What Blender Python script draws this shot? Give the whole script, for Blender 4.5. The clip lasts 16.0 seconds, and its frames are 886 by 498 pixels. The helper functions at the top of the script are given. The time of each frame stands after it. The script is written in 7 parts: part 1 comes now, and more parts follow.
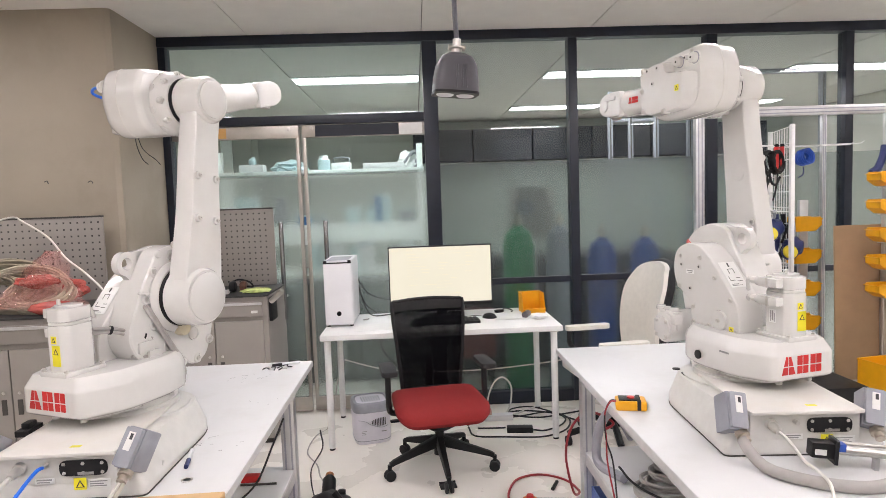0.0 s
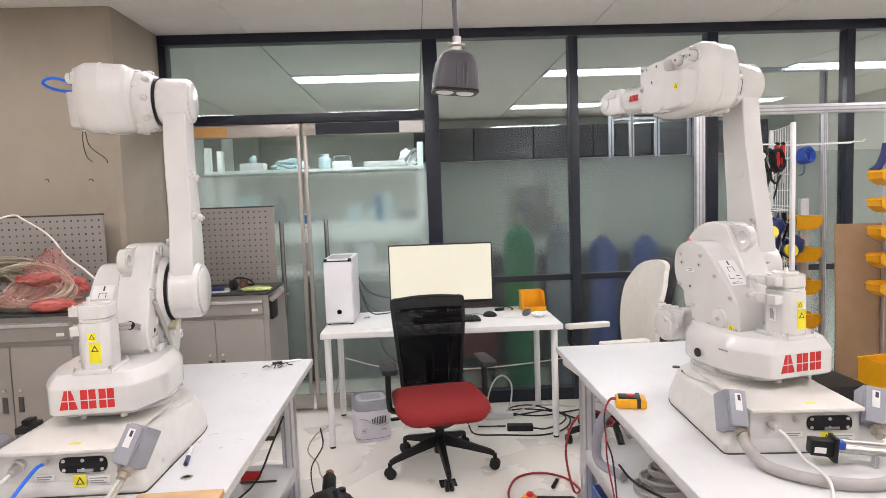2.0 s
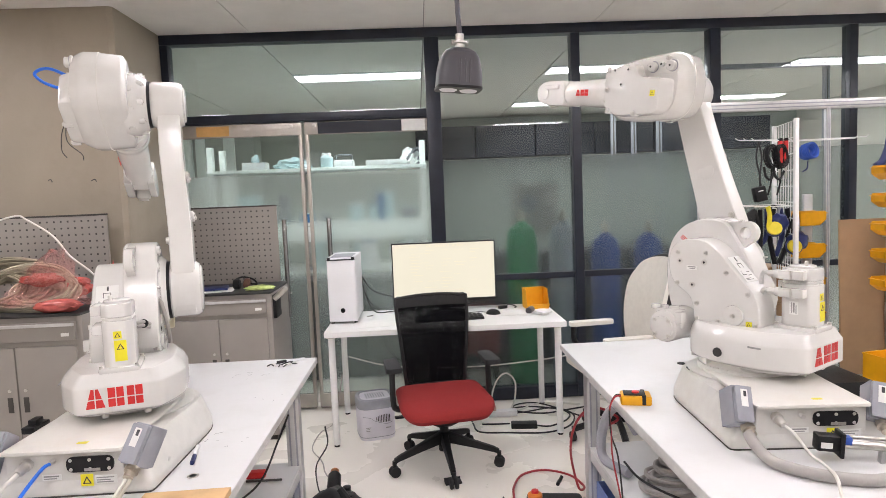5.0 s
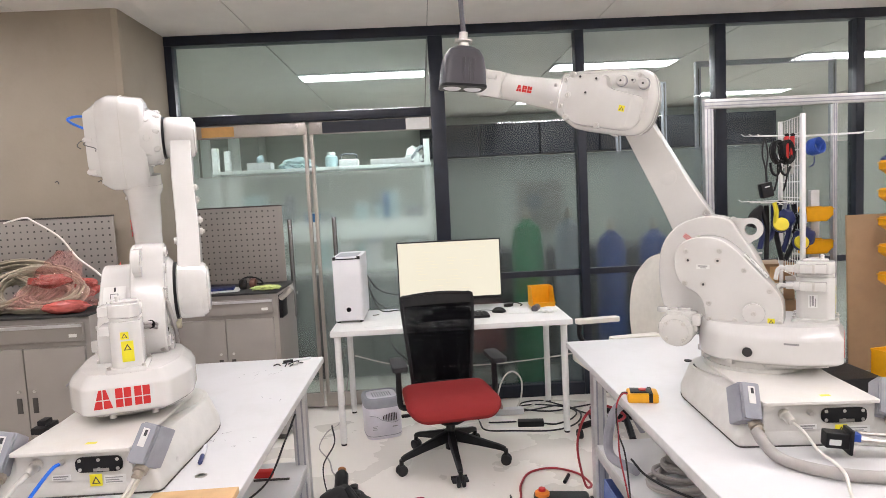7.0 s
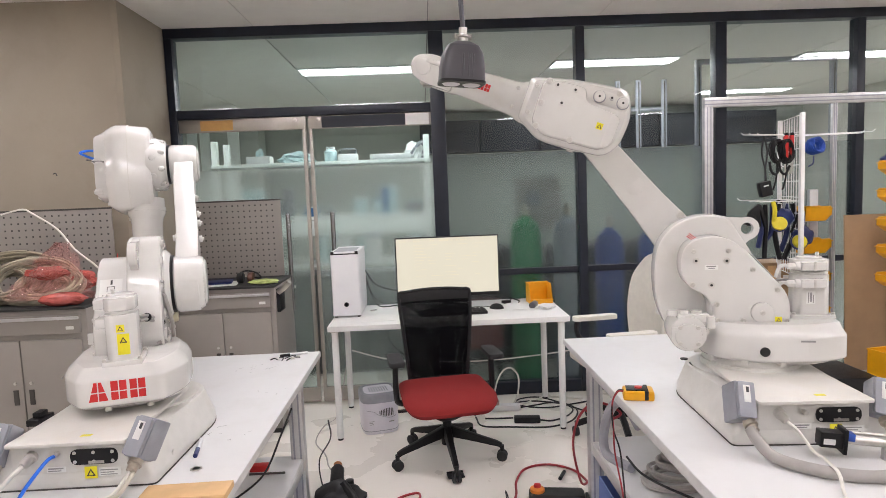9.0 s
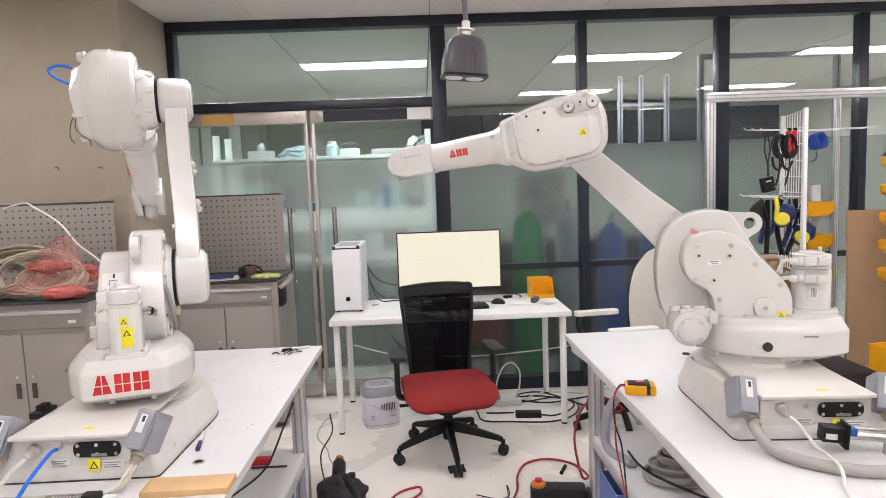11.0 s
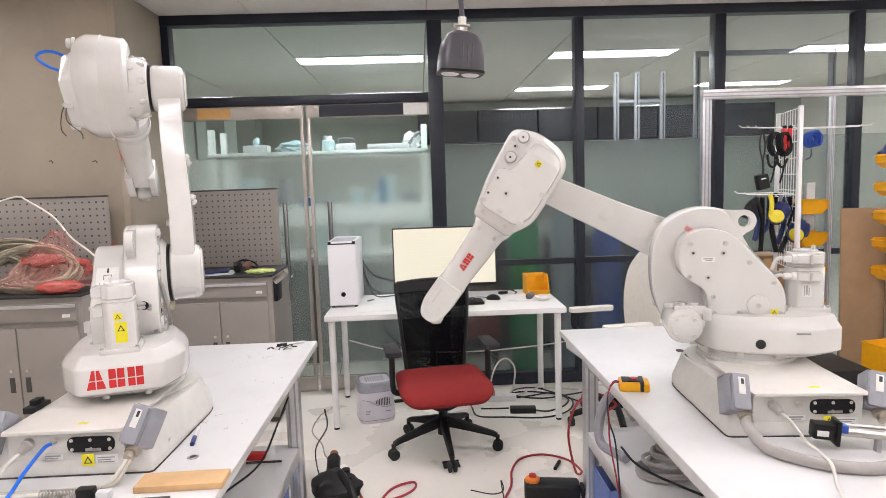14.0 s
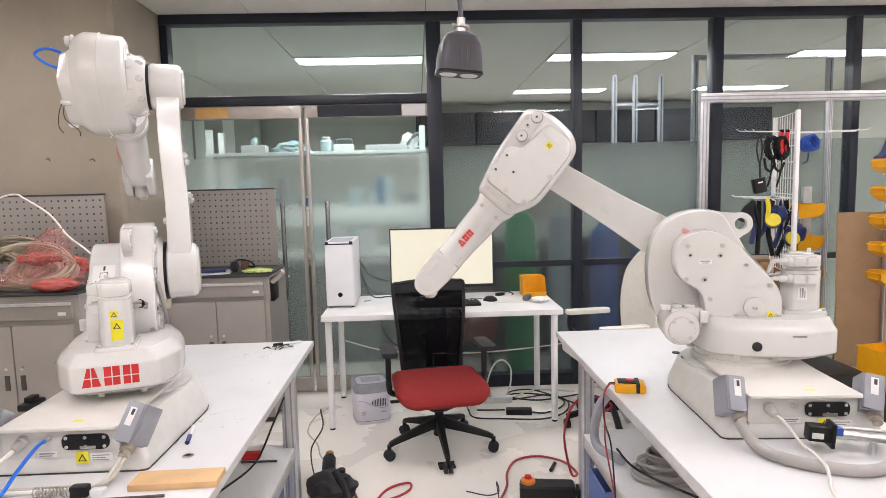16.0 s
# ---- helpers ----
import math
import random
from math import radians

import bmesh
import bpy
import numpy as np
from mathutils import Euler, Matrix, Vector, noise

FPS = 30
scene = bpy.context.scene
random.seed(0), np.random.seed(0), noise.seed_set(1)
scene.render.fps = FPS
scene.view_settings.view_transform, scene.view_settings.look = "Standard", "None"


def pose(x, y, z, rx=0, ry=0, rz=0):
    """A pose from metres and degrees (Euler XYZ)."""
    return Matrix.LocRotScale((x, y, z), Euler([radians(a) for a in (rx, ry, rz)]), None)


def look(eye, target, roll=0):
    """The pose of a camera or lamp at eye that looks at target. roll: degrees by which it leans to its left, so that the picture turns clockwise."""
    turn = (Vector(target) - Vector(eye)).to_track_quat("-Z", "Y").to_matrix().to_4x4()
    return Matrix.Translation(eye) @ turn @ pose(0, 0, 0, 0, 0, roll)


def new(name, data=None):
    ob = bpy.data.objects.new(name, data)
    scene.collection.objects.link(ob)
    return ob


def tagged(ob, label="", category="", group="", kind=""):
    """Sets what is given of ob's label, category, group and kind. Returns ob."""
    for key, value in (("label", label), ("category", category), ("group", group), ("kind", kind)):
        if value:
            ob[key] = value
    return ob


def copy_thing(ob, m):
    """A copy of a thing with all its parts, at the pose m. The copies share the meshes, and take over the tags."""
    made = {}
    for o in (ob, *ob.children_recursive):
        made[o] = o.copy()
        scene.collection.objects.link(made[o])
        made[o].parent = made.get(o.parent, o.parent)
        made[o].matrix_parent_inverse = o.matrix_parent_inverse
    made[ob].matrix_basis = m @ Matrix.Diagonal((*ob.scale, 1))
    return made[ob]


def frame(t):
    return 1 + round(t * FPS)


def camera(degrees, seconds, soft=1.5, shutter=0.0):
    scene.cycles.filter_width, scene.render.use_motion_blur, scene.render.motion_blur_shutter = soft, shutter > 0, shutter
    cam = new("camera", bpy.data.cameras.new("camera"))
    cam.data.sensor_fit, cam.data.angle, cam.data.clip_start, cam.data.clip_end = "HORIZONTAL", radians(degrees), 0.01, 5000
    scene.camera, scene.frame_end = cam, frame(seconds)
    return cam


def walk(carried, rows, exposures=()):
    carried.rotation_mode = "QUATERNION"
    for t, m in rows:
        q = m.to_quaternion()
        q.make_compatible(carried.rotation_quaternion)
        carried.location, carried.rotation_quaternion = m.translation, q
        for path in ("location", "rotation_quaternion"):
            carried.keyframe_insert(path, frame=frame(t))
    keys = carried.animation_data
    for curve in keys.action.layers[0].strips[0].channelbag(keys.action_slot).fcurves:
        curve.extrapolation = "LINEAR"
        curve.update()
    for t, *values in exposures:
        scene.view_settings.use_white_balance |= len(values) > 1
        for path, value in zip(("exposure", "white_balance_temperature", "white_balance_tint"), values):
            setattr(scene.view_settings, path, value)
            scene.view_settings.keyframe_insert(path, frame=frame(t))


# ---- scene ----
cam = camera(70.92, 16.0, soft=0.7)
PATH = [
    (0, (0.0008, 0.0007, 1.5351), (0.0835, 1.9929, 1.3796), -2.033),
    (0.5, (-0.0055, 0.0012, 1.5345), (0.0773, 1.9934, 1.3774), -2.028),
    (1, (-0.0057, 0.0007, 1.5347), (0.0752, 1.9925, 1.3733), -1.947),
    (1.5, (0.0010, 0.0008, 1.5351), (0.0741, 1.9935, 1.3805), -1.926),
    (2, (0.0049, 0.0008, 1.5314), (0.0842, 1.9929, 1.3722), -2.002),
    (2.5, (-0.0018, 0.0026, 1.5287), (0.0791, 1.9947, 1.3708), -2.081),
    (3, (-0.0013, -0.0013, 1.5286), (0.0790, 1.9907, 1.3697), -2.088),
    (3.5, (-0.0025, 0.0018, 1.5325), (0.0778, 1.9935, 1.3700), -2.120),
    (4, (-0.0043, 0.0027, 1.5313), (0.0741, 1.9945, 1.3679), -2.286),
    (6.5, (-0.0024, -0.0014, 1.5285), (0.0592, 1.9907, 1.3625), -2.588),
    (7, (-0.0038, 0.0015, 1.5303), (0.0526, 1.9936, 1.3620), -2.828),
    (7.5, (-0.0047, -0.0028, 1.5323), (0.0529, 1.9887, 1.3576), -2.565),
    (8, (-0.0077, -0.0028, 1.5295), (0.0520, 1.9883, 1.3514), -2.338),
    (8.5, (-0.0049, -0.0016, 1.5292), (0.0522, 1.9896, 1.3497), -2.257),
    (9, (0.0027, 0.0029, 1.5303), (0.0610, 1.9937, 1.3483), -2.253),
    (11.5, (-0.0023, 0.0046, 1.5264), (0.0503, 1.9941, 1.3283), -2.076),
    (12, (0.0039, 0.0037, 1.5334), (0.0566, 1.9932, 1.3356), -1.991),
    (12.5, (0.0053, 0.0028, 1.5269), (0.0646, 1.9918, 1.3262), -1.862),
    (13, (0.0011, 0.0034, 1.5301), (0.0676, 1.9910, 1.3177), -1.816),
    (13.5, (-0.0009, 0.0024, 1.5313), (0.0594, 1.9905, 1.3213), -1.925),
    (14, (0.0006, 0.0033, 1.5302), (0.0676, 1.9909, 1.3177), -1.829),
    (14.5, (-0.0031, 0.0035, 1.5310), (0.0638, 1.9909, 1.3164), -1.715),
    (15, (-0.0040, 0.0032, 1.5287), (0.0691, 1.9902, 1.3131), -1.386),
    (15.5, (0.0013, 0.0026, 1.5300), (0.0764, 1.9896, 1.3148), -1.301),
    (16, (0.0012, 0.0019, 1.5244), (0.0768, 1.9898, 1.3179), -1.366),
]
walk(cam, [(t, look(eye, target, roll)) for t, eye, target, roll in PATH],
     [(0, 0.0), (7.6, 0.0), (8.4, -0.18), (9.4, -0.18), (11.2, 0.0), (16, 0.0)])

# world: the room is closed, only a faint grey remains outside
world = bpy.data.worlds.new("world")
scene.world = world
world.use_nodes = True
world.node_tree.nodes["Background"].inputs[0].default_value = (0.8, 0.85, 0.9, 1)
world.node_tree.nodes["Background"].inputs[1].default_value = 0.05
scene.view_settings.exposure = 0.0
LAMP = 22.5       # glow of the ceiling panels
FILL_FAR = 25.0   # glow of the panels added to brighten the laboratory behind the glass

# main dimensions in metres
WALL_Y, CEIL, TABLE = 4.529, 2.74, 0.744


# ---- materials ----
def material(name, colour, rough=0.5, metal=0.0, vary=0.06, scale=30.0, bump=0.0, bump_scale=200.0, emit=None, strength=0.0,
             transmission=0.0, alpha=1.0, coat=0.0, spots=None, spot_scale=3.0, spot_amount=0.0, per_object=0.0, ior=1.45, spec=0.5):
    m = bpy.data.materials.new(name)
    m.use_nodes = True
    nt = m.node_tree
    b = nt.nodes["Principled BSDF"]
    b.inputs["Roughness"].default_value = rough
    b.inputs["Metallic"].default_value = metal
    b.inputs["IOR"].default_value = ior
    b.inputs["Specular IOR Level"].default_value = spec
    b.inputs["Transmission Weight"].default_value = transmission
    b.inputs["Alpha"].default_value = alpha
    b.inputs["Coat Weight"].default_value = coat
    b.inputs["Base Color"].default_value = (*colour, 1)
    tc = nt.nodes.new("ShaderNodeTexCoord")
    if vary:
        n = nt.nodes.new("ShaderNodeTexNoise")
        n.inputs["Scale"].default_value = scale
        n.inputs["Detail"].default_value = 6
        nt.links.new(tc.outputs["Object"], n.inputs["Vector"])
        r = nt.nodes.new("ShaderNodeValToRGB")
        lo = [max(0, c * (1 - vary)) for c in colour]
        hi = [min(1, c * (1 + vary)) for c in colour]
        r.color_ramp.elements[0].position, r.color_ramp.elements[1].position = 0.3, 0.7
        r.color_ramp.elements[0].color, r.color_ramp.elements[1].color = (*lo, 1), (*hi, 1)
        nt.links.new(n.outputs["Fac"], r.inputs[0])
        out = r.outputs[0]
        if spots:
            n2 = nt.nodes.new("ShaderNodeTexNoise")
            n2.inputs["Scale"].default_value = spot_scale
            n2.inputs["Detail"].default_value = 8
            n2.inputs["Roughness"].default_value = 0.65
            nt.links.new(tc.outputs["Object"], n2.inputs["Vector"])
            r2 = nt.nodes.new("ShaderNodeValToRGB")
            r2.color_ramp.elements[0].position, r2.color_ramp.elements[1].position = 0.5, 0.72
            r2.color_ramp.elements[0].color, r2.color_ramp.elements[1].color = (0, 0, 0, 1), (spot_amount,) * 3 + (1,)
            nt.links.new(n2.outputs["Fac"], r2.inputs[0])
            mx = nt.nodes.new("ShaderNodeMix")
            mx.data_type = "RGBA"
            nt.links.new(r2.outputs[0], mx.inputs[0])
            nt.links.new(out, mx.inputs[6])
            mx.inputs[7].default_value = (*spots, 1)
            out = mx.outputs[2]
        nt.links.new(out, b.inputs["Base Color"])
        rr = nt.nodes.new("ShaderNodeMapRange")
        rr.inputs[3].default_value, rr.inputs[4].default_value = max(0, rough - 0.06), min(1, rough + 0.06)
        nt.links.new(n.outputs["Fac"], rr.inputs[0])
        if rough > 0.02:
            nt.links.new(rr.outputs[0], b.inputs["Roughness"])
    if bump:
        n3 = nt.nodes.new("ShaderNodeTexNoise")
        n3.inputs["Scale"].default_value = bump_scale
        n3.inputs["Detail"].default_value = 3
        nt.links.new(tc.outputs["Object"], n3.inputs["Vector"])
        bp = nt.nodes.new("ShaderNodeBump")
        bp.inputs["Strength"].default_value = bump
        bp.inputs["Distance"].default_value = 0.002
        nt.links.new(n3.outputs["Fac"], bp.inputs["Height"])
        nt.links.new(bp.outputs[0], b.inputs["Normal"])
    if emit:
        b.inputs["Emission Color"].default_value = (*emit, 1)
        b.inputs["Emission Strength"].default_value = strength
    return m


M = dict(
    paint=material("robot_paint", (0.71, 0.70, 0.68), 0.22, vary=0.03, scale=8, bump=0.06, bump_scale=350, coat=0.35, spots=(0.6, 0.57, 0.52), spot_scale=5, spot_amount=0.35),
    paint_cast=material("cast_paint", (0.70, 0.69, 0.66), 0.42, vary=0.04, scale=25, bump=0.3, bump_scale=260, spots=(0.52, 0.49, 0.43), spot_scale=6, spot_amount=0.4),
    plate=material("cover_plate_paint", (0.72, 0.70, 0.66), 0.45, vary=0.05, scale=14, bump=0.25, bump_scale=300, spots=(0.55, 0.5, 0.42), spot_scale=7, spot_amount=0.4),
    red=material("logo_red", (0.62, 0.03, 0.03), 0.4, vary=0.04),
    black=material("black_plastic", (0.011, 0.011, 0.012), 0.45, vary=0.2, bump=0.2, bump_scale=400, spec=0.35),
    rubber=material("black_rubber", (0.02, 0.02, 0.022), 0.7, vary=0.2),
    handle=material("dark_handle_steel", (0.30, 0.30, 0.305), 0.25, metal=0.9, vary=0),
    crate=material("crate_blue", (0.14, 0.20, 0.45), 0.5),
    steel=material("bare_steel", (0.55, 0.53, 0.5), 0.3, metal=1.0, vary=0.1, scale=60),
    bolt=material("bolt_steel", (0.62, 0.6, 0.57), 0.35, metal=0.7, vary=0.1),
    hole=material("dark_socket", (0.03, 0.03, 0.03), 0.6),
    box_grey=material("connector_box_grey", (0.33, 0.34, 0.38), 0.45, vary=0.08, scale=20, bump=0.25, spots=(0.22, 0.22, 0.24), spot_scale=9, spot_amount=0.4),
    brass=material("nickel_gland", (0.5, 0.45, 0.38), 0.32, metal=0.9, vary=0.15, scale=50),
    yellow_label=material("yellow_label", (0.83, 0.74, 0.03), 0.4, vary=0.03),
    white_label=material("white_label", (0.78, 0.78, 0.76), 0.45, vary=0.03),
    label_ink=material("label_ink", (0.05, 0.05, 0.055), 0.5),
    grey_ink=material("grey_ink", (0.3, 0.3, 0.3), 0.5),
    cable_grey=material("grey_cable", (0.40, 0.38, 0.36), 0.5, vary=0.06, bump=0.15),
    cable_white=material("white_cable", (0.72, 0.7, 0.65), 0.45, vary=0.05),
    cable_black=material("black_cable", (0.02, 0.02, 0.022), 0.5),
    cable_red=material("red_cable", (0.36, 0.03, 0.04), 0.4),
    cable_blue=material("blue_hose", (0.02, 0.16, 0.75), 0.3),
    tabletop=material("table_laminate", (0.68, 0.68, 0.685), 0.34, vary=0.03, scale=3, bump=0.06, bump_scale=120, spots=(0.56, 0.55, 0.53), spot_scale=4, spot_amount=0.4),
    tableedge=material("table_edge", (0.6, 0.6, 0.6), 0.4),
    alu=material("aluminium_profile", (0.62, 0.62, 0.63), 0.34, metal=0.8, vary=0.08, scale=20),
    desk=material("desk_white", (0.8, 0.8, 0.79), 0.4, vary=0.03, scale=5, bump=0.05),
    floor=material("vinyl_floor", (0.83, 0.795, 0.735), 0.28, vary=0.02, scale=2.2, bump=0.05, bump_scale=60, spots=(0.72, 0.68, 0.61), spot_scale=1.6, spot_amount=0.15),
    ceiling=material("ceiling_panel", (0.75, 0.73, 0.69), 0.8, vary=0.03, scale=6, bump=0.2, bump_scale=300),
    joint=material("ceiling_joint", (0.3, 0.29, 0.27), 0.8),
    concrete=material("painted_concrete", (0.32, 0.277, 0.22), 0.7, vary=0.08, scale=1.8, bump=0.35, bump_scale=40, spots=(0.25, 0.215, 0.165), spot_scale=2.4, spot_amount=0.45),
    wall=material("plain_wall", (0.62, 0.6, 0.55), 0.8, vary=0.05, scale=2),
    frame=material("dark_blue_steel", (0.012, 0.016, 0.028), 0.35, vary=0.2, scale=10, bump=0.05),
    door_steel=material("brushed_door_rail", (0.45, 0.42, 0.38), 0.38, metal=0.75, vary=0.1, scale=8),
    glass=material("clear_glass", (0.78, 0.865, 0.855), 0.0, vary=0, transmission=1.0, ior=1.5),
    frosted_door=material("frosted_door_glass", (0.86, 0.98, 0.945), 0.15, vary=0, transmission=0.93, ior=1.45, bump=0.1, bump_scale=60),
    mesh_black=material("black_mesh_fabric", (0.004, 0.004, 0.005), 0.9, vary=0.2, spec=0.05),
    green_glass=material("greenish_glass", (0.85, 0.985, 0.96), 0.0, vary=0, transmission=1.0, ior=1.5),
    frosted=material("frosted_glass", (0.50, 0.585, 0.575), 0.22, vary=0, transmission=0.97, ior=1.45, bump=0.1, bump_scale=60),
    cab=material("cabinet_grey", (0.305, 0.28, 0.258), 0.42, vary=0.04, scale=6, bump=0.08, bump_scale=200),
    cab_dark=material("cabinet_gap", (0.06, 0.055, 0.05), 0.6),
    worktop=material("black_worktop_mat", (0.03, 0.03, 0.03), 0.6, vary=0.2),
    lamp_grey=material("pendant_grey", (0.085, 0.082, 0.095), 0.36, vary=0.08, scale=14, bump=0.06),
    diffuser=material("lamp_diffuser", (0.9, 0.9, 0.9), 0.5, vary=0, emit=(1.015, 0.957, 0.997), strength=LAMP),
    fill_diffuser=material("far_fill_diffuser", (0.9, 0.9, 0.9), 0.5, vary=0, emit=(1.0, 0.97, 1.0), strength=FILL_FAR),
    screen=material("lit_screen", (0.02, 0.02, 0.02), 0.2, vary=0, emit=(1.0, 0.92, 0.74), strength=0.9),
    screen_ink=material("screen_text", (0.3, 0.28, 0.22), 0.4, vary=0, emit=(0.88, 0.78, 0.57), strength=0.74),
    seat_red=material("red_fabric", (0.25, 0.017, 0.017), 0.9, vary=0.15, scale=180, bump=0.5, bump_scale=600),
    yellow=material("yellow_plastic", (0.80, 0.385, 0.010), 0.38, vary=0.05),
    card=material("brown_board", (0.32, 0.205, 0.115), 0.7, vary=0.08, scale=9, bump=0.1),
    wood=material("raw_pine", (0.62, 0.40, 0.2), 0.6, vary=0.12, scale=14),
    white_plastic=material("white_plastic", (0.76, 0.76, 0.78), 0.35, vary=0.03, scale=6),
    white_shell=material("cream_shell", (0.72, 0.69, 0.63), 0.45, vary=0.04),
    navy=material("navy_plastic", (0.02, 0.03, 0.12), 0.45),
    blue=material("blue_plastic", (0.03, 0.09, 0.42), 0.4),
    green_tank=material("green_cylinder", (0.012, 0.19, 0.07), 0.4),
    grey_tank=material("grey_cylinder", (0.24, 0.26, 0.29), 0.45),
    blue_tank=material("blue_cylinder", (0.015, 0.06, 0.27), 0.4),
    far_wall=material("far_wall", (0.37, 0.395, 0.365), 0.8, vary=0.06, scale=1.5),
    far_dark=material("far_dark_panel", (0.012, 0.015, 0.026), 0.5),
    far_shelf=material("far_shelf", (0.80, 0.84, 0.82), 0.5),
    bag_red=material("red_film", (0.46, 0.105, 0.09), 0.2, vary=0.2, scale=25),
    wire_white=material("white_wire", (0.8, 0.8, 0.79), 0.35, vary=0.02),
)


# ---- mesh helpers ----
def part(name, bm, mat, parent=None, label="", smooth=True):
    me = bpy.data.meshes.new(name)
    bmesh.ops.recalc_face_normals(bm, faces=bm.faces)
    bm.to_mesh(me)
    bm.free()
    for m in (mat if isinstance(mat, (list, tuple)) else [mat]):
        me.materials.append(m)
    if smooth:
        me.shade_smooth()
        me.set_sharp_from_angle(angle=radians(35))
    ob = new(name, me)
    if parent is not None:
        ob.parent = parent
    if label:
        tagged(ob, label)
    return ob


def thing(name, label, category, m=None, group="", kind=""):
    ob = tagged(new(name), label, category, group, kind)
    if m is not None:
        ob.matrix_basis = m
    return ob


def bevel(bm, r, seg=2, angle=30):
    if r <= 0:
        return bm
    edges = [e for e in bm.edges if len(e.link_faces) == 2 and e.calc_face_angle(0) > radians(angle)]
    bmesh.ops.bevel(bm, geom=edges, offset=r, segments=seg, profile=0.6, affect="EDGES", clamp_overlap=True)
    return bm


def box(x0, y0, z0, x1, y1, z1, r=0.0, seg=2, bm=None):
    own = bmesh.new()
    bmesh.ops.create_cube(own, size=1)
    bmesh.ops.scale(own, vec=(x1 - x0, y1 - y0, z1 - z0), verts=own.verts)
    bmesh.ops.translate(own, vec=((x0 + x1) / 2, (y0 + y1) / 2, (z0 + z1) / 2), verts=own.verts)
    bevel(own, r, seg)
    return merge(bm, own)


def merge(bm, own):
    if bm is None:
        return own
    me = bpy.data.meshes.new("temporary")
    own.to_mesh(me)
    own.free()
    bm.from_mesh(me)
    bpy.data.meshes.remove(me)
    return bm


def loft(rings, cap=True, bm=None, r=0.0, seg=2):
    """A skin over rings of points, each ring of the same number of points."""
    own = bmesh.new()
    vs = [[own.verts.new(p) for p in ring] for ring in rings]
    n = len(rings[0])
    for a, b in zip(vs, vs[1:]):
        for i in range(n):
            own.faces.new((a[i], a[(i + 1) % n], b[(i + 1) % n], b[i]))
    if cap:
        own.faces.new(vs[0][::-1])
        own.faces.new(vs[-1])
    bmesh.ops.recalc_face_normals(own, faces=own.faces)
    bevel(own, r, seg)
    return merge(bm, own)


def circle(r, n=24, cx=0.0, cy=0.0):
    return [(cx + r * math.cos(2 * math.pi * i / n), cy + r * math.sin(2 * math.pi * i / n)) for i in range(n)]


def rounded(points, r, n=5):
    """A polygon with rounded corners; r is one radius or one for each corner."""
    out = []
    for i, p in enumerate(points):
        rr = r[i] if isinstance(r, (list, tuple)) else r
        a, b, c = Vector(points[i - 1]), Vector(p), Vector(points[(i + 1) % len(points)])
        u, v = (a - b), (c - b)
        d = min(rr, u.length * 0.49, v.length * 0.49)
        p0, p2 = b + u.normalized() * d, b + v.normalized() * d
        for k in range(n + 1):
            t = k / n
            out.append(tuple(p0 * (1 - t) ** 2 + b * 2 * t * (1 - t) + p2 * t * t))
    return out


def prism(poly, t0, t1, axis="z", r=0.0, seg=2, bm=None, shrink=None):
    """A polygon drawn out from t0 to t1 along an axis; for y the polygon is in x, z, for x in y, z."""
    put = {"z": lambda p, t: (p[0], p[1], t), "y": lambda p, t: (p[0], t, p[1]), "x": lambda p, t: (t, p[0], p[1])}[axis]
    top = poly
    if shrink:
        cx, cy = sum(p[0] for p in poly) / len(poly), sum(p[1] for p in poly) / len(poly)
        top = [(cx + (p[0] - cx) * shrink, cy + (p[1] - cy) * shrink) for p in poly]
    return loft([[put(p, t0) for p in poly], [put(p, t1) for p in top]], bm=bm, r=r, seg=seg)


def cyl(c, r, t0, t1, axis="z", n=24, bev=0.0, bm=None, r2=None):
    put = {"z": lambda p, t: (c[0] + p[0], c[1] + p[1], t), "y": lambda p, t: (c[0] + p[0], t, c[1] + p[1]), "x": lambda p, t: (t, c[0] + p[0], c[1] + p[1])}[axis]
    return loft([[put(p, t0) for p in circle(r, n)], [put(p, t1) for p in circle(r if r2 is None else r2, n)]], bm=bm, r=bev)


def lathe(profile, c=(0, 0, 0), axis="z", n=28, bm=None):
    """Turns (radius, along) pairs round an axis through c."""
    def put(p, t):
        v = {"z": (p[0], p[1], t), "y": (p[0], t, p[1]), "x": (t, p[0], p[1])}[axis]
        return (c[0] + v[0], c[1] + v[1], c[2] + v[2])
    return loft([[put(p, t) for p in circle(max(r, 1e-4), n)] for r, t in profile], bm=bm)


def smooth_path(points, n=8):
    """A Catmull-Rom line through the points."""
    ps = [Vector(p) for p in points]
    ps = [ps[0] * 2 - ps[1]] + ps + [ps[-1] * 2 - ps[-2]]
    out = []
    for a, b, c, d in zip(ps, ps[1:], ps[2:], ps[3:]):
        for k in range(n):
            t = k / n
            out.append(0.5 * (2 * b + (c - a) * t + (2 * a - 5 * b + 4 * c - d) * t * t + (3 * b - a - 3 * c + d) * t ** 3))
    out.append(ps[-2])
    return out


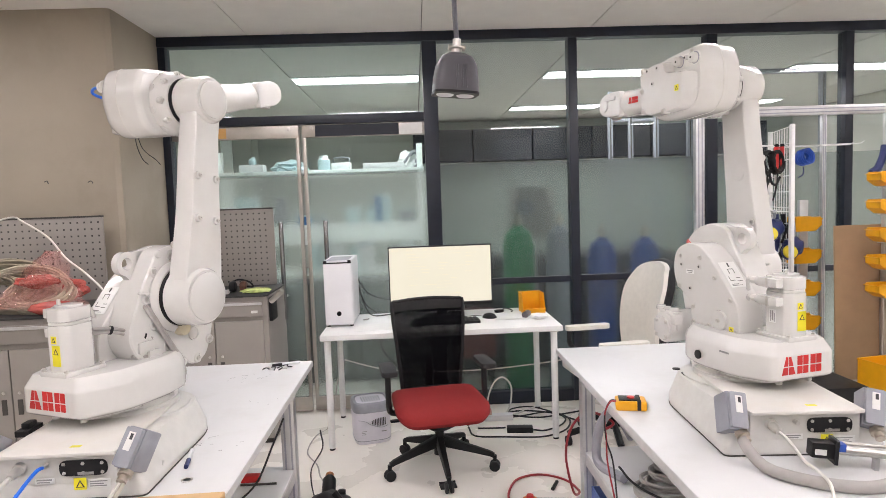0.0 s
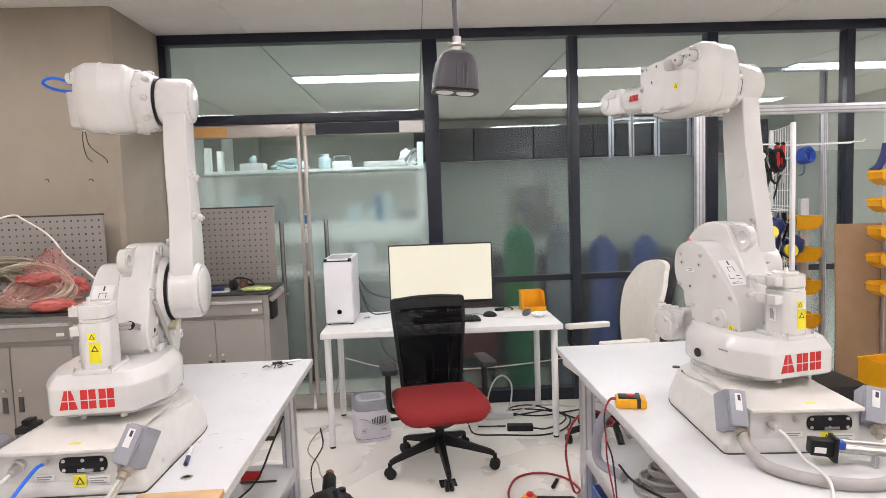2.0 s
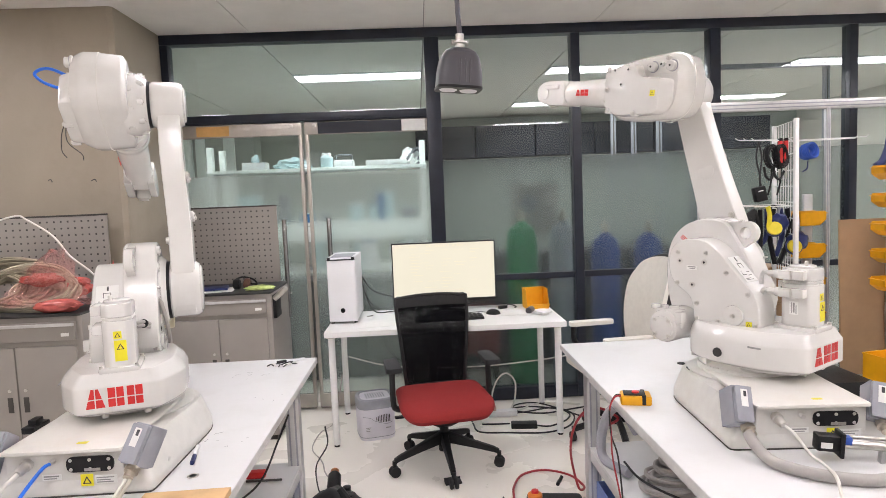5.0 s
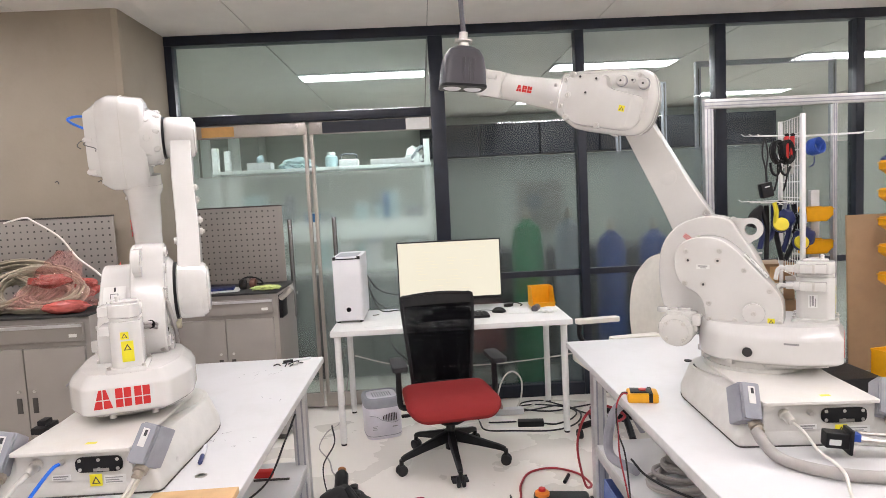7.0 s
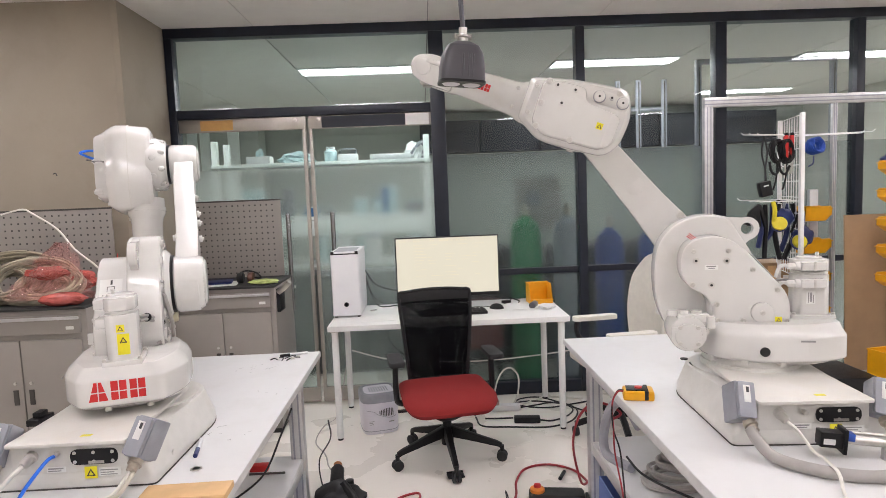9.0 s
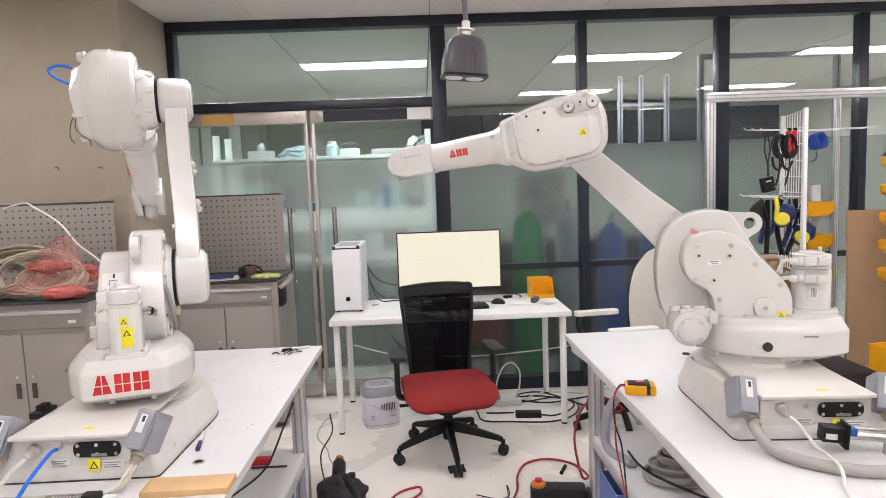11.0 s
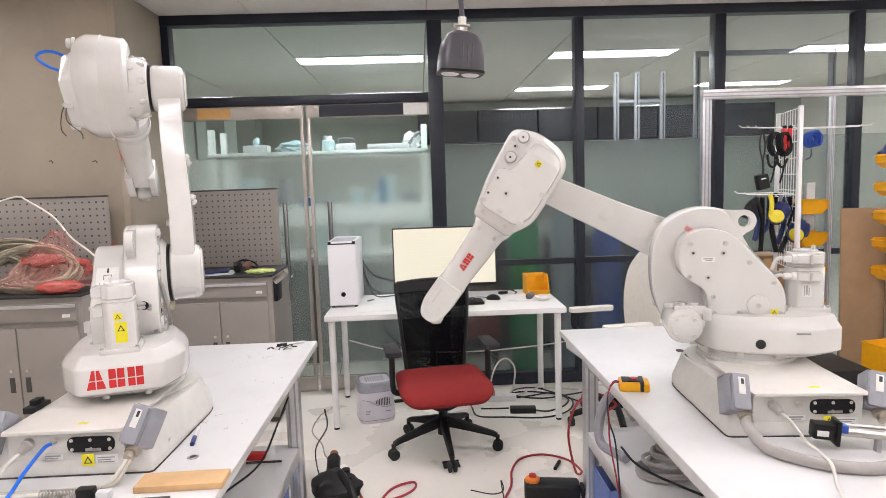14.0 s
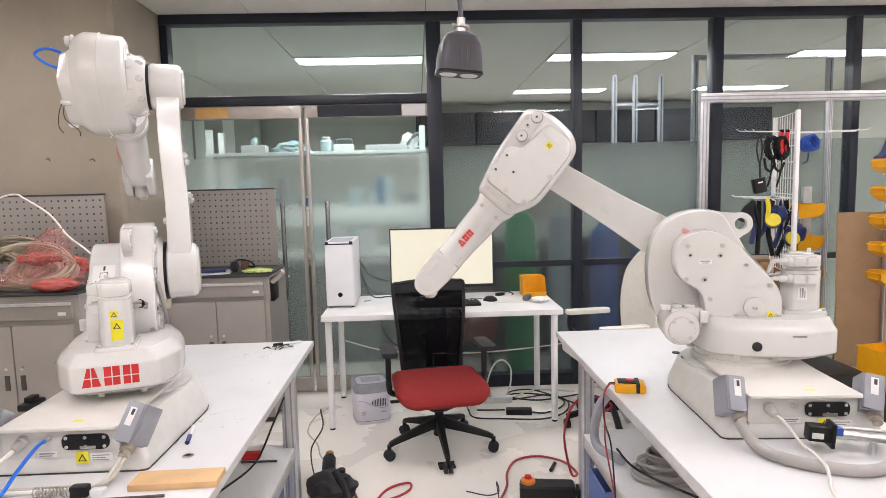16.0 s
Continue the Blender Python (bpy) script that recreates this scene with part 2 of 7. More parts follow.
def tube(points, r, n=8, steps=8, bm=None, smooth=True):
    path = smooth_path(points, steps) if smooth and len(points) > 2 else [Vector(p) for p in points]
    rings, up = [], Vector((0.13, 0.21, 0.97))
    for i, p in enumerate(path):
        d = (path[min(i + 1, len(path) - 1)] - path[max(i - 1, 0)]).normalized()
        s = up - d * up.dot(d)
        s = s.normalized() if s.length > 1e-4 else d.orthogonal().normalized()
        up = s
        w = d.cross(s)
        rings.append([tuple(p + (s * math.cos(2 * math.pi * k / n) + w * math.sin(2 * math.pi * k / n)) * r) for k in range(n)])
    return loft(rings, bm=bm)


def strips(rows, depth=0.0006, bm=None):
    """Thin bars lying in the x, y plane: (x0, y0, x1, y1)."""
    for x0, y0, x1, y1 in rows:
        bm = box(x0, y0, 0, x1, y1, depth, bm=bm)
    return bm


def moved(bm, m):
    bmesh.ops.transform(bm, matrix=m, verts=bm.verts)
    return bm


# ---- the room ----
def structure():
    X0, X1, Y0 = -4.2, 6.0, -3.6
    tagged(part("floor", box(X0, Y0, -0.1, X1, 9.8, 0), M["floor"]), "cream vinyl floor with scuffs", "floor", kind="structure")
    # ceiling panels with sunk joints, in one mesh
    bm = None
    xs = [-4.79, -3.57, -2.35, -1.133, 0.088, 1.308, 2.53, 3.75, 4.97, 6.19]
    lamps = []
    for i in range(len(xs) - 1):
        x0, x1 = xs[i] + 0.003, xs[i + 1] - 0.003
        if i in (3, 5, 7, 1):
            edges = [(-3.6, -1.72), (-1.42, 0.52), (0.82, 2.74), (3.06, WALL_Y + 0.03)]
            for a, b in edges:
                bm = box(x0, a, CEIL, x1, b, CEIL + 0.012, bm=bm)
            lamps += [((x0 + x1) / 2, y) for y in (-1.57, 0.67, 2.90)]
        else:
            bm = box(x0, -3.6, CEIL, x1, WALL_Y + 0.03, CEIL + 0.012, bm=bm)
    tagged(part("ceiling", bm, M["ceiling"], smooth=False), "off-white ceiling of large flat panels", "ceiling", kind="structure")
    tagged(part("ceiling_void", box(X0 - 1, Y0, CEIL + 0.016, X1 + 1, WALL_Y + 0.03, CEIL + 0.06), M["joint"], smooth=False), "dark joints between the ceiling panels", "ceiling", kind="structure")
    first = None
    for x, y in lamps:
        if first is None:
            first = thing("ceiling_light", "long white ceiling panel light, switched on", "ceiling light", pose(x, y, CEIL), "ceiling lights of the workshop")
            fr = box(-0.605, -0.152, -0.012, 0.605, -0.135, 0.012)
            fr = box(-0.605, 0.135, -0.012, 0.605, 0.152, 0.012, bm=fr)
            fr = box(-0.605, -0.135, -0.012, -0.59, 0.135, 0.012, bm=fr)
            fr = box(0.59, -0.135, -0.012, 0.605, 0.135, 0.012, bm=fr)
            part("lamp_frame", fr, M["white_plastic"], first)
            part("diffuser", box(-0.59, -0.135, -0.006, 0.59, 0.135, 0.004), M["diffuser"], first, "glowing white diffuser")
        else:
            copy_thing(first, pose(x, y, CEIL))
    # concrete pier beside the glass wall, and the plain walls round the room
    pier = loft([[(-4.3, 3.86, z), (-1.80, 3.86, z), (-1.768, 3.872, z), (-1.766, 3.90, z), (-1.766, WALL_Y + 0.1, z), (-4.3, WALL_Y + 0.1, z)] for z in (0, CEIL + 0.01)])
    tagged(part("wall_pier", pier, M["concrete"], smooth=False), "beige painted concrete wall with faint stains", "wall", kind="structure")
    marks = tube([(-2.22, 3.859, 1.73), (-2.205, 3.859, 1.735), (-2.197, 3.859, 1.718)], 0.003, 6)
    marks = tube([(-1.965, 3.859, 1.72), (-1.945, 3.859, 1.727), (-1.935, 3.859, 1.712)], 0.003, 6, bm=marks)
    tagged(part("wall_hook", marks, M["cab_dark"]), "two small dark hook stubs in the concrete wall", "hook", kind="structure")
    tagged(part("wall_west", box(X0 - 0.1, Y0, 0, X0, 4.0, CEIL), M["concrete"]), "beige side wall", "wall", kind="structure")
    tagged(part("wall_east", box(X1, Y0, 0, X1 + 0.1, 9.8, CEIL + 0.3), M["wall"]), "plain light side wall", "wall", kind="structure")
    tagged(part("wall_south", box(X0, Y0 - 0.1, 0, X1, Y0, CEIL), M["wall"]), "plain light rear wall", "wall", kind="structure")


def glass_wall():
    """Steel-framed glass partition with a pair of glass doors under a transom light."""
    y0, y1 = WALL_Y, WALL_Y + 0.1
    root = thing("window_1", "tall glass partition in a dark blue steel frame, frosted below", "glass partition", kind="structure")
    posts = [(-1.766, -1.714), (0.086, 0.190), (1.140, 1.204), (2.158, 2.238), (3.203, 3.264), (4.19, 4.27), (5.2, 5.28)]
    for a, b in posts:
        part("mullion", box(a, y0, 0, b, y1, 2.672, 0.004), M["frame"], root)
    part("head_rail", box(-1.766, y0 - 0.004, 2.672, 6.0, y1, CEIL, 0.004), M["frame"], root)
    part("transom", box(-1.714, y0 + 0.002, 2.114, 0.086, y1, 2.175, 0.004), M["frame"], root)
    for (a, b), (c, d) in zip(posts, posts[1:]):
        if b < 0:
            continue
        part("sill_rail", box(b, y0 + 0.004, 0.0, c, y1, 0.09, 0.004), M["frame"], root)
        part("middle_rail", box(b, y0 + 0.03, 0.90, c, y1 - 0.02, 0.945, 0.003), M["frame"], root)
        pane = part("upper_pane", box(b, y0 + 0.045, 1.80, c, y0 + 0.055, 2.672), M["glass"], root, "clear glass pane", smooth=False)
        pane.visible_shadow = False
        low = part("lower_pane", box(b, y0 + 0.045, 0.09, c, y0 + 0.055, 1.797), M["frosted"], root, "frosted glass pane", smooth=False)
        low.visible_shadow = False
    pane = part("transom_pane", box(-1.714, y0 + 0.045, 2.175, 0.086, y0 + 0.055, 2.672), M["green_glass"], root, "clear glass pane", smooth=False)
    pane.visible_shadow = False
    # fixed leaf beside the door, then two leaves of the door
    for k, (a, b) in enumerate(((-1.714, -0.818), (-0.795, 0.086))):
        door = thing(f"door_{k + 1}", "closed glass door leaf with steel rails and a long bar handle", "glass door", kind="structure")
        part("top_rail", box(a, y0 + 0.028, 2.02, b, y0 + 0.072, 2.110, 0.003), M["door_steel"], door, "brushed steel rail")
        part("bottom_rail", box(a, y0 + 0.028, 0.012, b, y0 + 0.072, 0.115, 0.003), M["door_steel"], door, "brushed steel rail")
        s0, s1 = (b - 0.02, b) if k == 0 else (a, a + 0.02)
        part("edge_stile", box(s0 - (0.004 if k == 0 else 0.0), y0 + 0.03, 0.115, s1 + (0.0 if k == 0 else 0.004), y0 + 0.07, 2.02, 0.003), M["door_steel"], door, "brushed metal edge strip")
        g = part("clear_pane", box(a, y0 + 0.045, 1.75, b, y0 + 0.055, 2.02), M["green_glass"], door, smooth=False)
        g.visible_shadow = False
        g = part("frosted_pane", box(a, y0 + 0.045, 0.115, b, y0 + 0.055, 1.747), M["frosted_door"], door, smooth=False)
        g.visible_shadow = False
        hx = -0.965 if k == 0 else -0.648
        part("bar_handle", cyl((hx, y0 - 0.045), 0.016, 0.72 if k == 0 else 0.82, 1.42, "z", 16, 0.002), M["handle"], door, "long dark steel bar handle")
        for hz in (0.88, 1.36):
            part("handle_stud", cyl((hx, hz), 0.009, y0 - 0.045, y0 + 0.05, "y", 10), M["steel"], door)
        part("pivot_bolt", cyl((s1 - 0.07 if k == 0 else s0 + 0.07, 2.085), 0.014, y0 + 0.02, y0 + 0.03, "y", 14, 0.002), M["steel"], door)
        if k == 0:
            part("sticker", box(-1.56, y0 + 0.0255, 2.03, -1.33, y0 + 0.0278, 2.10), material("orange_sticker", (0.62, 0.36, 0.12), 0.5), door, "faded orange sticker")
        else:
            part("dark_film", box(-0.70, y0 + 0.0255, 2.025, -0.10, y0 + 0.0278, 2.105), M["far_dark"], door, "dark blue film strip")
            part("white_film", box(-0.098, y0 + 0.0255, 2.025, 0.07, y0 + 0.0278, 2.105), M["white_label"], door)


# ---- robots ----
RED_BARS = ((0.0, 0.9), (1.05, 1.8), (1.95, 2.7))


def logo(name, parent, m, h, depth=0.0012):
    """Three red blocks, each cut by a thin gap across and one down."""
    u = h / 1.0
    for k, (a, b) in enumerate(RED_BARS):
        mid = (a + b) / 2
        for x0, x1 in ((a, mid - 0.03), (mid + 0.03, b)):
            for z0, z1 in ((0.0, 0.42), (0.48, 1.0)):
                lean0 = 0.28 * z0 if k == 0 and x0 == a else 0
                lean1 = 0.28 * z1 if k == 0 and x0 == a else 0
                e0 = -0.28 * z0 if k == 0 and x1 == b else 0
                e1 = -0.28 * z1 if k == 0 and x1 == b else 0
                bm = loft([[((x0 + lean0 - 1.35) * u, (z0 - 0.5) * u, t), ((x1 + e0 - 1.35) * u, (z0 - 0.5) * u, t), ((x1 + e1 - 1.35) * u, (z1 - 0.5) * u, t), ((x0 + lean1 - 1.35) * u, (z1 - 0.5) * u, t)] for t in (0, depth)])
                part(name, moved(bm, m), M["red"], parent, "plain red block of the maker's mark", smooth=False)


def bolts(places, parent, r=0.0085, axis="y", h=0.006):
    """Socket-head bolts on a face; each one its own piece. places: (x, y, z) and the face looks along +axis."""
    mesh = None
    out = []
    for p in places:
        if mesh is None:
            bm = lathe([(0.0, 0), (r * 1.25, 0), (r * 1.25, h * 0.3), (r, h * 0.35), (r, h), (r * 0.5, h), (r * 0.45, h * 0.4), (0.0, h * 0.4)], axis="z", n=12)
            ob = part("bolt", bm, [M["bolt"]], parent)
            mesh = ob.data
        else:
            ob = new("bolt", mesh)
            ob.parent = parent
        turn = {"y": pose(0, 0, 0, -90), "-y": pose(0, 0, 0, 90), "z": Matrix(), "-x": pose(0, 0, 0, 0, -90), "x": pose(0, 0, 0, 0, 90)}[axis]
        ob.matrix_basis = Matrix.Translation(p) @ turn
        out.append(ob)
    return out


def warning_label(parent, m, s=0.022, two=False):
    """A yellow label with a black triangle."""
    part("warning_label", moved(box(-s / 2, -s / 2, 0, s / 2, s / 2, 0.0008), m), M["yellow_label"], parent, "yellow warning label", smooth=False)
    tri = loft([[(x * s, y * s, t) for x, y in ((-0.36, -0.3), (0.36, -0.3), (0, 0.34))] for t in (0.0008, 0.0014)])
    part("warning_triangle", moved(tri, m), M["label_ink"], parent, smooth=False)
    tri = loft([[(x * s, y * s, t) for x, y in ((-0.21, -0.225), (0.21, -0.225), (0, 0.16))] for t in (0.0014, 0.0017)])
    part("triangle_field", moved(tri, m), M["yellow_label"], parent, smooth=False)


# local axes of a robot: x ahead, y to its left, z up; faces are turned with these
BACK = Matrix(((0, 0, -1, 0), (-1, 0, 0, 0), (0, 1, 0, 0), (0, 0, 0, 1)))      # label on a face that looks to -x
LEFT = Matrix(((-1, 0, 0, 0), (0, 0, 1, 0), (0, 1, 0, 0), (0, 0, 0, 1)))       # label on a face that looks to +y


def at(x, y, z, m):
    return Matrix.Translation((x, y, z)) @ m


def robot(label, m, hose):
    root = thing("industrial_robot", label, "robot arm", m, "robots on the benches")
    # -- base
    plan = [(-0.43, -0.235), (0.08, -0.245), (0.2, -0.17), (0.25, 0.0), (0.2, 0.17), (0.08, 0.245), (-0.43, 0.235)]
    plan_r = rounded(plan, [0.02, 0.1, 0.1, 0.12, 0.1, 0.1, 0.02], 4)
    inner = rounded([(-0.40, -0.185), (0.06, -0.215), (0.17, -0.15), (0.215, 0.0), (0.17, 0.15), (0.06, 0.215), (-0.40, 0.185)], [0.02, 0.09, 0.09, 0.11, 0.09, 0.09, 0.02], 4)
    bm = loft([[(x, y, 0.002) for x, y in plan_r], [(x, y, 0.03) for x, y in plan_r], [(x, y, 0.118) for x, y in inner]], r=0.006)
    base = part("base", bm, M["paint_cast"], root, "cast white robot foot")
    # thin dark line round the bottom edge of the foot
    part("foot_dark_line", loft([[(x * 1.004, y * 1.004, z) for x, y in plan_r] for z in (0, 0.0025)]), M["cab_dark"], base)
    part("slewing_ring", lathe([(0.0, 0.112), (0.20, 0.112), (0.20, 0.124), (0.185, 0.128), (0.165, 0.128), (0.165, 0.15), (0.0, 0.15)], n=40), M["paint_cast"], base, "round grey slewing ring")
    cover = rounded([(-0.445, -0.165), (-0.02, -0.165), (-0.02, 0.165), (-0.445, 0.165)], 0.01, 3)
    part("cover_plate", prism(cover, 0.128, 0.138, r=0.002), M["plate"], base, "flat rear cover plate")
    part("rear_wall", box(-0.425, -0.16, 0.02, -0.34, 0.16, 0.128, 0.004), M["paint_cast"], base)
    pan = rounded([(-0.135, 0.068), (-0.005, 0.068), (-0.005, 0.112), (-0.135, 0.112)], 0.02, 4)
    panel = part("connector_panel", prism(pan, -0.431, -0.424, "x", 0.002), M["black"], base, "black oval connector panel with six screws")
    bolts([(-0.431, y, z) for y in (-0.122, -0.07, -0.018) for z in (0.077, 0.103)], panel, 0.004, "-x", 0.003)
    part("panel_plate", box(-0.4325, -0.098, 0.071, -0.431, -0.055, 0.079), M["steel"], panel)
    # cable boxes at both rear corners, with glands
    for side, turn in ((-1, 30), (1, -30)):
        b = box(-0.045, -0.034, -0.062, 0.04, 0.034, 0.062, 0.006)
        b = prism(rounded([(-0.030, -0.057), (0.030, -0.057), (0.030, 0.057), (-0.030, 0.057)], 0.006, 3), -0.046, -0.062, "x", 0.002, bm=b)
        jb = part("cable_box", moved(b, pose(-0.39, 0.205 * side, 0.118, 12, 30, 10 * side) @ Matrix.Diagonal((0.9, 0.84, 0.92, 1))), M["box_grey"], base, "grey painted cable box")
        part("barcode_label", moved(box(-0.0645, -0.012, -0.01, -0.0632, 0.012, 0.045), pose(-0.39, 0.205 * side, 0.118, 12, 30, 10 * side) @ Matrix.Diagonal((0.9, 0.84, 0.92, 1))), M["white_label"], jb, smooth=False)
        part("label_bars", moved(box(-0.0655, -0.007, 0.022, -0.0646, 0.003, 0.04), pose(-0.39, 0.205 * side, 0.118, 12, 30, 10 * side) @ Matrix.Diagonal((0.9, 0.84, 0.92, 1))), M["label_ink"], jb, smooth=False)
        gl = lathe([(0.0, 0), (0.016, 0), (0.016, 0.012), (0.02, 0.012), (0.02, 0.026), (0.014, 0.028), (0.014, 0.044), (0.0, 0.044)], axis="z", n=14)
        part("cable_gland", moved(gl, pose(-0.435, 0.196 * side, 0.085, 0, -122, 10 * side)), M["brass"], jb, "nickel cable gland")
    gl = lathe([(0.0, 0), (0.017, 0), (0.017, 0.014), (0.013, 0.016), (0.013, 0.04), (0.009, 0.05), (0.0, 0.05)], n=14)
    part("round_plug", moved(gl, at(-0.424, 0.10, 0.098, pose(0, 0, 0, 0, -100))), M["bolt"], base, "round metal plug")
    part("air_fitting", moved(lathe([(0.0, 0), (0.007, 0), (0.007, 0.02), (0.0, 0.02)], n=10), at(-0.424, 0.03, 0.102, pose(0, 0, 0, 0, -90))), M["bolt"], base)
    warning_label(base, at(-0.4315, -0.06, 0.046, BACK), 0.034)
    part("type_label", moved(strips([(-0.03, -0.012, 0.03, 0.012)], 0.0008), at(-0.4312, -0.112, 0.046, BACK)), M["white_label"], base, smooth=False)
    part("type_text", moved(strips([(-0.026, 0.004, 0.022, 0.007), (-0.026, -0.003, 0.012, 0.0), (-0.026, -0.009, 0.02, -0.006)], 0.0012), at(-0.4312, -0.112, 0.046, BACK)), M["grey_ink"], base, smooth=False)
    part("type_label", moved(strips([(-0.026, -0.008, 0.026, 0.008)], 0.0008), at(-0.4305, 0.035, 0.058, BACK)), M["white_label"], base, smooth=False)
    part("type_text", moved(strips([(-0.022, 0.001, 0.02, 0.005), (-0.022, -0.005, 0.014, -0.002)], 0.0012), at(-0.4305, 0.035, 0.058, BACK)), M["grey_ink"], base, smooth=False)
    part("round_port", cyl((0.10, 0.2), 0.014, 0.118, 0.1215, "z", 14), M["hole"], base)
    part("open_pocket", prism(rounded([(0.0, 0.16), (0.055, 0.16), (0.055, 0.2), (0.0, 0.2)], 0.012, 3), 0.117, 0.1205), M["hole"], base, "dark pocket in the foot")
    if hose:
        part("stop_block", box(-0.28, 0.165, 0.130, -0.2, 0.205, 0.15, 0.004), M["black"], base, "black plastic latch")
        part("stop_knob", box(-0.262, 0.17, 0.15, -0.222, 0.195, 0.167, 0.004), M["black"], base)
    part("small_label", box(-0.40, -0.05, 0.138, -0.385, -0.02, 0.1386), M["yellow_label"], base, smooth=False)
    for sx in (-0.3, -0.1):
        part("cast_eye", cyl((sx, 0.035), 0.012, -0.236, -0.224, "y", 14, 0.002), M["paint_cast"], base)
    # -- turret: the body that turns on the foot
    low = [(-0.275, -0.118), (-0.16, -0.182), (0.04, -0.185), (0.15, -0.135), (0.19, 0.0), (0.15, 0.135), (0.04, 0.185), (-0.16, 0.182), (-0.275, 0.118)]
    lowr = rounded(low, [0.02, 0.05, 0.08, 0.08, 0.1, 0.08, 0.08, 0.05, 0.02], 4)
    foot = [(x * 0.95, y * 0.94) for x, y in lowr]
    top = [(x * 0.94, y * 0.82) for x, y in lowr]
    mid = [(x * 0.965 + 0.002, y * 0.94) for x, y in lowr]
    bm = loft([[(x * 0.86, y * 0.86, 0.160) for x, y in foot], [(x * 0.90, y * 0.90, 0.172) for x, y in foot], [(x, y, 0.175) for x, y in foot], [(x, y, 0.184) for x, y in lowr], [(x, y, 0.260) for x, y in lowr], [(x, y, 0.280) for x, y in mid], [(x, y, 0.300) for x, y in top]], r=0.004)
    turret = part("turret", bm, M["paint"], root, "white turning body")
    part("lower_ring", cyl((0, 0), 0.16, 0.148, 0.184, "z", 36, 0.003), M["paint_cast"], turret)
    for k in range(9):
        a = radians(-150 + 37 * k)
        part("ring_lug", box(-0.014, -0.011, 0.163, 0.014, 0.011, 0.186, 0.004), M["paint_cast"], turret).matrix_basis = pose(0.175 * math.cos(a), 0.165 * math.sin(a), 0, 0, 0, math.degrees(a))
    for yy in (-0.07, 0.05):
        part("stop_pin", cyl((-0.222, yy), 0.011, 0.152, 0.188, "z", 12, 0.003), M["paint_cast"], turret)
    logo("maker_mark", turret, at(-0.2748, 0.012, 0.228, BACK), 0.058)
    part("oil_plug", cyl((0.0, 0.215), 0.016, 0.181, 0.189, "y", 18, 0.002), M["hole"], turret, "black round plug")
    part("type_text", moved(strips([(-0.022, -0.003, 0.022, 0.003)], 0.001), at(-0.13, 0.1855, 0.252, LEFT)), M["grey_ink"], turret, smooth=False)
    # shoulder: a round housing about the second axis and a slanted side cover
    sh = rounded([(-0.02, 0.275), (-0.075, 0.37), (0.0, 0.54), (0.04, 0.60), (0.07, 0.655), (0.15, 0.672), (0.25, 0.645), (0.315, 0.57), (0.33, 0.46), (0.32, 0.34), (0.275, 0.235), (0.2, 0.215), (0.15, 0.275)], 0.05, 4)
    part("shoulder_housing", prism(sh, -0.104, 0.006, "y", 0.013, 3), M["paint"], turret, "round white shoulder housing")
    # lifting eye: outer plate with a real hole
    ring_o, ring_i = [], []
    for k in range(28):
        a = 2 * math.pi * k / 28
        reach = 0.041 + 0.085 * max(0.0, math.cos(a + radians(18))) ** 2
        ring_o.append((0.008 + reach * math.cos(a), 0.614 + reach * math.sin(a)))
        ring_i.append((0.008 + 0.021 * math.cos(a), 0.614 + 0.021 * math.sin(a)))
    eye = loft([[(x, y, z) for x, z in ring] for y, ring in ((-0.036, ring_o), (-0.010, ring_o), (-0.010, ring_i), (-0.036, ring_i), (-0.036, ring_o))], cap=False)
    eye = prism(rounded([(0.035, 0.54), (0.045, 0.650), (0.12, 0.668), (0.1, 0.56)], 0.006, 2), -0.036, -0.010, "y", 0.003, bm=eye)
    part("lifting_eye", eye, M["paint"], turret, "lifting eye with a round hole")
    cov = rounded([(-0.102, 0.292), (-0.102, 0.392), (0.05, 0.560), (0.10, 0.594), (0.165, 0.600), (0.235, 0.575), (0.255, 0.50), (0.235, 0.425), (0.155, 0.385), (0.145, 0.292)], [0.012, 0.05, 0.05, 0.06, 0.06, 0.06, 0.06, 0.06, 0.04, 0.012], 4)
    side = part("side_cover", prism(cov, -0.004, 0.100, "y", 0.009, 3), M["paint"], turret, "slanted white side cover with bolts")
    bolts([(-0.089, 0.0995, 0.303), (0.047, 0.0995, 0.303), (0.130, 0.0995, 0.303), (0.132, 0.0995, 0.360), (0.212, 0.0995, 0.430), (0.208, 0.0995, 0.546), (0.095, 0.0995, 0.547), (0.017, 0.0995, 0.480), (-0.061, 0.0995, 0.410)], side, 0.0075)
    for x, z in ((0.15, 0.427), (0.101, 0.512), (0.20, 0.513)):
        part("plug_hole", lathe([(0.0, 0), (0.011, 0), (0.011, 0.002), (0.0055, 0.0025), (0.005, 0.0026), (0.0, 0.0026)], axis="y", n=14), M["bolt"], side).matrix_basis = pose(x, 0.0995, z)
        part("plug_socket", cyl((x, z), 0.0045, 0.102, 0.1026, "y", 10), M["hole"], side)
    part("round_boss", cyl((-0.012, 0.332), 0.036, 0.095, 0.111, "y", 24, 0.004), M["paint"], side)
    bolts([(-0.012, 0.111, 0.332)], side, 0.007)
    warning_label(side, at(-0.065, 0.1005, 0.306, LEFT), 0.022)
    part("type_label", moved(strips([(-0.022, -0.008, 0.022, 0.008)], 0.0008), at(0.15, 0.1002, 0.49, LEFT)), M["white_label"], side, smooth=False)
    part("type_text", moved(strips([(-0.017, 0.001, 0.015, 0.005), (-0.01, -0.005, 0.012, -0.002)], 0.0012), at(0.15, 0.1002, 0.49, LEFT)), M["grey_ink"], side, smooth=False)
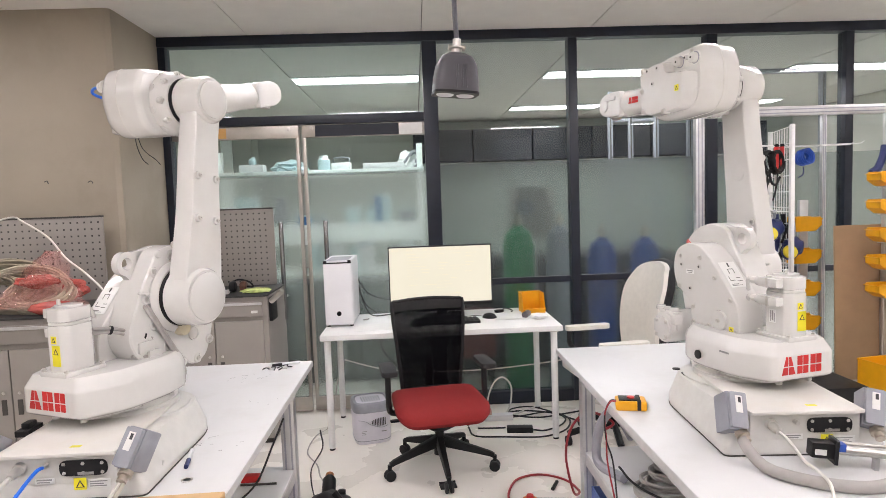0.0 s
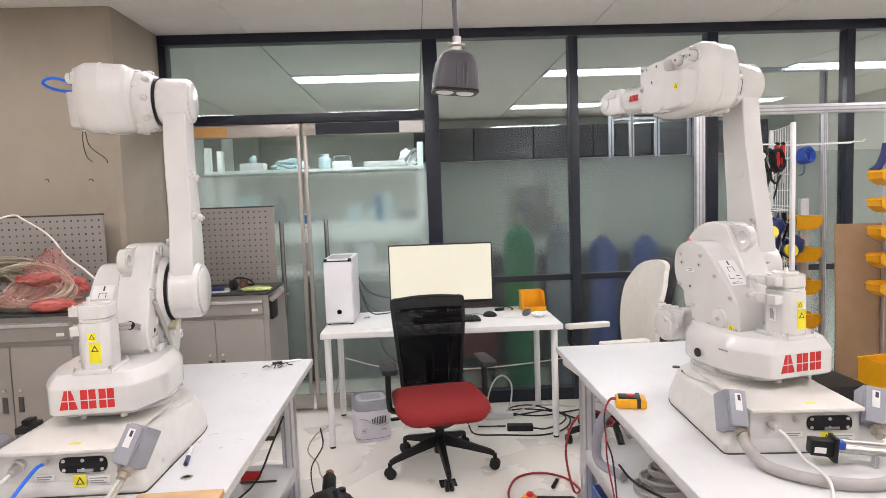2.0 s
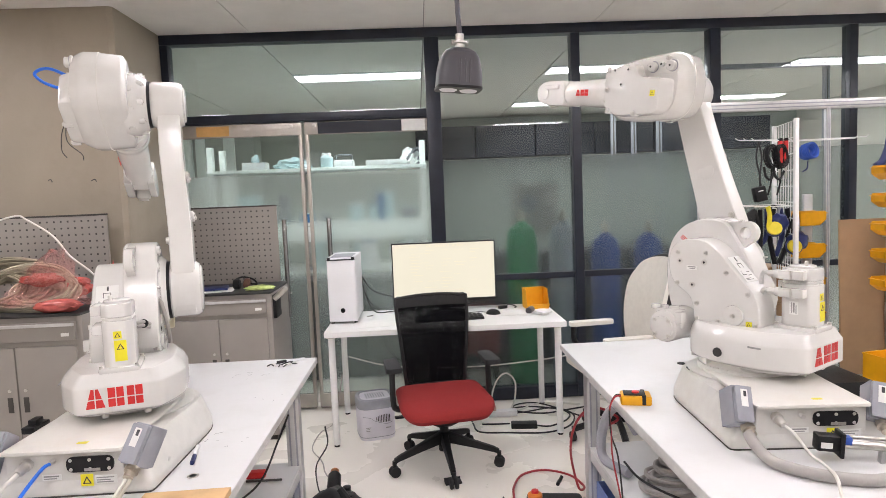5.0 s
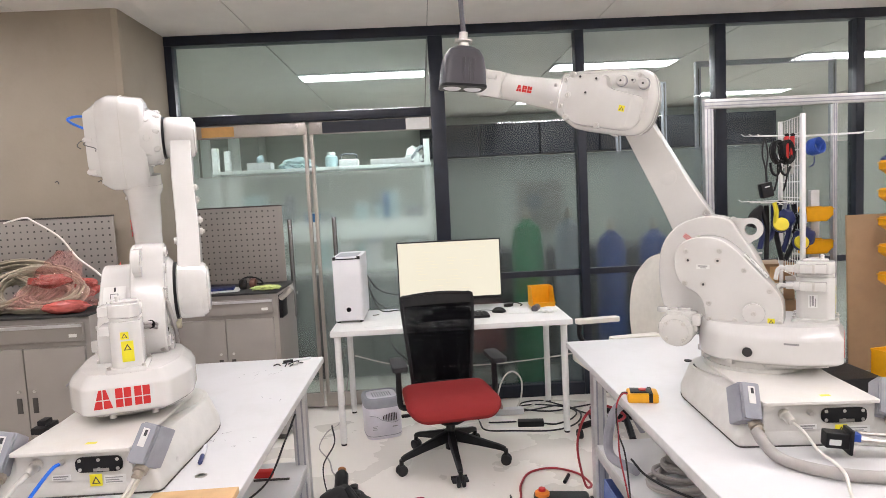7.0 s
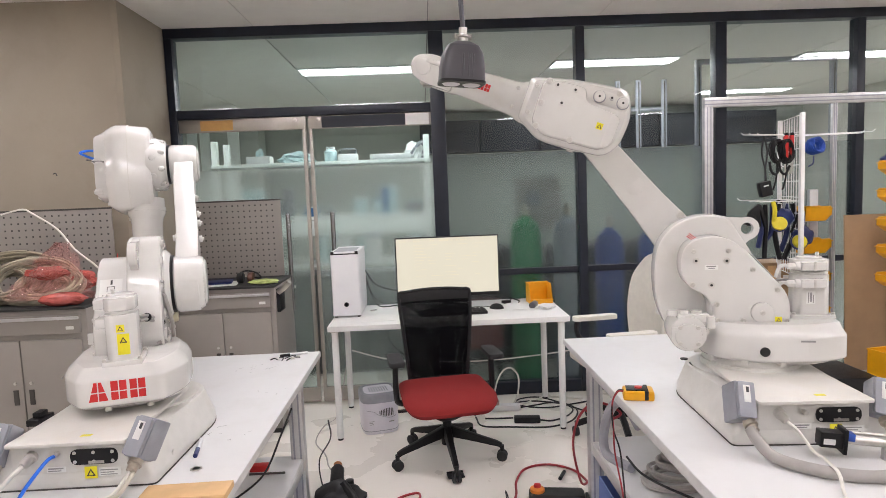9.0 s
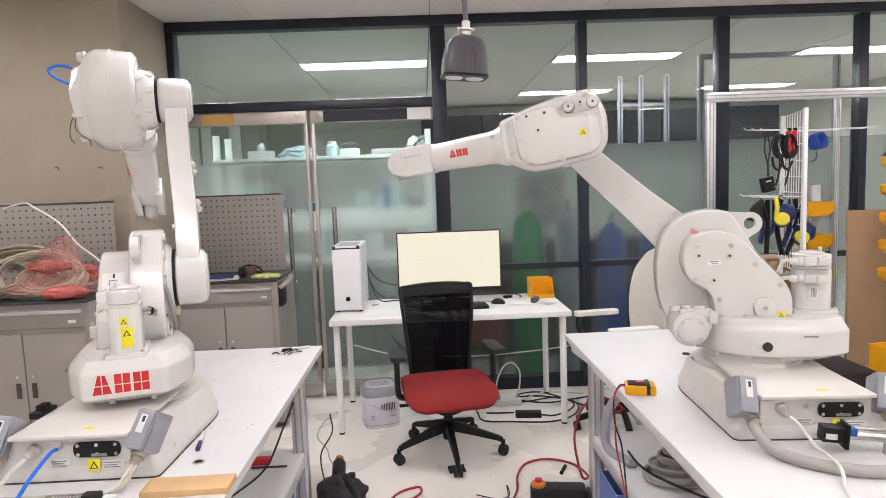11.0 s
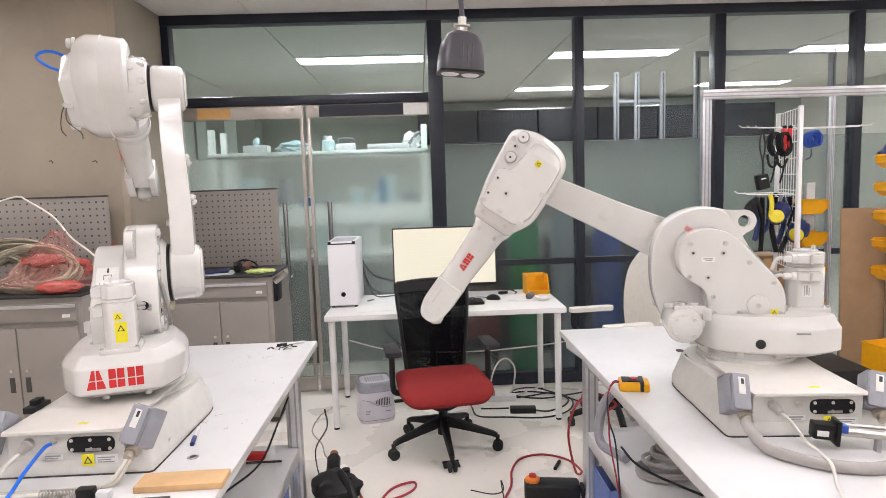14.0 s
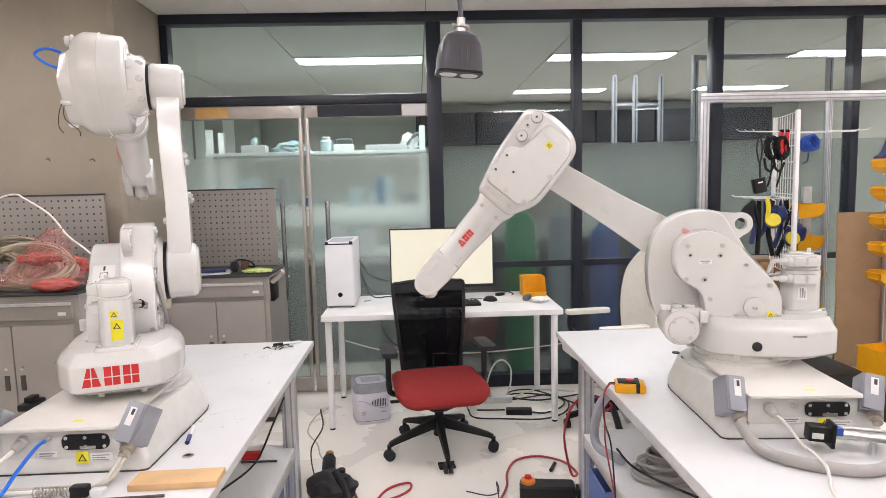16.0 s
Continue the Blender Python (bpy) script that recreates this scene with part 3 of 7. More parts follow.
    part("red_text", moved(strips([(-0.014, 0.006, 0.014, 0.009), (-0.014, 0.0, 0.014, 0.003), (-0.014, -0.006, 0.014, -0.003)], 0.001), at(0.21, 0.0585, 0.592, LEFT @ pose(0, 0, 0, 0, 0, -38))), M["red"], side, smooth=False)
    # sloping rear deck with the handling label
    sl = Matrix(((0, 0.66, -0.751, 0), (-1, 0, 0, 0), (0, 0.751, 0.66, 0), (0, 0, 0, 1)))
    part("handling_label", moved(strips([(-0.034, -0.058, 0.034, 0.050)], 0.001), at(-0.0135, 0.052, 0.4955, sl)), M["white_label"], turret, smooth=False)
    part("label_drawing", moved(strips([(-0.012, 0.018, 0.012, 0.02), (-0.012, 0.0, -0.01, 0.02), (0.01, 0.0, 0.012, 0.02), (-0.002, 0.028, 0.004, 0.046), (-0.024, -0.03, -0.004, -0.028), (-0.024, -0.03, -0.022, -0.012), (0.004, -0.034, 0.024, -0.032), (0.006, -0.02, 0.022, -0.018), (-0.026, -0.046, 0.004, -0.044), (-0.026, -0.051, 0.016, -0.0495)], 0.0016), at(-0.0135, 0.052, 0.4955, sl)), M["label_ink"], turret, smooth=False)
    # first motor, upright on the rear of the turret
    octagon = rounded([(-0.230, -0.050), (-0.156, -0.050), (-0.134, -0.030), (-0.134, 0.020), (-0.156, 0.040), (-0.230, 0.040), (-0.250, 0.020), (-0.250, -0.030)], 0.006, 2)
    mot = part("rear_motor", prism(octagon, 0.298, 0.452, r=0.004), M["paint"], turret, "upright white motor block")
    part("motor_flange", box(-0.262, -0.062, 0.296, -0.122, 0.052, 0.312, 0.005), M["paint"], mot)
    part("motor_neck", prism([(-0.192 + (x + 0.192) * 0.95, -0.005 + (y + 0.005) * 0.95) for x, y in octagon], 0.452, 0.462, r=0.003), M["paint_cast"], mot)
    part("motor_cap", prism([(-0.192 + (x + 0.192) * 0.99, -0.005 + (y + 0.005) * 0.99) for x, y in octagon], 0.462, 0.504, r=0.006), M["paint"], mot)
    part("cap_disc", cyl((-0.192, -0.005), 0.040, 0.503, 0.512, "z", 24, 0.003), M["paint"], mot)
    part("breather", cyl((-0.212, 0.012), 0.006, 0.511, 0.528, "z", 10, 0.002), M["paint_cast"], mot)
    for z in (0.424, 0.484):
        plug = part("motor_plug", box(-0.226, 0.034, z - 0.015, -0.146, 0.068, z + 0.015, 0.005), M["paint"], mot, "white cable plug")
        part("plug_collar", cyl((0.050, z), 0.016, -0.146, -0.130, "x", 14, 0.003), M["paint"], plug)
        part("plug_nut", cyl((0.050, z), 0.0125, -0.130, -0.106, "x", 6, 0.002), M["paint_cast"], plug)
        part("plug_clip", box(-0.192, 0.067, z - 0.016, -0.184, 0.071, z + 0.016, 0.001), M["bolt"], plug)
        part("plug_lead", tube([(-0.108, 0.050, z), (-0.092, 0.049, z + 0.003), (-0.080, 0.044, z - 0.010), (-0.074, 0.035, z - 0.04)], 0.007, 8), M["paint"], plug, "white painted lead")
    bolts([(x, y, 0.312) for x in (-0.254, -0.130) for y in (-0.054, 0.044)], mot, 0.006, "z", 0.008)
    warning_label(mot, at(-0.2505, -0.012, 0.374, BACK), 0.030)
    part("warning_bar", moved(box(-0.017, -0.042, 0, 0.017, 0.022, 0.0006), at(-0.2502, -0.012, 0.371, BACK)), M["yellow_label"], mot, smooth=False)
    warning_label(mot, at(-0.2505, -0.006, 0.410, BACK), 0.023)
    part("rating_plate", moved(strips([(-0.014, -0.022, 0.014, 0.022)], 0.0008), at(-0.185, 0.0402, 0.372, LEFT)), M["white_label"], mot, smooth=False)
    part("rating_text", moved(strips([(-0.009, -0.018, -0.006, 0.018), (-0.003, -0.015, 0.003, 0.018), (0.006, -0.018, 0.009, 0.010)], 0.0012), at(-0.185, 0.0402, 0.372, LEFT)), M["grey_ink"], mot, smooth=False)
    # second motor low at the front, lying across
    m2 = part("front_motor", cyl((0.235, 0.268), 0.062, -0.02, 0.125, "y", 26, 0.01), M["paint"], turret, "round white front motor")
    m2.location.y = 0.034
    part("motor_face", cyl((0.235, 0.262), 0.045, 0.12, 0.134, "y", 22, 0.005), M["paint"], m2)
    part("motor_plug", box(0.165, 0.08, 0.305, 0.27, 0.118, 0.335, 0.007), M["paint"], m2, "white cable plug")
    part("plug_arm", box(0.165, 0.085, 0.262, 0.19, 0.112, 0.32, 0.006), M["paint"], m2)
    part("flat_flange", box(0.178, 0.118, 0.245, 0.292, 0.128, 0.292, 0.004), M["paint"], m2)
    for x, w in ((0.285, 0.018), (0.245, 0.014), (0.205, 0.018)):
        part("plug_collar", cyl((x, 0.098), w, 0.328, 0.345, "z", 14, 0.003), M["paint"], m2)
    part("plug_elbow", box(0.150, 0.10, 0.288, 0.178, 0.135, 0.330, 0.006), M["paint"], m2)
    bolts([(x, 0.134, z) for x in (0.206, 0.264) for z in (0.236, 0.292)], m2, 0.006, "y")
    # joint ring on the link side
    part("joint_ring", lathe([(0.0, -0.098), (0.128, -0.098), (0.128, -0.112), (0.120, -0.119), (0.112, -0.127), (0.0, -0.127)], (0.15, 0, 0.4865), "y", 36), M["paint"], turret)
    part("black_seal", lathe([(0.0, -0.125), (0.106, -0.125), (0.106, -0.137), (0.0, -0.137)], (0.15, 0, 0.4865), "y", 36), M["black"], turret, "black joint seal")
    # cast bosses with sunk bolts on the link side
    for x, z in ((0.051, 0.582), (0.131, 0.633), (0.013, 0.494), (0.039, 0.401), (0.091, 0.320), (0.153, 0.245), (0.226, 0.242), (0.292, 0.300)):
        boss = part("bolt_boss", lathe([(0.0, 0.0), (0.019, 0.0), (0.016, -0.006), (0.011, -0.006), (0.010, -0.002), (0.0, -0.002)], (x, -0.103, z), "y", 18), M["paint"], turret)
        bolts([(x, -0.105, z)], boss, 0.0065, "-y", 0.006)
    part("cast_button", lathe([(0.0, 0.0), (0.015, 0.0), (0.013, -0.010), (0.0, -0.011)], (0.076, -0.103, 0.642), "y", 18), M["paint"], turret)
    part("cast_ridge", prism(rounded([(-0.02, 0.516), (0.035, 0.506), (0.035, 0.514), (-0.02, 0.524)], 0.003, 2), -0.111, -0.102, "y", 0.002), M["paint"], turret)
    part("cast_arch", lathe([(0.020, -0.102), (0.027, -0.102), (0.026, -0.109), (0.021, -0.109), (0.020, -0.102)], (0.215, 0, 0.338), "y", 20), M["paint"], turret)
    for x, z in ((0.046, 0.497), (0.047, 0.475), (0.016, 0.474)):
        part("plug_hole", cyl((x, z), 0.004, -0.1055, -0.103, "y", 10), M["hole"], turret)
    # signal cables along the side
    for k in (0, 1):
        part("signal_cable", tube([(-0.008 + 0.012 * k, -0.070, 0.490), (0.004 + 0.012 * k, -0.106, 0.468), (0.014 + 0.012 * k, -0.112, 0.445), (0.038 + 0.010 * k, -0.118, 0.402), (0.070 + 0.010 * k, -0.122, 0.345), (0.105 + 0.010 * k, -0.120, 0.290), (0.150, -0.112 + 0.012 * k, 0.225), (0.175, -0.09, 0.196)], 0.0065, 8), M["cable_grey"], turret, "grey signal cable")
    for k in (0, 1):
        part("signal_cable", tube([(-0.150, -0.046, 0.424 - 0.012 * k), (-0.100, -0.064, 0.418 - 0.012 * k), (-0.045, -0.080, 0.398 - 0.012 * k), (0.005, -0.094, 0.378 - 0.012 * k), (0.03, -0.100, 0.36 - 0.012 * k)], 0.006, 8), M["cable_grey"], turret, "grey signal cable")
    part("cable_bracket", box(-0.035, -0.112, 0.318, 0.03, -0.096, 0.356, 0.004), M["paint"], turret)
    part("cable_bracket", box(0.0, -0.118, 0.290, 0.05, -0.100, 0.322, 0.004), M["paint"], turret)
    part("hose_bundle", tube([(-0.045, -0.086, 0.315), (0.01, -0.104, 0.298), (0.07, -0.112, 0.262), (0.13, -0.106, 0.222)], 0.008, 8), M["cable_grey"], turret, "grey signal cable")
    for p in ((-0.099, -0.063, 0.412), (0.002, -0.093, 0.373)):
        part("cable_tie", moved(lathe([(0.0125, -0.003), (0.0145, -0.003), (0.0145, 0.003), (0.0125, 0.003), (0.0125, -0.003)], axis="x", n=12), pose(*p, 0, 20, -15)), M["black"], turret)
    part("tilt_sensor", cyl((0.145, 0.372), 0.027, -0.138, -0.103, "y", 16, 0.008), material("ivory_plastic", (0.62, 0.57, 0.42), 0.5), turret, "ivory plastic bumper")
    # -- lower arm, from the second to the third axis
    prof = [(-0.085, -0.06), (-0.085, 0.07), (-0.066, 0.3), (-0.058, 0.62), (-0.07, 0.72), (-0.03, 0.785), (0.04, 0.785), (0.066, 0.72), (0.054, 0.62), (0.07, 0.3), (0.09, 0.07), (0.09, -0.06), (0.05, -0.1), (-0.045, -0.1)]
    prof = rounded(prof, 0.05, 3)
    bm = prism(prof, -0.222, -0.142, "y", 0.018, 3)
    bmesh.ops.bisect_plane(bm, geom=bm.verts[:] + bm.edges[:] + bm.faces[:], plane_co=(0, 0, 0.2), plane_no=(0, 0, 1))
    for zz in (0.27, 0.34, 0.41, 0.48, 0.55):
        bmesh.ops.bisect_plane(bm, geom=bm.verts[:] + bm.edges[:] + bm.faces[:], plane_co=(0, 0, zz), plane_no=(0, 0, 1))
    for v in bm.verts:
        s = min(1.0, max(0.0, (v.co.z - 0.15) / 0.42))
        v.co.y += 0.016 * s * s * (3 - 2 * s)
    lower = part("lower_arm", bm, M["paint"], root, "long white lower arm link")
    part("lower_hub", lathe([(0.0, -0.135), (0.098, -0.135), (0.104, -0.142), (0.1, -0.157), (0.1, -0.225), (0.092, -0.238), (0.0, -0.238)], (0, 0, 0), "y", 36), M["paint"], lower)
    part("lower_cap", lathe([(0.0, -0.236), (0.084, -0.236), (0.084, -0.242), (0.078, -0.246), (0.0, -0.246)], (0, 0, 0), "y", 36), M["paint"], lower, "round cap")
    part("upper_hub", lathe([(0.0, -0.108), (0.080, -0.108), (0.086, -0.118), (0.085, -0.15), (0.084, -0.206), (0.076, -0.218), (0.0, -0.218)], (0, 0, 0.7), "y", 36), M["paint"], lower)
    part("upper_cap", lathe([(0.0, -0.216), (0.066, -0.216), (0.066, -0.222), (0.06, -0.226), (0.0, -0.226)], (0, 0, 0.7), "y", 36), M["paint"], lower, "round cap")
    for z, y in ((0.27, -0.218), (0.42, -0.208)):
        for x in (-0.046, 0.043):
            pad = part("bolt_boss", cyl((x, z), 0.014, y - 0.012, y + 0.006, "y", 16, 0.003), M["paint"], lower)
            bolts([(x, y - 0.012, z)], pad, 0.007, "-y", 0.006)
    bolts([(-0.062, -0.142, 0.176)], lower, 0.012, "y", 0.01)
    part("round_cover", cyl((-0.007, 0.372), 0.034, -0.142, -0.1325, "y", 24, 0.001), M["paint"], lower)
    # -- upper arm housing about the third axis
    out = [(-0.132, 0.140), (-0.174, 0.055), (-0.166, -0.055), (-0.128, -0.102), (0.02, -0.116), (0.112, -0.118), (0.203, -0.068), (0.205, 0.080), (0.06, 0.120)]
    outr = rounded(out, [0.03, 0.06, 0.05, 0.04, 0.05, 0.03, 0.015, 0.015, 0.08], 4)
    ctr = (0.0, 0.0)

    def scaled(k):
        return [(ctr[0] + (x - ctr[0]) * k, ctr[1] + (z - ctr[1]) * k) for x, z in outr]
    bm = loft([[(x, y, z) for x, z in scaled(k)] for y, k in ((-0.040, 0.84), (-0.030, 0.93), (-0.022, 0.955), (0.040, 0.985), (0.046, 1.0), (0.095, 1.0), (0.108, 0.975), (0.134, 0.89))], r=0.002)
    upper = part("upper_arm", bm, M["paint"], root, "white upper arm housing")
    seam = loft([[(x, y, z) for x, z in scaled(1.006)] for y in (0.046, 0.050)])
    part("housing_seam", seam, M["paint_cast"], upper)
    gear = part("joint_drum", lathe([(0.0, -0.02), (0.114, -0.02), (0.114, -0.062), (0.108, -0.076), (0.094, -0.098), (0.0, -0.098)], (0, 0, 0), "y", 36), M["paint"], upper, "bolted joint drum")
    for a in range(15, 360, 40):
        part("drum_boss", cyl((0, 0), 0.013, 0.095, 0.118, "x", 12, 0.002), M["paint"], gear).matrix_basis = pose(0, -0.045, 0, 0, a)
    for a in range(10, 360, 40):
        for r, y in ((0.102, -0.084),):
            x, z = r * math.cos(radians(a)), r * math.sin(radians(a))
            part("bolt_boss", cyl((x, z), 0.012, y - 0.003, y + 0.016, "y", 14, 0.002), M["paint"], gear)
            bolts([(x, y - 0.003, z)], gear, 0.006, "-y", 0.006)
    part("black_seal", lathe([(0.0, -0.092), (0.086, -0.092), (0.086, -0.108), (0.0, -0.108)], (0, 0, 0), "y", 32), M["black"], upper, "black joint seal")
    # cover on the far side with two round motor ends in a recess
    rec = rounded([(-0.152, 0.068), (-0.145, 0.108), (-0.030, 0.106), (-0.018, 0.085), (-0.030, 0.060), (-0.135, 0.060)], 0.018, 4)
    part("motor_recess", prism(rec, 0.128, 0.136, "y", 0.002), M["paint_cast"], upper)
    for x, z in ((-0.045, 0.082), (-0.127, 0.084)):
        part("motor_gasket", lathe([(0.0, 0), (0.0215, 0), (0.0215, 0.004), (0.0, 0.004)], (x, 0.134, z), "y", 20), M["box_grey"], upper)
        end = part("motor_end", lathe([(0.0, 0), (0.019, 0), (0.019, 0.016), (0.015, 0.020), (0.0, 0.020)], (x, 0.136, z), "y", 20), M["paint"], upper)
        part("end_screw", cyl((x, z), 0.004, 0.1555, 0.1575, "y", 8), M["hole"], end)
    part("recess_plug", cyl((-0.086, 0.090), 0.008, 0.134, 0.150, "y", 12, 0.002), M["paint"], upper)
    part("recess_plug", cyl((-0.086, 0.090), 0.004, 0.149, 0.1512, "y", 10), M["hole"], upper)
    # raised face: a tapered block with a steep rear edge beside the motor recess
    pad = rounded([(0.150, -0.072), (0.158, 0.078), (0.070, 0.095), (0.004, 0.096), (-0.010, 0.050), (-0.140, 0.040), (-0.150, -0.040), (-0.115, -0.092), (0.100, -0.104)], [0.02, 0.02, 0.04, 0.02, 0.02, 0.02, 0.04, 0.04, 0.03], 3)
    rings = []
    for y, k, cut in ((0.108, 1.0, -0.150), (0.140, 0.985, -0.138), (0.168, 0.955, -0.112), (0.176, 0.930, -0.104)):
        rings.append([(max(x * k, cut), y, z * k) for x, z in pad])
    part("raised_pad", loft(rings, r=0.003), M["paint"], upper, "raised white cover face")
    part("cast_mark", box(-0.075, 0.134, 0.045, -0.050, 0.1365, 0.053, 0.001), M["paint_cast"], upper)
    for x, z in ((0.038, 0.074), (0.100, 0.072), (0.067, 0.019)):
        part("plug_ring", cyl((x, z), 0.0085, 0.170, 0.1782, "y", 14, 0.001), M["paint"], upper)
        part("plug_hole", cyl((x, z), 0.0045, 0.170, 0.1789, "y", 10), M["hole"], upper)
    for x, z in ((-0.002, -0.089), (0.124, -0.080), (0.134, 0.0), (0.131, 0.076)):
        part("bolt_boss", cyl((x, z), 0.012, 0.150, 0.179, "y", 14, 0.002), M["paint"], upper)
        bolts([(x, 0.179, z)], upper, 0.0065, "y", 0.005)
    bolts([(0.170, 0.134, 0.055), (0.170, 0.134, -0.042), (-0.105, 0.134, 0.112)], upper, 0.0075, "y", 0.007)
    warning_label(upper, at(-0.080, 0.1765, -0.015, LEFT), 0.022)
    # forearm tube and its stepped collar, along the fourth axis
    tubeb = lathe([(0.0, 0.15), (0.074, 0.15), (0.076, 0.215), (0.066, 0.235), (0.062, 0.26), (0.060, 0.33), (0.0555, 0.40), (0.054, 0.47), (0.057, 0.49), (0.057, 0.50), (0.0, 0.50)], (0, 0, 0), "x", 32)
    fore = part("forearm_tube", tubeb, M["paint"], upper, "round white forearm tube")
    part("collar", lathe([(0.0, 0.19), (0.0785, 0.19), (0.0785, 0.206), (0.0, 0.206)], (0, 0, 0), "x", 32), M["paint"], fore)
    logo("maker_mark", fore, at(0.374, 0.0585, 0.0, Matrix(((-1, 0, 0, 0), (0, 0, 1, 0), (0, 1, 0, 0), (0, 0, 0, 1)))), 0.026, 0.002)
    bolts([(0.24, 0.06, -0.035), (0.24, 0.06, 0.035)], fore, 0.006)
    fork = rounded([(0.48, -0.055), (0.48, 0.055), (0.60, 0.055), (0.655, 0.03), (0.655, -0.03), (0.60, -0.055)], [0.01, 0.01, 0.05, 0.03, 0.03, 0.05], 4)
    part("wrist_cheek", prism(fork, 0.030, 0.062, "y", 0.008, 3), M["paint"], upper, "white wrist cheek")
    part("wrist_cheek", prism(fork, -0.060, -0.030, "y", 0.008, 3), M["paint"], upper, "white wrist cheek")
    part("wrist_web", box(0.47, -0.04, -0.045, 0.56, 0.04, 0.045, 0.01), M["paint"], upper)
    part("wrist_disc", cyl((0.605, 0.0), 0.030, 0.060, 0.067, "y", 26, 0.003), M["paint"], upper)
    part("cheek_ridge", box(0.51, 0.058, 0.018, 0.60, 0.068, 0.036, 0.004), M["paint"], upper)
    if hose:
        # air hose loop and loose wires at the housing's outer end
        part("air_hose", tube([(-0.075, 0.145, 0.060), (-0.085, 0.20, 0.085), (-0.085, 0.235, 0.086), (-0.075, 0.258, 0.072), (-0.06, 0.240, 0.054), (-0.045, 0.21, 0.045), (-0.03, 0.170, 0.040)], 0.0055, 8), M["cable_blue"], upper, "looped bright blue air hose")
        w = tube([(0.0, 0.172, -0.06), (0.0, 0.185, -0.13), (0.012, 0.185, -0.19), (0.02, 0.17, -0.215)], 0.0016, 6)
        w = tube([(0.0, 0.172, -0.06), (0.01, 0.17, -0.15), (0.02, 0.125, -0.20), (0.03, 0.12, -0.22)], 0.0016, 6, bm=w)
        part("loose_wire", w, M["cable_black"], upper, "loose dark signal wires")
        part("hose_fitting", box(-0.090, 0.132, 0.048, -0.062, 0.158, 0.074, 0.004), M["brass"], upper)
    # -- wrist: turns about the fifth axis and carries the flange
    wr = lathe([(0.0, -0.03), (0.028, -0.03), (0.030, 0.03), (0.030, 0.045), (0.028, 0.052), (0.0, 0.052)], (0, 0, 0), "x", 22)
    wrist = part("wrist", wr, M["paint"], root, "white wrist knuckle")
    part("tool_flange", lathe([(0.0, 0.05), (0.026, 0.05), (0.026, 0.056), (0.02, 0.058), (0.02, 0.065), (0.0, 0.065)], (0, 0, 0), "x", 22), M["steel"], wrist, "bare steel tool flange")
    return root, turret, lower, upper, wrist


# ---- benches ----
def bench(x0, x1, y0, y1, label):
    root = thing("workbench", label, "workbench", pose((x0 + x1) / 2, (y0 + y1) / 2, 0), "benches under the robots")
    a, b = (x1 - x0) / 2, (y1 - y0) / 2
    top = part("tabletop", box(-a, -b, TABLE - 0.028, a, b, TABLE, 0.002), M["tabletop"], root, "white laminate top with pen marks")
    part("edge_band", box(-a - 0.0015, -b - 0.0015, TABLE - 0.0275, a + 0.0015, b + 0.0015, TABLE - 0.0015), M["tableedge"], top)
    for sx in (-1, 1):
        for sy in (-1, 1):
            cx, cy = sx * (a - 0.05), sy * (b - 0.40 if sy > 0 else b - 0.12)
            leg = part("leg", box(cx - 0.03, cy - 0.03, 0.0, cx + 0.03, cy + 0.03, TABLE - 0.028, 0.003), M["alu"], root, "square aluminium profile leg")
            for k in (-1, 1):
                part("leg_slot", box(cx - 0.004 + 0.014 * k, cy - 0.0308, 0.02, cx + 0.004 + 0.014 * k, cy - 0.0302, TABLE - 0.03), M["box_grey"], leg, smooth=False)
    for sx in (-1, 1):
        part("side_rail", box(sx * (a - 0.05) - 0.02, -b + 0.15, 0.30, sx * (a - 0.05) + 0.02, b - 0.43, 0.345, 0.003), M["alu"], root)
        part("top_rail", box(sx * (a - 0.05) - 0.02, -b + 0.15, TABLE - 0.075, sx * (a - 0.05) + 0.02, b - 0.43, TABLE - 0.03, 0.003), M["alu"], root)
    for cy in (b - 0.40, -b + 0.12):
        part("cross_rail", box(-a + 0.08, cy - 0.02, TABLE - 0.075, a - 0.08, cy + 0.02, TABLE - 0.03, 0.003), M["alu"], root)
    part("shelf", box(-a + 0.03, -b + 0.1, 0.345, a - 0.03, b - 0.39, 0.363, 0.002), M["tabletop"], root, "lower shelf board")
    return root


# ---- desk, screen and chairs ----
def desk():
    root = thing("desk", "white desk with four round white legs", "desk")
    part("tabletop", box(-0.616, 3.779, 0.701, 0.885, 4.475, 0.735, 0.003), M["desk"], root, "white board top")
    for x in (-0.578, 0.838):
        for y in (3.826, 4.419):
            leg = part("leg", lathe([(0.0, 0.012), (0.019, 0.012), (0.021, 0.03), (0.021, 0.70), (0.0, 0.70)], (x, y, 0), n=18), M["desk"], root)
            part("leg_foot", cyl((x, y), 0.018, 0, 0.012, "z", 16), M["black"], leg, "black plastic foot")
            part("leg_plate", cyl((x, y), 0.035, 0.694, 0.701, "z", 16), M["steel"], leg)


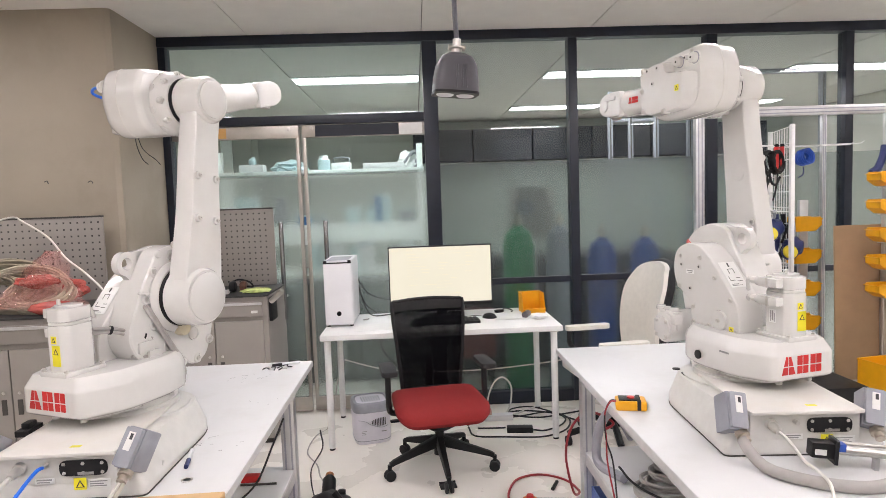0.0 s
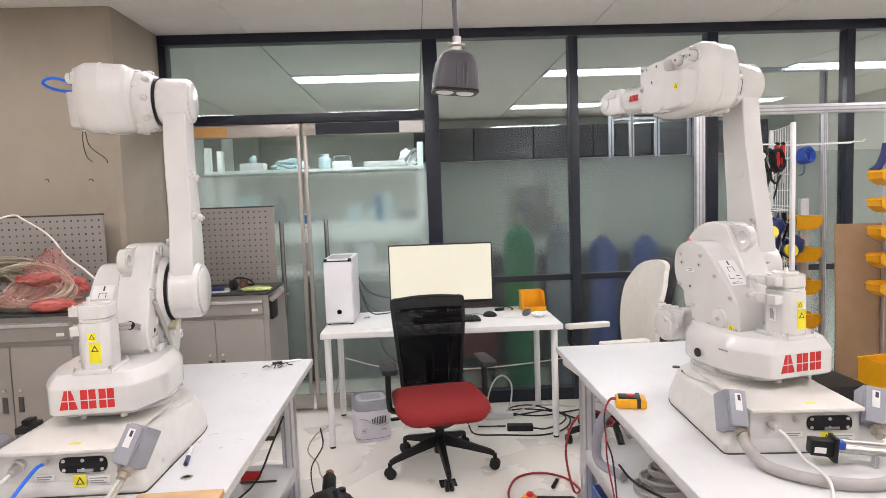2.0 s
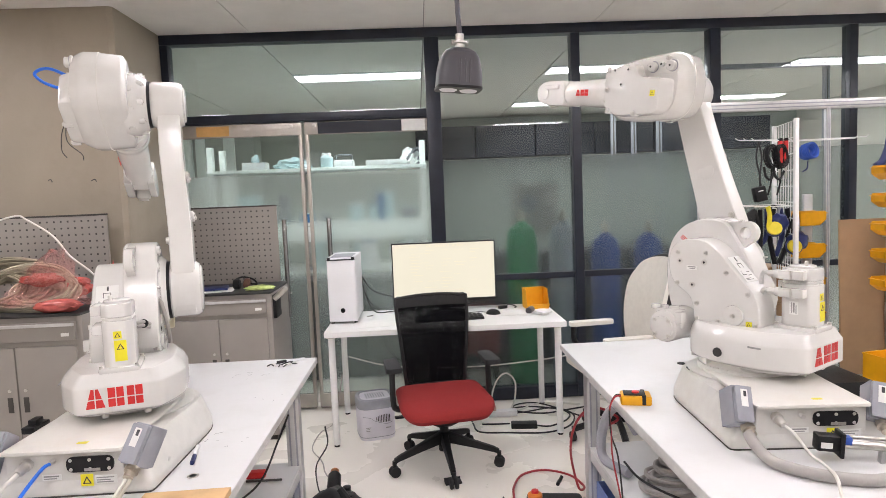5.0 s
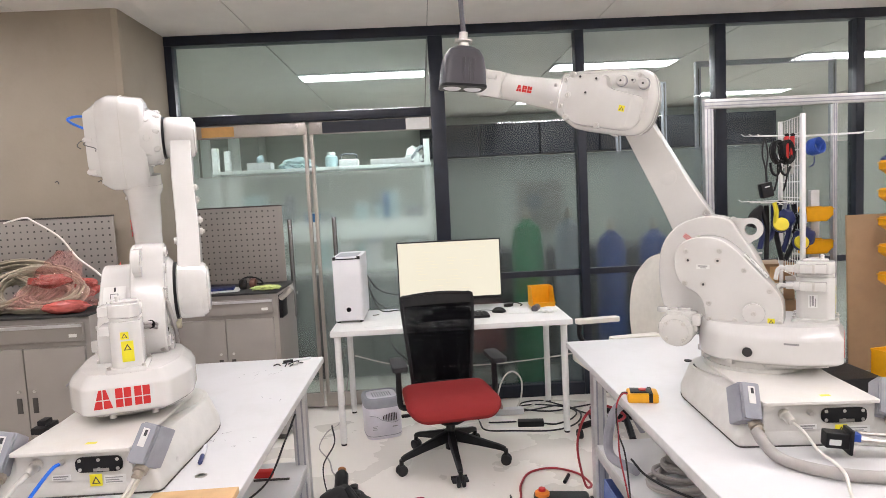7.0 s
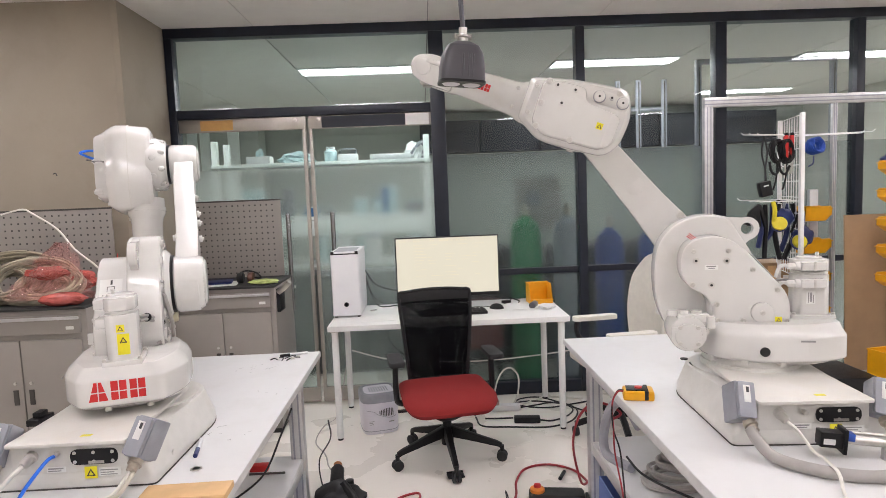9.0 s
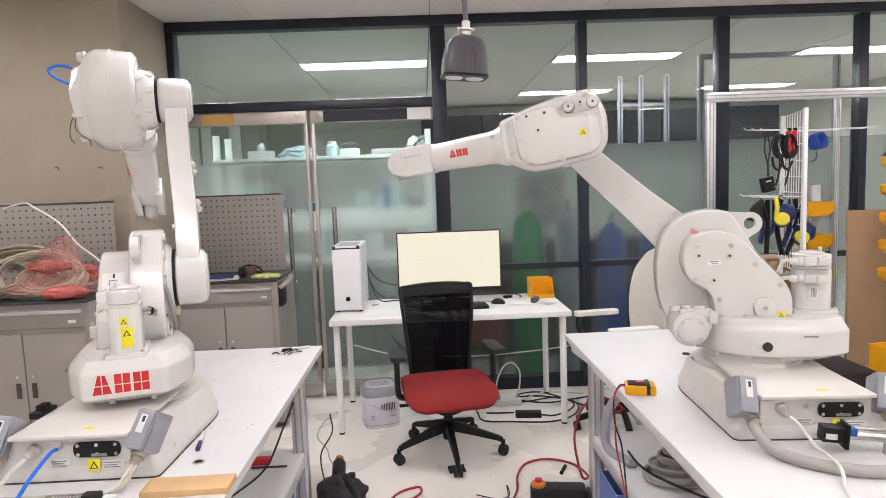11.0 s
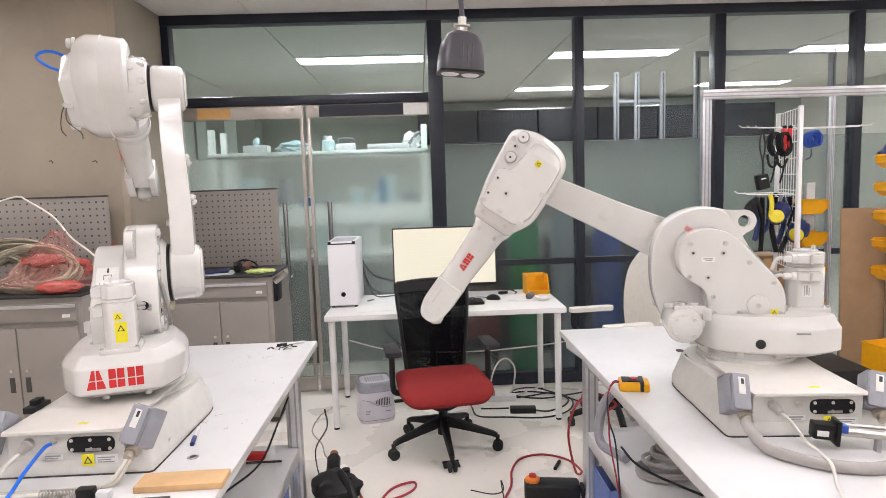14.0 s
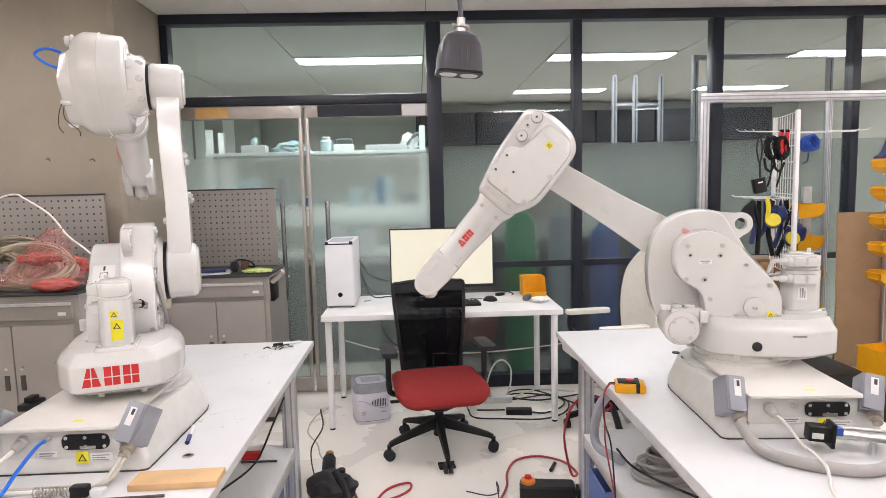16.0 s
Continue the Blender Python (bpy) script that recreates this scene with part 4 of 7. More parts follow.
def monitor():
    root = thing("monitor", "thin black monitor showing a pale yellow document", "monitor", pose(0.152, 4.2, 0))
    w, z0, z1 = 0.352, 0.822, 1.232
    part("housing", box(-w, 0.0, z0, w, 0.03, z1, 0.004), M["black"], root)
    scr = part("screen", box(-w + 0.008, -0.0015, z0 + 0.022, w - 0.008, 0.0, z1 - 0.008), M["screen"], root, "lit pale yellow screen", smooth=False)
    bm = None
    rng = random.Random(4)
    for k in range(30):
        x = -w + 0.03 + k * 0.016
        if rng.random() < 0.75:
            bm = box(x, -0.0022, z1 - 0.03, x + rng.uniform(0.006, 0.013), -0.0016, z1 - 0.02, bm=bm)
    for r in range(14):
        z = z1 - 0.055 - r * 0.021
        for c in range(5):
            if rng.random() < 0.55:
                x = -w + 0.12 + c * 0.1 + rng.uniform(0, 0.02)
                bm = box(x, -0.0022, z, x + rng.uniform(0.03, 0.09), -0.0016, z + 0.003, bm=bm)
    tagged(part("screen_text", bm, M["screen_ink"], scr, "unreadable lines of text", smooth=False), kind="stuff")
    part("stand_neck", box(-0.035, 0.03, 0.76, 0.035, 0.06, 1.0, 0.004), M["black"], root)
    part("stand_foot", box(-0.13, -0.06, 0.735, 0.13, 0.12, 0.75, 0.005), M["black"], root)


def office_chair():
    root = thing("office_chair", "black mesh office chair with a red fabric seat", "office chair", pose(0.088, 3.47, 0, 0, 0, 9))
    # five-star foot; the chair faces -y
    hub = part("gas_spring", lathe([(0.0, 0.09), (0.035, 0.09), (0.035, 0.14), (0.026, 0.15), (0.026, 0.27), (0.016, 0.27), (0.016, 0.34), (0.0, 0.34)], n=18), M["black"], root)
    for k in range(5):
        a = radians(-93 + 72 * k)
        d = Vector((math.cos(a), math.sin(a), 0))
        s = Vector((-d.y, d.x, 0))
        rings = []
        for t, w, z, h in ((0.02, 0.026, 0.168, 0.030), (0.16, 0.021, 0.132, 0.020), (0.285, 0.017, 0.100, 0.014), (0.312, 0.015, 0.088, 0.013)):
            rings.append([tuple(d * t + s * u + Vector((0, 0, z + v))) for u, v in ((-w, -h), (w, -h), (w * 0.7, h), (-w * 0.7, h))])
        arm = part("foot_arm", loft(rings, r=0.004), M["black"], root)
        c = d * 0.312
        part("caster_stem", cyl((c.x, c.y), 0.012, 0.036, 0.09, "z", 10), M["black"], arm)
        for off in (-0.014, 0.014):
            p = c + s * off
            wheel = lathe([(0.0, -0.009), (0.026, -0.009), (0.03, -0.005), (0.03, 0.005), (0.026, 0.009), (0.0, 0.009)], n=20)
            part("caster_wheel", moved(wheel, Matrix.Translation((p.x, p.y, 0.03)) @ Matrix(((s.x, d.x, 0, 0), (s.y, d.y, 0, 0), (0, 0, 1, 0), (0, 0, 0, 1))) @ pose(0, 0, 0, 0, 90)), M["rubber"], arm)
    part("tilt_mechanism", box(-0.12, -0.13, 0.292, 0.12, 0.15, 0.349, 0.012), M["black"], root)
    part("mechanism_shroud", loft([[(x * k, y * k, z) for x, y in rounded([(-0.09, -0.09), (0.09, -0.09), (0.09, 0.10), (-0.09, 0.10)], 0.03, 3)] for z, k in ((0.235, 0.45), (0.262, 0.85), (0.293, 1.0))]), M["black"], root)
    part("slide_rail", box(-0.215, -0.16, 0.330, 0.215, -0.13, 0.347, 0.004), M["black"], root)
    part("adjusting_paddle", box(-0.285, -0.075, 0.322, -0.235, -0.045, 0.334, 0.004), M["black"], root)
    part("tilt_lever", tube([(-0.1, -0.03, 0.35), (-0.2, -0.05, 0.345), (-0.25, -0.05, 0.352)], 0.007, 8), M["black"], root)
    part("seat_pan", box(-0.22, -0.23, 0.346, 0.22, 0.2, 0.361, 0.008), M["black"], root)
    # cushion: rounded plan with a front roll
    plan = rounded([(-0.25, 0.20), (-0.265, -0.18), (-0.21, -0.27), (0.21, -0.27), (0.265, -0.18), (0.25, 0.20), (0.15, 0.235), (-0.15, 0.235)], 0.07, 4)
    rings = []
    for z, k in ((0.356, 0.88), (0.364, 0.95), (0.388, 1.0), (0.404, 0.985), (0.417, 0.93), (0.423, 0.80), (0.421, 0.45), (0.420, 0.1)):
        rings.append([(x * k, y * k, z - 0.036 * max(0, (-y * k - 0.10)) / 0.17 * (z > 0.36) + 0.010 * (abs(x * k) / 0.25) ** 2) for x, y in plan])
    part("seat", loft(rings), M["seat_red"], root, "red fabric seat cushion")
    # back: a curved frame round a fine see-through mesh
    def back(u, v):
        w = 0.176 + 0.040 * min(1, v * 1.2)
        return Vector((u * w, 0.215 + 0.045 * v + 0.03 * (1 - u * u) - 0.03 * math.sin(v * 3.1), 0.405 + 0.53 * v + 0.012 * (1 - u * u) * (v > 0.9)))
    rim = [back(-1, v / 10) for v in range(11)] + [back(u / 6, 1) for u in range(-5, 7)] + [back(1, v / 10) for v in range(9, -1, -1)]
    part("back_frame", tube([tuple(p) for p in rim], 0.0105, 8, 2), M["black"], root, "black plastic back frame")
    part("lower_bar", tube([tuple(back(u / 4, 0.0)) for u in range(-4, 5)], 0.014, 8, 2), M["black"], root)
    bm = None
    top = loft([[tuple(back(u / 6, v) + Vector((0, o, 0))) for u in range(-6, 7)] + [tuple(back(u / 6, v) + Vector((0, o + 0.012, 0))) for u in range(6, -7, -1)] for v, o in ((0.90, -0.004), (0.95, -0.007), (1.01, -0.004))])
    part("head_band", top, M["black"], root, "solid black band along the top")
    mesh = bmesh.new()
    nu, nv = 74, 120
    for i in range(nu):
        u = -1 + 2 * (i + 0.5) / nu
        for j in range(11):
            a, b = back(u - 0.0104, j / 11), back(u + 0.0104, j / 11)
            c, d = back(u + 0.0104, (j + 1) / 11), back(u - 0.0104, (j + 1) / 11)
            mesh.faces.new([mesh.verts.new(p) for p in (a, b, c, d)])
    for j in range(nv):
        v = (j + 0.5) / nv
        for i in range(8):
            a, b = back(-1 + i / 4, v - 0.0033), back(-1 + (i + 1) / 4, v - 0.0033)
            c, d = back(-1 + (i + 1) / 4, v + 0.0033), back(-1 + i / 4, v + 0.0033)
            mesh.faces.new([mesh.verts.new(p + Vector((0, 0.0008, 0))) for p in (a, b, c, d)])
    me = part("back_mesh", mesh, M["mesh_black"], root, "fine black see-through mesh", smooth=False)
    me["kind"] = "stuff"
    part("back_spine", tube([(0, 0.10, 0.335), (0, 0.23, 0.345), (0, 0.275, 0.42), (0, 0.28, 0.60)], 0.022, 8), M["black"], root)
    for s in (-1, 1):
        arm = part("armrest_post", tube([(s * 0.2, 0.03, 0.34), (s * 0.262, 0.03, 0.345), (s * 0.28, 0.03, 0.39), (s * 0.28, 0.03, 0.585)], 0.017, 8), M["black"], root)
        pad = prism(rounded([(s * 0.28 - 0.045, -0.11), (s * 0.28 + 0.045, -0.11), (s * 0.28 + 0.04, 0.13), (s * 0.28 - 0.04, 0.13)], 0.03, 4), 0.585, 0.615, r=0.008)
        part("armrest_pad", pad, M["rubber"], arm, "soft black arm pad")


def pc_tower():
    root = thing("pc_tower", "white computer tower standing on the desk", "computer", pose(-0.522, 4.04, 0.735))
    part("case", box(-0.092, 0.0, 0.012, 0.092, 0.43, 0.435, 0.006), M["white_plastic"], root)
    part("front_panel", box(-0.088, -0.012, 0.02, 0.088, 0.0, 0.415, 0.005), M["white_plastic"], root)
    part("top_vent", box(-0.07, 0.02, 0.4345, 0.07, 0.3, 0.437), M["box_grey"], root, "grey ventilated strip on the top")
    part("side_panel", box(0.092, 0.03, 0.03, 0.0945, 0.40, 0.405, 0.002), M["white_plastic"], root)
    for x in (-0.078, 0.078):
        part("corner_clip", box(x - 0.010, -0.010, 0.4155, x + 0.010, 0.012, 0.4365, 0.002), M["black"], root)
    part("badge_ring", lathe([(0.013, -0.0138), (0.0155, -0.0138), (0.0155, -0.012), (0.013, -0.012), (0.013, -0.0138)], (0.0, 0, 0.09), "y", 20), M["black"], root)
    part("front_gap", box(-0.09, -0.002, 0.416, 0.09, 0.002, 0.424), M["black"], root)
    part("round_badge", lathe([(0.0, -0.0135), (0.012, -0.0135), (0.012, -0.012), (0.0, -0.012)], (0.0, 0, 0.09), "y", 18), M["grey_ink"], root, "small dark round badge")
    for x in (-0.075, 0.075):
        for y in (0.03, 0.4):
            part("case_foot", cyl((x, y), 0.012, 0, 0.013, "z", 10), M["rubber"], root)


structure()
glass_wall()
bench(-1.305, -0.555, 1.25, 3.148, "white topped aluminium workbench carrying a robot and small parts")
bench(0.705, 1.455, 1.25, 3.172, "white topped aluminium workbench carrying a robot and a hose")
desk()
monitor()
office_chair()
pc_tower()
robot_left = robot("white six-axis robot arm with a blue air hose, on a bench", pose(-1.013, 2.138, TABLE + 0.001, 0, 0, 90), True)
robot_right = robot("white six-axis robot arm reaching over the aisle, on a bench", pose(1.160, 2.172, TABLE + 0.001, 0, 0, 85.5), False)


# ---- cabinets with pegboards ----
def tool_cabinet(x0, x1, yf, yb, z_top, board, gap, label):
    """Grey steel cabinet: drawer, two doors, black mat, pegboard behind. board: x0, x1, z1."""
    root = thing("tool_cabinet", label, "tool cabinet", None, "grey cabinets behind the bench")
    body = part("carcass", box(x0, yf + 0.018, 0.04, x1, yb, z_top - 0.012, 0.004), M["cab"], root)
    part("plinth", box(x0 + 0.02, yf + 0.05, 0.0, x1 - 0.02, yb - 0.02, 0.04), M["cab_dark"], root)
    part("top_mat", box(x0 - 0.004, yf, z_top - 0.012, x1 + 0.004, yb, z_top, 0.002), M["worktop"], root, "black rubber mat")
    dr = part("drawer", box(x0 + 0.03, yf, z_top - 0.135, x1 - 0.03, yf + 0.03, z_top - 0.042, 0.003), M["cab"], root, "grey drawer front")
    part("pull_rail", box(x0 + 0.03, yf - 0.014, z_top - 0.062, x1 - 0.03, yf, z_top - 0.046, 0.004), M["alu"], dr, "bright pull rail")
    part("drawer_lock", cyl(((x0 + x1) / 2 - 0.1, z_top - 0.085), 0.009, yf - 0.008, yf, "y", 12), M["steel"], dr)
    part("drawer_tag", box(x1 - 0.10, yf - 0.0015, z_top - 0.115, x1 - 0.06, yf, z_top - 0.098), M["white_label"], dr, smooth=False)
    for a, b, hx in ((x0 + 0.03, gap - 0.003, gap - 0.04), (gap + 0.003, x1 - 0.03, gap + 0.04)):
        d = part("door", box(a, yf, 0.08, b, yf + 0.02, z_top - 0.165, 0.003), M["cab"], root, "grey steel door")
        part("door_grip", box(hx - 0.014, yf - 0.004, z_top - 0.50, hx + 0.012, yf + 0.001, z_top - 0.42, 0.003), M["cab_dark"], d, "sunk dark grip")
        part("door_lock", cyl((hx, z_top - 0.385), 0.008, yf - 0.006, yf, "y", 12), M["steel"], d)
    bx0, bx1, bz1 = board
    pb = part("pegboard", box(bx0, yb - 0.028, z_top, bx1, yb - 0.012, bz1, 0.002), M["cab"], root, "grey pegboard with square holes")
    part("board_rim", box(bx0, yb - 0.032, bz1 - 0.006, bx1, yb - 0.008, bz1 + 0.004), M["cab_dark"], pb)
    step = 0.040
    own = bmesh.new()
    nx, nz = int((bx1 - bx0 - 0.05) / step), int((bz1 - z_top - 0.06) / step)
    for i in range(nx + 1):
        for k in range(nz + 1):
            cx, cz = bx0 + 0.03 + i * step, bz1 - 0.035 - k * step
            vs = [own.verts.new(p) for p in ((cx + sx * 0.005, yb - 0.0288, cz + sz * 0.005) for sx, sz in ((-1, -1), (1, -1), (1, 1), (-1, 1)))]
            own.faces.new(vs)
    tagged(part("perforation", own, M["cab_dark"], pb, smooth=False), kind="stuff")
    return root


def coil(name, centre, radius, r, turns, mat, label, parent=None, flat=0.5, seed=1, tilt=(0, 0, 0)):
    rng = random.Random(seed)
    pts = []
    n = 12
    for k in range(turns * n + 1):
        a = 2 * math.pi * k / n
        rr = radius * (1 + 0.10 * math.sin(a * 0.37 + seed) + rng.uniform(-0.03, 0.03))
        pts.append(Vector((rr * math.cos(a), rr * flat * math.sin(a), 0.5 * r * rng.uniform(-1, 1) + r * 1.2 * (k / n) * 0.8)))
    m = pose(*centre, *tilt)
    return part(name, tube([tuple(m @ p) for p in pts], r, 6, 3), mat, parent, label)


def cable_bag():
    root = thing("cable_bag", "coils of beige cable in a torn clear and red plastic bag", "cable bundle")
    for k, (c, rad, t) in enumerate((((-2.22, 3.45, 1.09), 0.22, (60, 0, 8)), ((-2.00, 3.38, 1.04), 0.17, (42, 0, -8)), ((-2.30, 3.40, 1.05), 0.18, (40, 0, 0)), ((-2.10, 3.42, 1.07), 0.21, (52, 0, 4)), ((-2.21, 3.44, 1.05), 0.15, (50, 0, 6)), ((-2.00, 3.39, 1.02), 0.11, (40, 0, -6)))):
        coil("cable_coil", (c[0], c[1], c[2] + 0.05), rad, 0.006, 12, material("beige_cable", (0.42, 0.38, 0.29) if k % 2 else (0.30, 0.265, 0.195), 0.5, vary=0.12), "beige cable coil", root, 0.62, k + 2, t)
    part("cable_tie", tube([(-2.3, 3.36, 1.08), (-2.3, 3.34, 1.16), (-2.285, 3.40, 1.20)], 0.008, 6), M["black"], root)

    def lump(size, centre, seed, amount):
        bm = bmesh.new()
        bmesh.ops.create_icosphere(bm, subdivisions=4, radius=1)
        for v in bm.verts:
            p = v.co.copy()
            d = noise.noise(p * 2.1 + Vector((seed, 0, 0))) * amount + noise.noise(p * 5.7 + Vector((0, seed, 0))) * amount * 0.45 + noise.noise(p * 13 + Vector((0, 0, seed))) * amount * 0.2
            q = p * (1 + d)
            v.co = Vector((centre[0] + q.x * size[0], centre[1] + q.y * size[1], max(1.022, centre[2] + q.z * size[2])))
        return bm
    part("red_pack", lump((0.12, 0.05, 0.036), (-1.89, 3.26, 1.055), 3.1, 0.16), M["bag_red"], root, "glossy red plastic pack")
    part("red_pack", lump((0.12, 0.05, 0.036), (-2.03, 3.40, 1.18), 7.7, 0.25), M["bag_red"], root, "glossy red plastic pack")
    part("red_pack", lump((0.075, 0.05, 0.050), (-1.87, 3.43, 1.13), 5.2, 0.3), M["bag_red"], root, "glossy red plastic pack")
    film = bmesh.new()
    nu, nv = 44, 32
    grid = []
    for i in range(nu + 1):
        row = []
        for j in range(nv + 1):
            u, v = i / nu, j / nv
            w = 0.27 - 0.23 * v ** 0.9 + 0.02 * noise.noise(Vector((v * 6, 2, u * 2)))
            x = -1.99 + (u - 0.5) * 2 * w + 0.03 * v
            z = 1.06 + 0.285 * v - 0.02 * abs(u - 0.5)
            y = 3.30 - 0.05 * math.sin(u * 3.1) + 0.13 * v + 0.05 * noise.noise(Vector((u * 5, v * 5, 1))) + 0.035 * noise.noise(Vector((u * 13, v * 11, 4))) + 0.012 * noise.noise(Vector((u * 31, v * 24, 7)))
            row.append(film.verts.new((x, y, z)))
        grid.append(row)
    for i in range(nu):
        for j in range(nv):
            film.faces.new((grid[i][j], grid[i + 1][j], grid[i + 1][j + 1], grid[i][j + 1]))
    fm = bpy.data.materials.new("clear_red_film")
    fm.use_nodes = True
    b = fm.node_tree.nodes["Principled BSDF"]
    b.inputs["Base Color"].default_value = (0.62, 0.25, 0.22, 1)
    b.inputs["Alpha"].default_value = 0.38
    b.inputs["Roughness"].default_value = 0.16
    part("plastic_film", film, fm, root, "thin crumpled clear film")
    part("white_lead", tube([(-2.42, 3.66, 1.50), (-2.30, 3.66, 1.525), (-2.22, 3.62, 1.50), (-2.05, 3.55, 1.41), (-1.89, 3.42, 1.30), (-1.75, 3.34, 1.22), (-1.62, 3.27, 1.12), (-1.57, 3.35, 0.95), (-1.58, 3.5, 0.55), (-1.60, 3.6, 0.03), (-1.55, 3.7, 0.006)], 0.0052, 8), M["cable_white"], root, "loose white lead")
    part("white_plug", box(-2.36, 3.21, 1.02, -2.30, 3.26, 1.09, 0.006), M["white_plastic"], root, "white plug housing")


def cabinet_top_things():
    nb = thing("notebook", "dark blue notebook lying on loose white papers", "notebook", pose(-1.36, 4.12, 0.98, 0, 0, 12))
    for k in range(3):
        part("paper", box(-0.11 + 0.006 * k, -0.10, 0.002 * k, 0.11 + 0.004 * k, 0.10, 0.002 * k + 0.0016), M["white_label"], nb, smooth=False)
    part("cover", box(-0.10, -0.06, 0.008, 0.08, 0.08, 0.022, 0.003), M["navy"], nb)
    ear = thing("ear_defenders", "brown and black ear defenders lying on the cabinet", "ear defenders", pose(-1.19, 4.14, 0.98))
    for s in (-1, 1):
        part("ear_cup", lathe([(0.0, -0.02), (0.03, -0.02), (0.036, -0.008), (0.036, 0.012), (0.028, 0.02), (0.0, 0.02)], (s * 0.035, 0, 0.036), "x", 20), M["black"] if s < 0 else material("brown_plastic", (0.12, 0.05, 0.035), 0.4), ear)
    part("head_band", tube([(-0.035, 0, 0.07), (0.0, 0.03, 0.078), (0.06, 0.04, 0.06), (0.09, 0.02, 0.03), (0.05, 0.0, 0.035)], 0.006, 6), M["black"], ear)
    bagm = bmesh.new()
    bmesh.ops.create_icosphere(bagm, subdivisions=3, radius=1)
    for v in bagm.verts:
        d = 1 + 0.35 * noise.noise(v.co * 3.0 + Vector((5, 2, 0)))
        v.co = Vector((v.co.x * 0.095 * d, v.co.y * 0.06 * d, max(0.0, 0.013 + v.co.z * 0.017 * d)))
    pk = part("snack_packet", bagm, material("lime_film", (0.52, 0.60, 0.22), 0.25, vary=0.25, scale=30))
    pk.matrix_basis = pose(-1.06, 4.08, 0.98, 0, 0, 10)
    tagged(pk, "crumpled pale green film packet", "packet")
    st = thing("spray_gun", "black hand tool hanging beside the cabinet", "hand tool", pose(-0.93, 4.0, 0.0))
    part("holder", box(-0.046, 0.0, 0.80, -0.012, 0.14, 0.95, 0.006), M["black"], st)
    part("grip", tube([(-0.02, 0.0, 0.93), (0.03, -0.02, 0.97), (0.06, -0.03, 1.0)], 0.018, 10), M["steel"], st)


# ---- pendant lamp ----
def pendant():
    root = thing("pendant_lamp", "grey bell-shaped pendant lamp with two spotlights", "pendant lamp", pose(0.145, 2.08, 1.885, 0, 4, 8))
    bm = loft([[(x * k, y * k * 0.92, z) for x, y in rounded([(-0.073, -0.06), (0.073, -0.06), (0.073, 0.06), (-0.073, 0.06)], 0.03, 4)] for z, k in ((0.0, 1.0), (0.05, 0.97), (0.09, 0.88), (0.115, 0.70), (0.128, 0.40), (0.132, 0.2))], r=0.002)
    part("shade", bm, M["lamp_grey"], root, "grey metal shade")
    for x in (-0.006, 0.012, 0.026):
        part("shade_rib", box(x - 0.003, -0.0575, 0.01, x + 0.003, -0.052, 0.085, 0.002), M["lamp_grey"], root)
    part("rim", loft([[(x * 1.02, y * 0.95, z) for x, y in rounded([(-0.073, -0.06), (0.073, -0.06), (0.073, 0.06), (-0.073, 0.06)], 0.03, 4)] for z in (-0.006, 0.002)]), M["black"], root, "dark lower rim")
    for x in (-0.034, 0.034):
        part("spot_lens", lathe([(0.0, -0.010), (0.024, -0.010), (0.030, -0.006), (0.0, -0.006)], (x, 0, 0), "z", 22), M["white_plastic"], root, "white round lens")
    part("swivel", lathe([(0.0, 0.128), (0.018, 0.128), (0.018, 0.142), (0.026, 0.145), (0.026, 0.15), (0.014, 0.154), (0.014, 0.175), (0.0, 0.175)], n=18), M["steel"], root)
    for s in (-1, 1):
        part("wing_screw", lathe([(0.0, 0.016), (0.008, 0.016), (0.01, 0.028), (0.0, 0.03)], (0, 0, 0.147), "x", 10) if s > 0 else moved(lathe([(0.0, 0.016), (0.008, 0.016), (0.01, 0.028), (0.0, 0.03)], (0, 0, 0), "x", 10), pose(0, 0, 0.147, 0, 180)), M["steel"], root)
    part("lamp_cord", tube([(0.0, 0.0, 0.17), (-0.014, 0.0, 0.30), (-0.02, 0.0, 0.5), (-0.045, -0.0, 0.70), (-0.06, 0.0, 0.856)], 0.0085, 10), M["lamp_grey"], root, "stiff grey cord up to the ceiling")


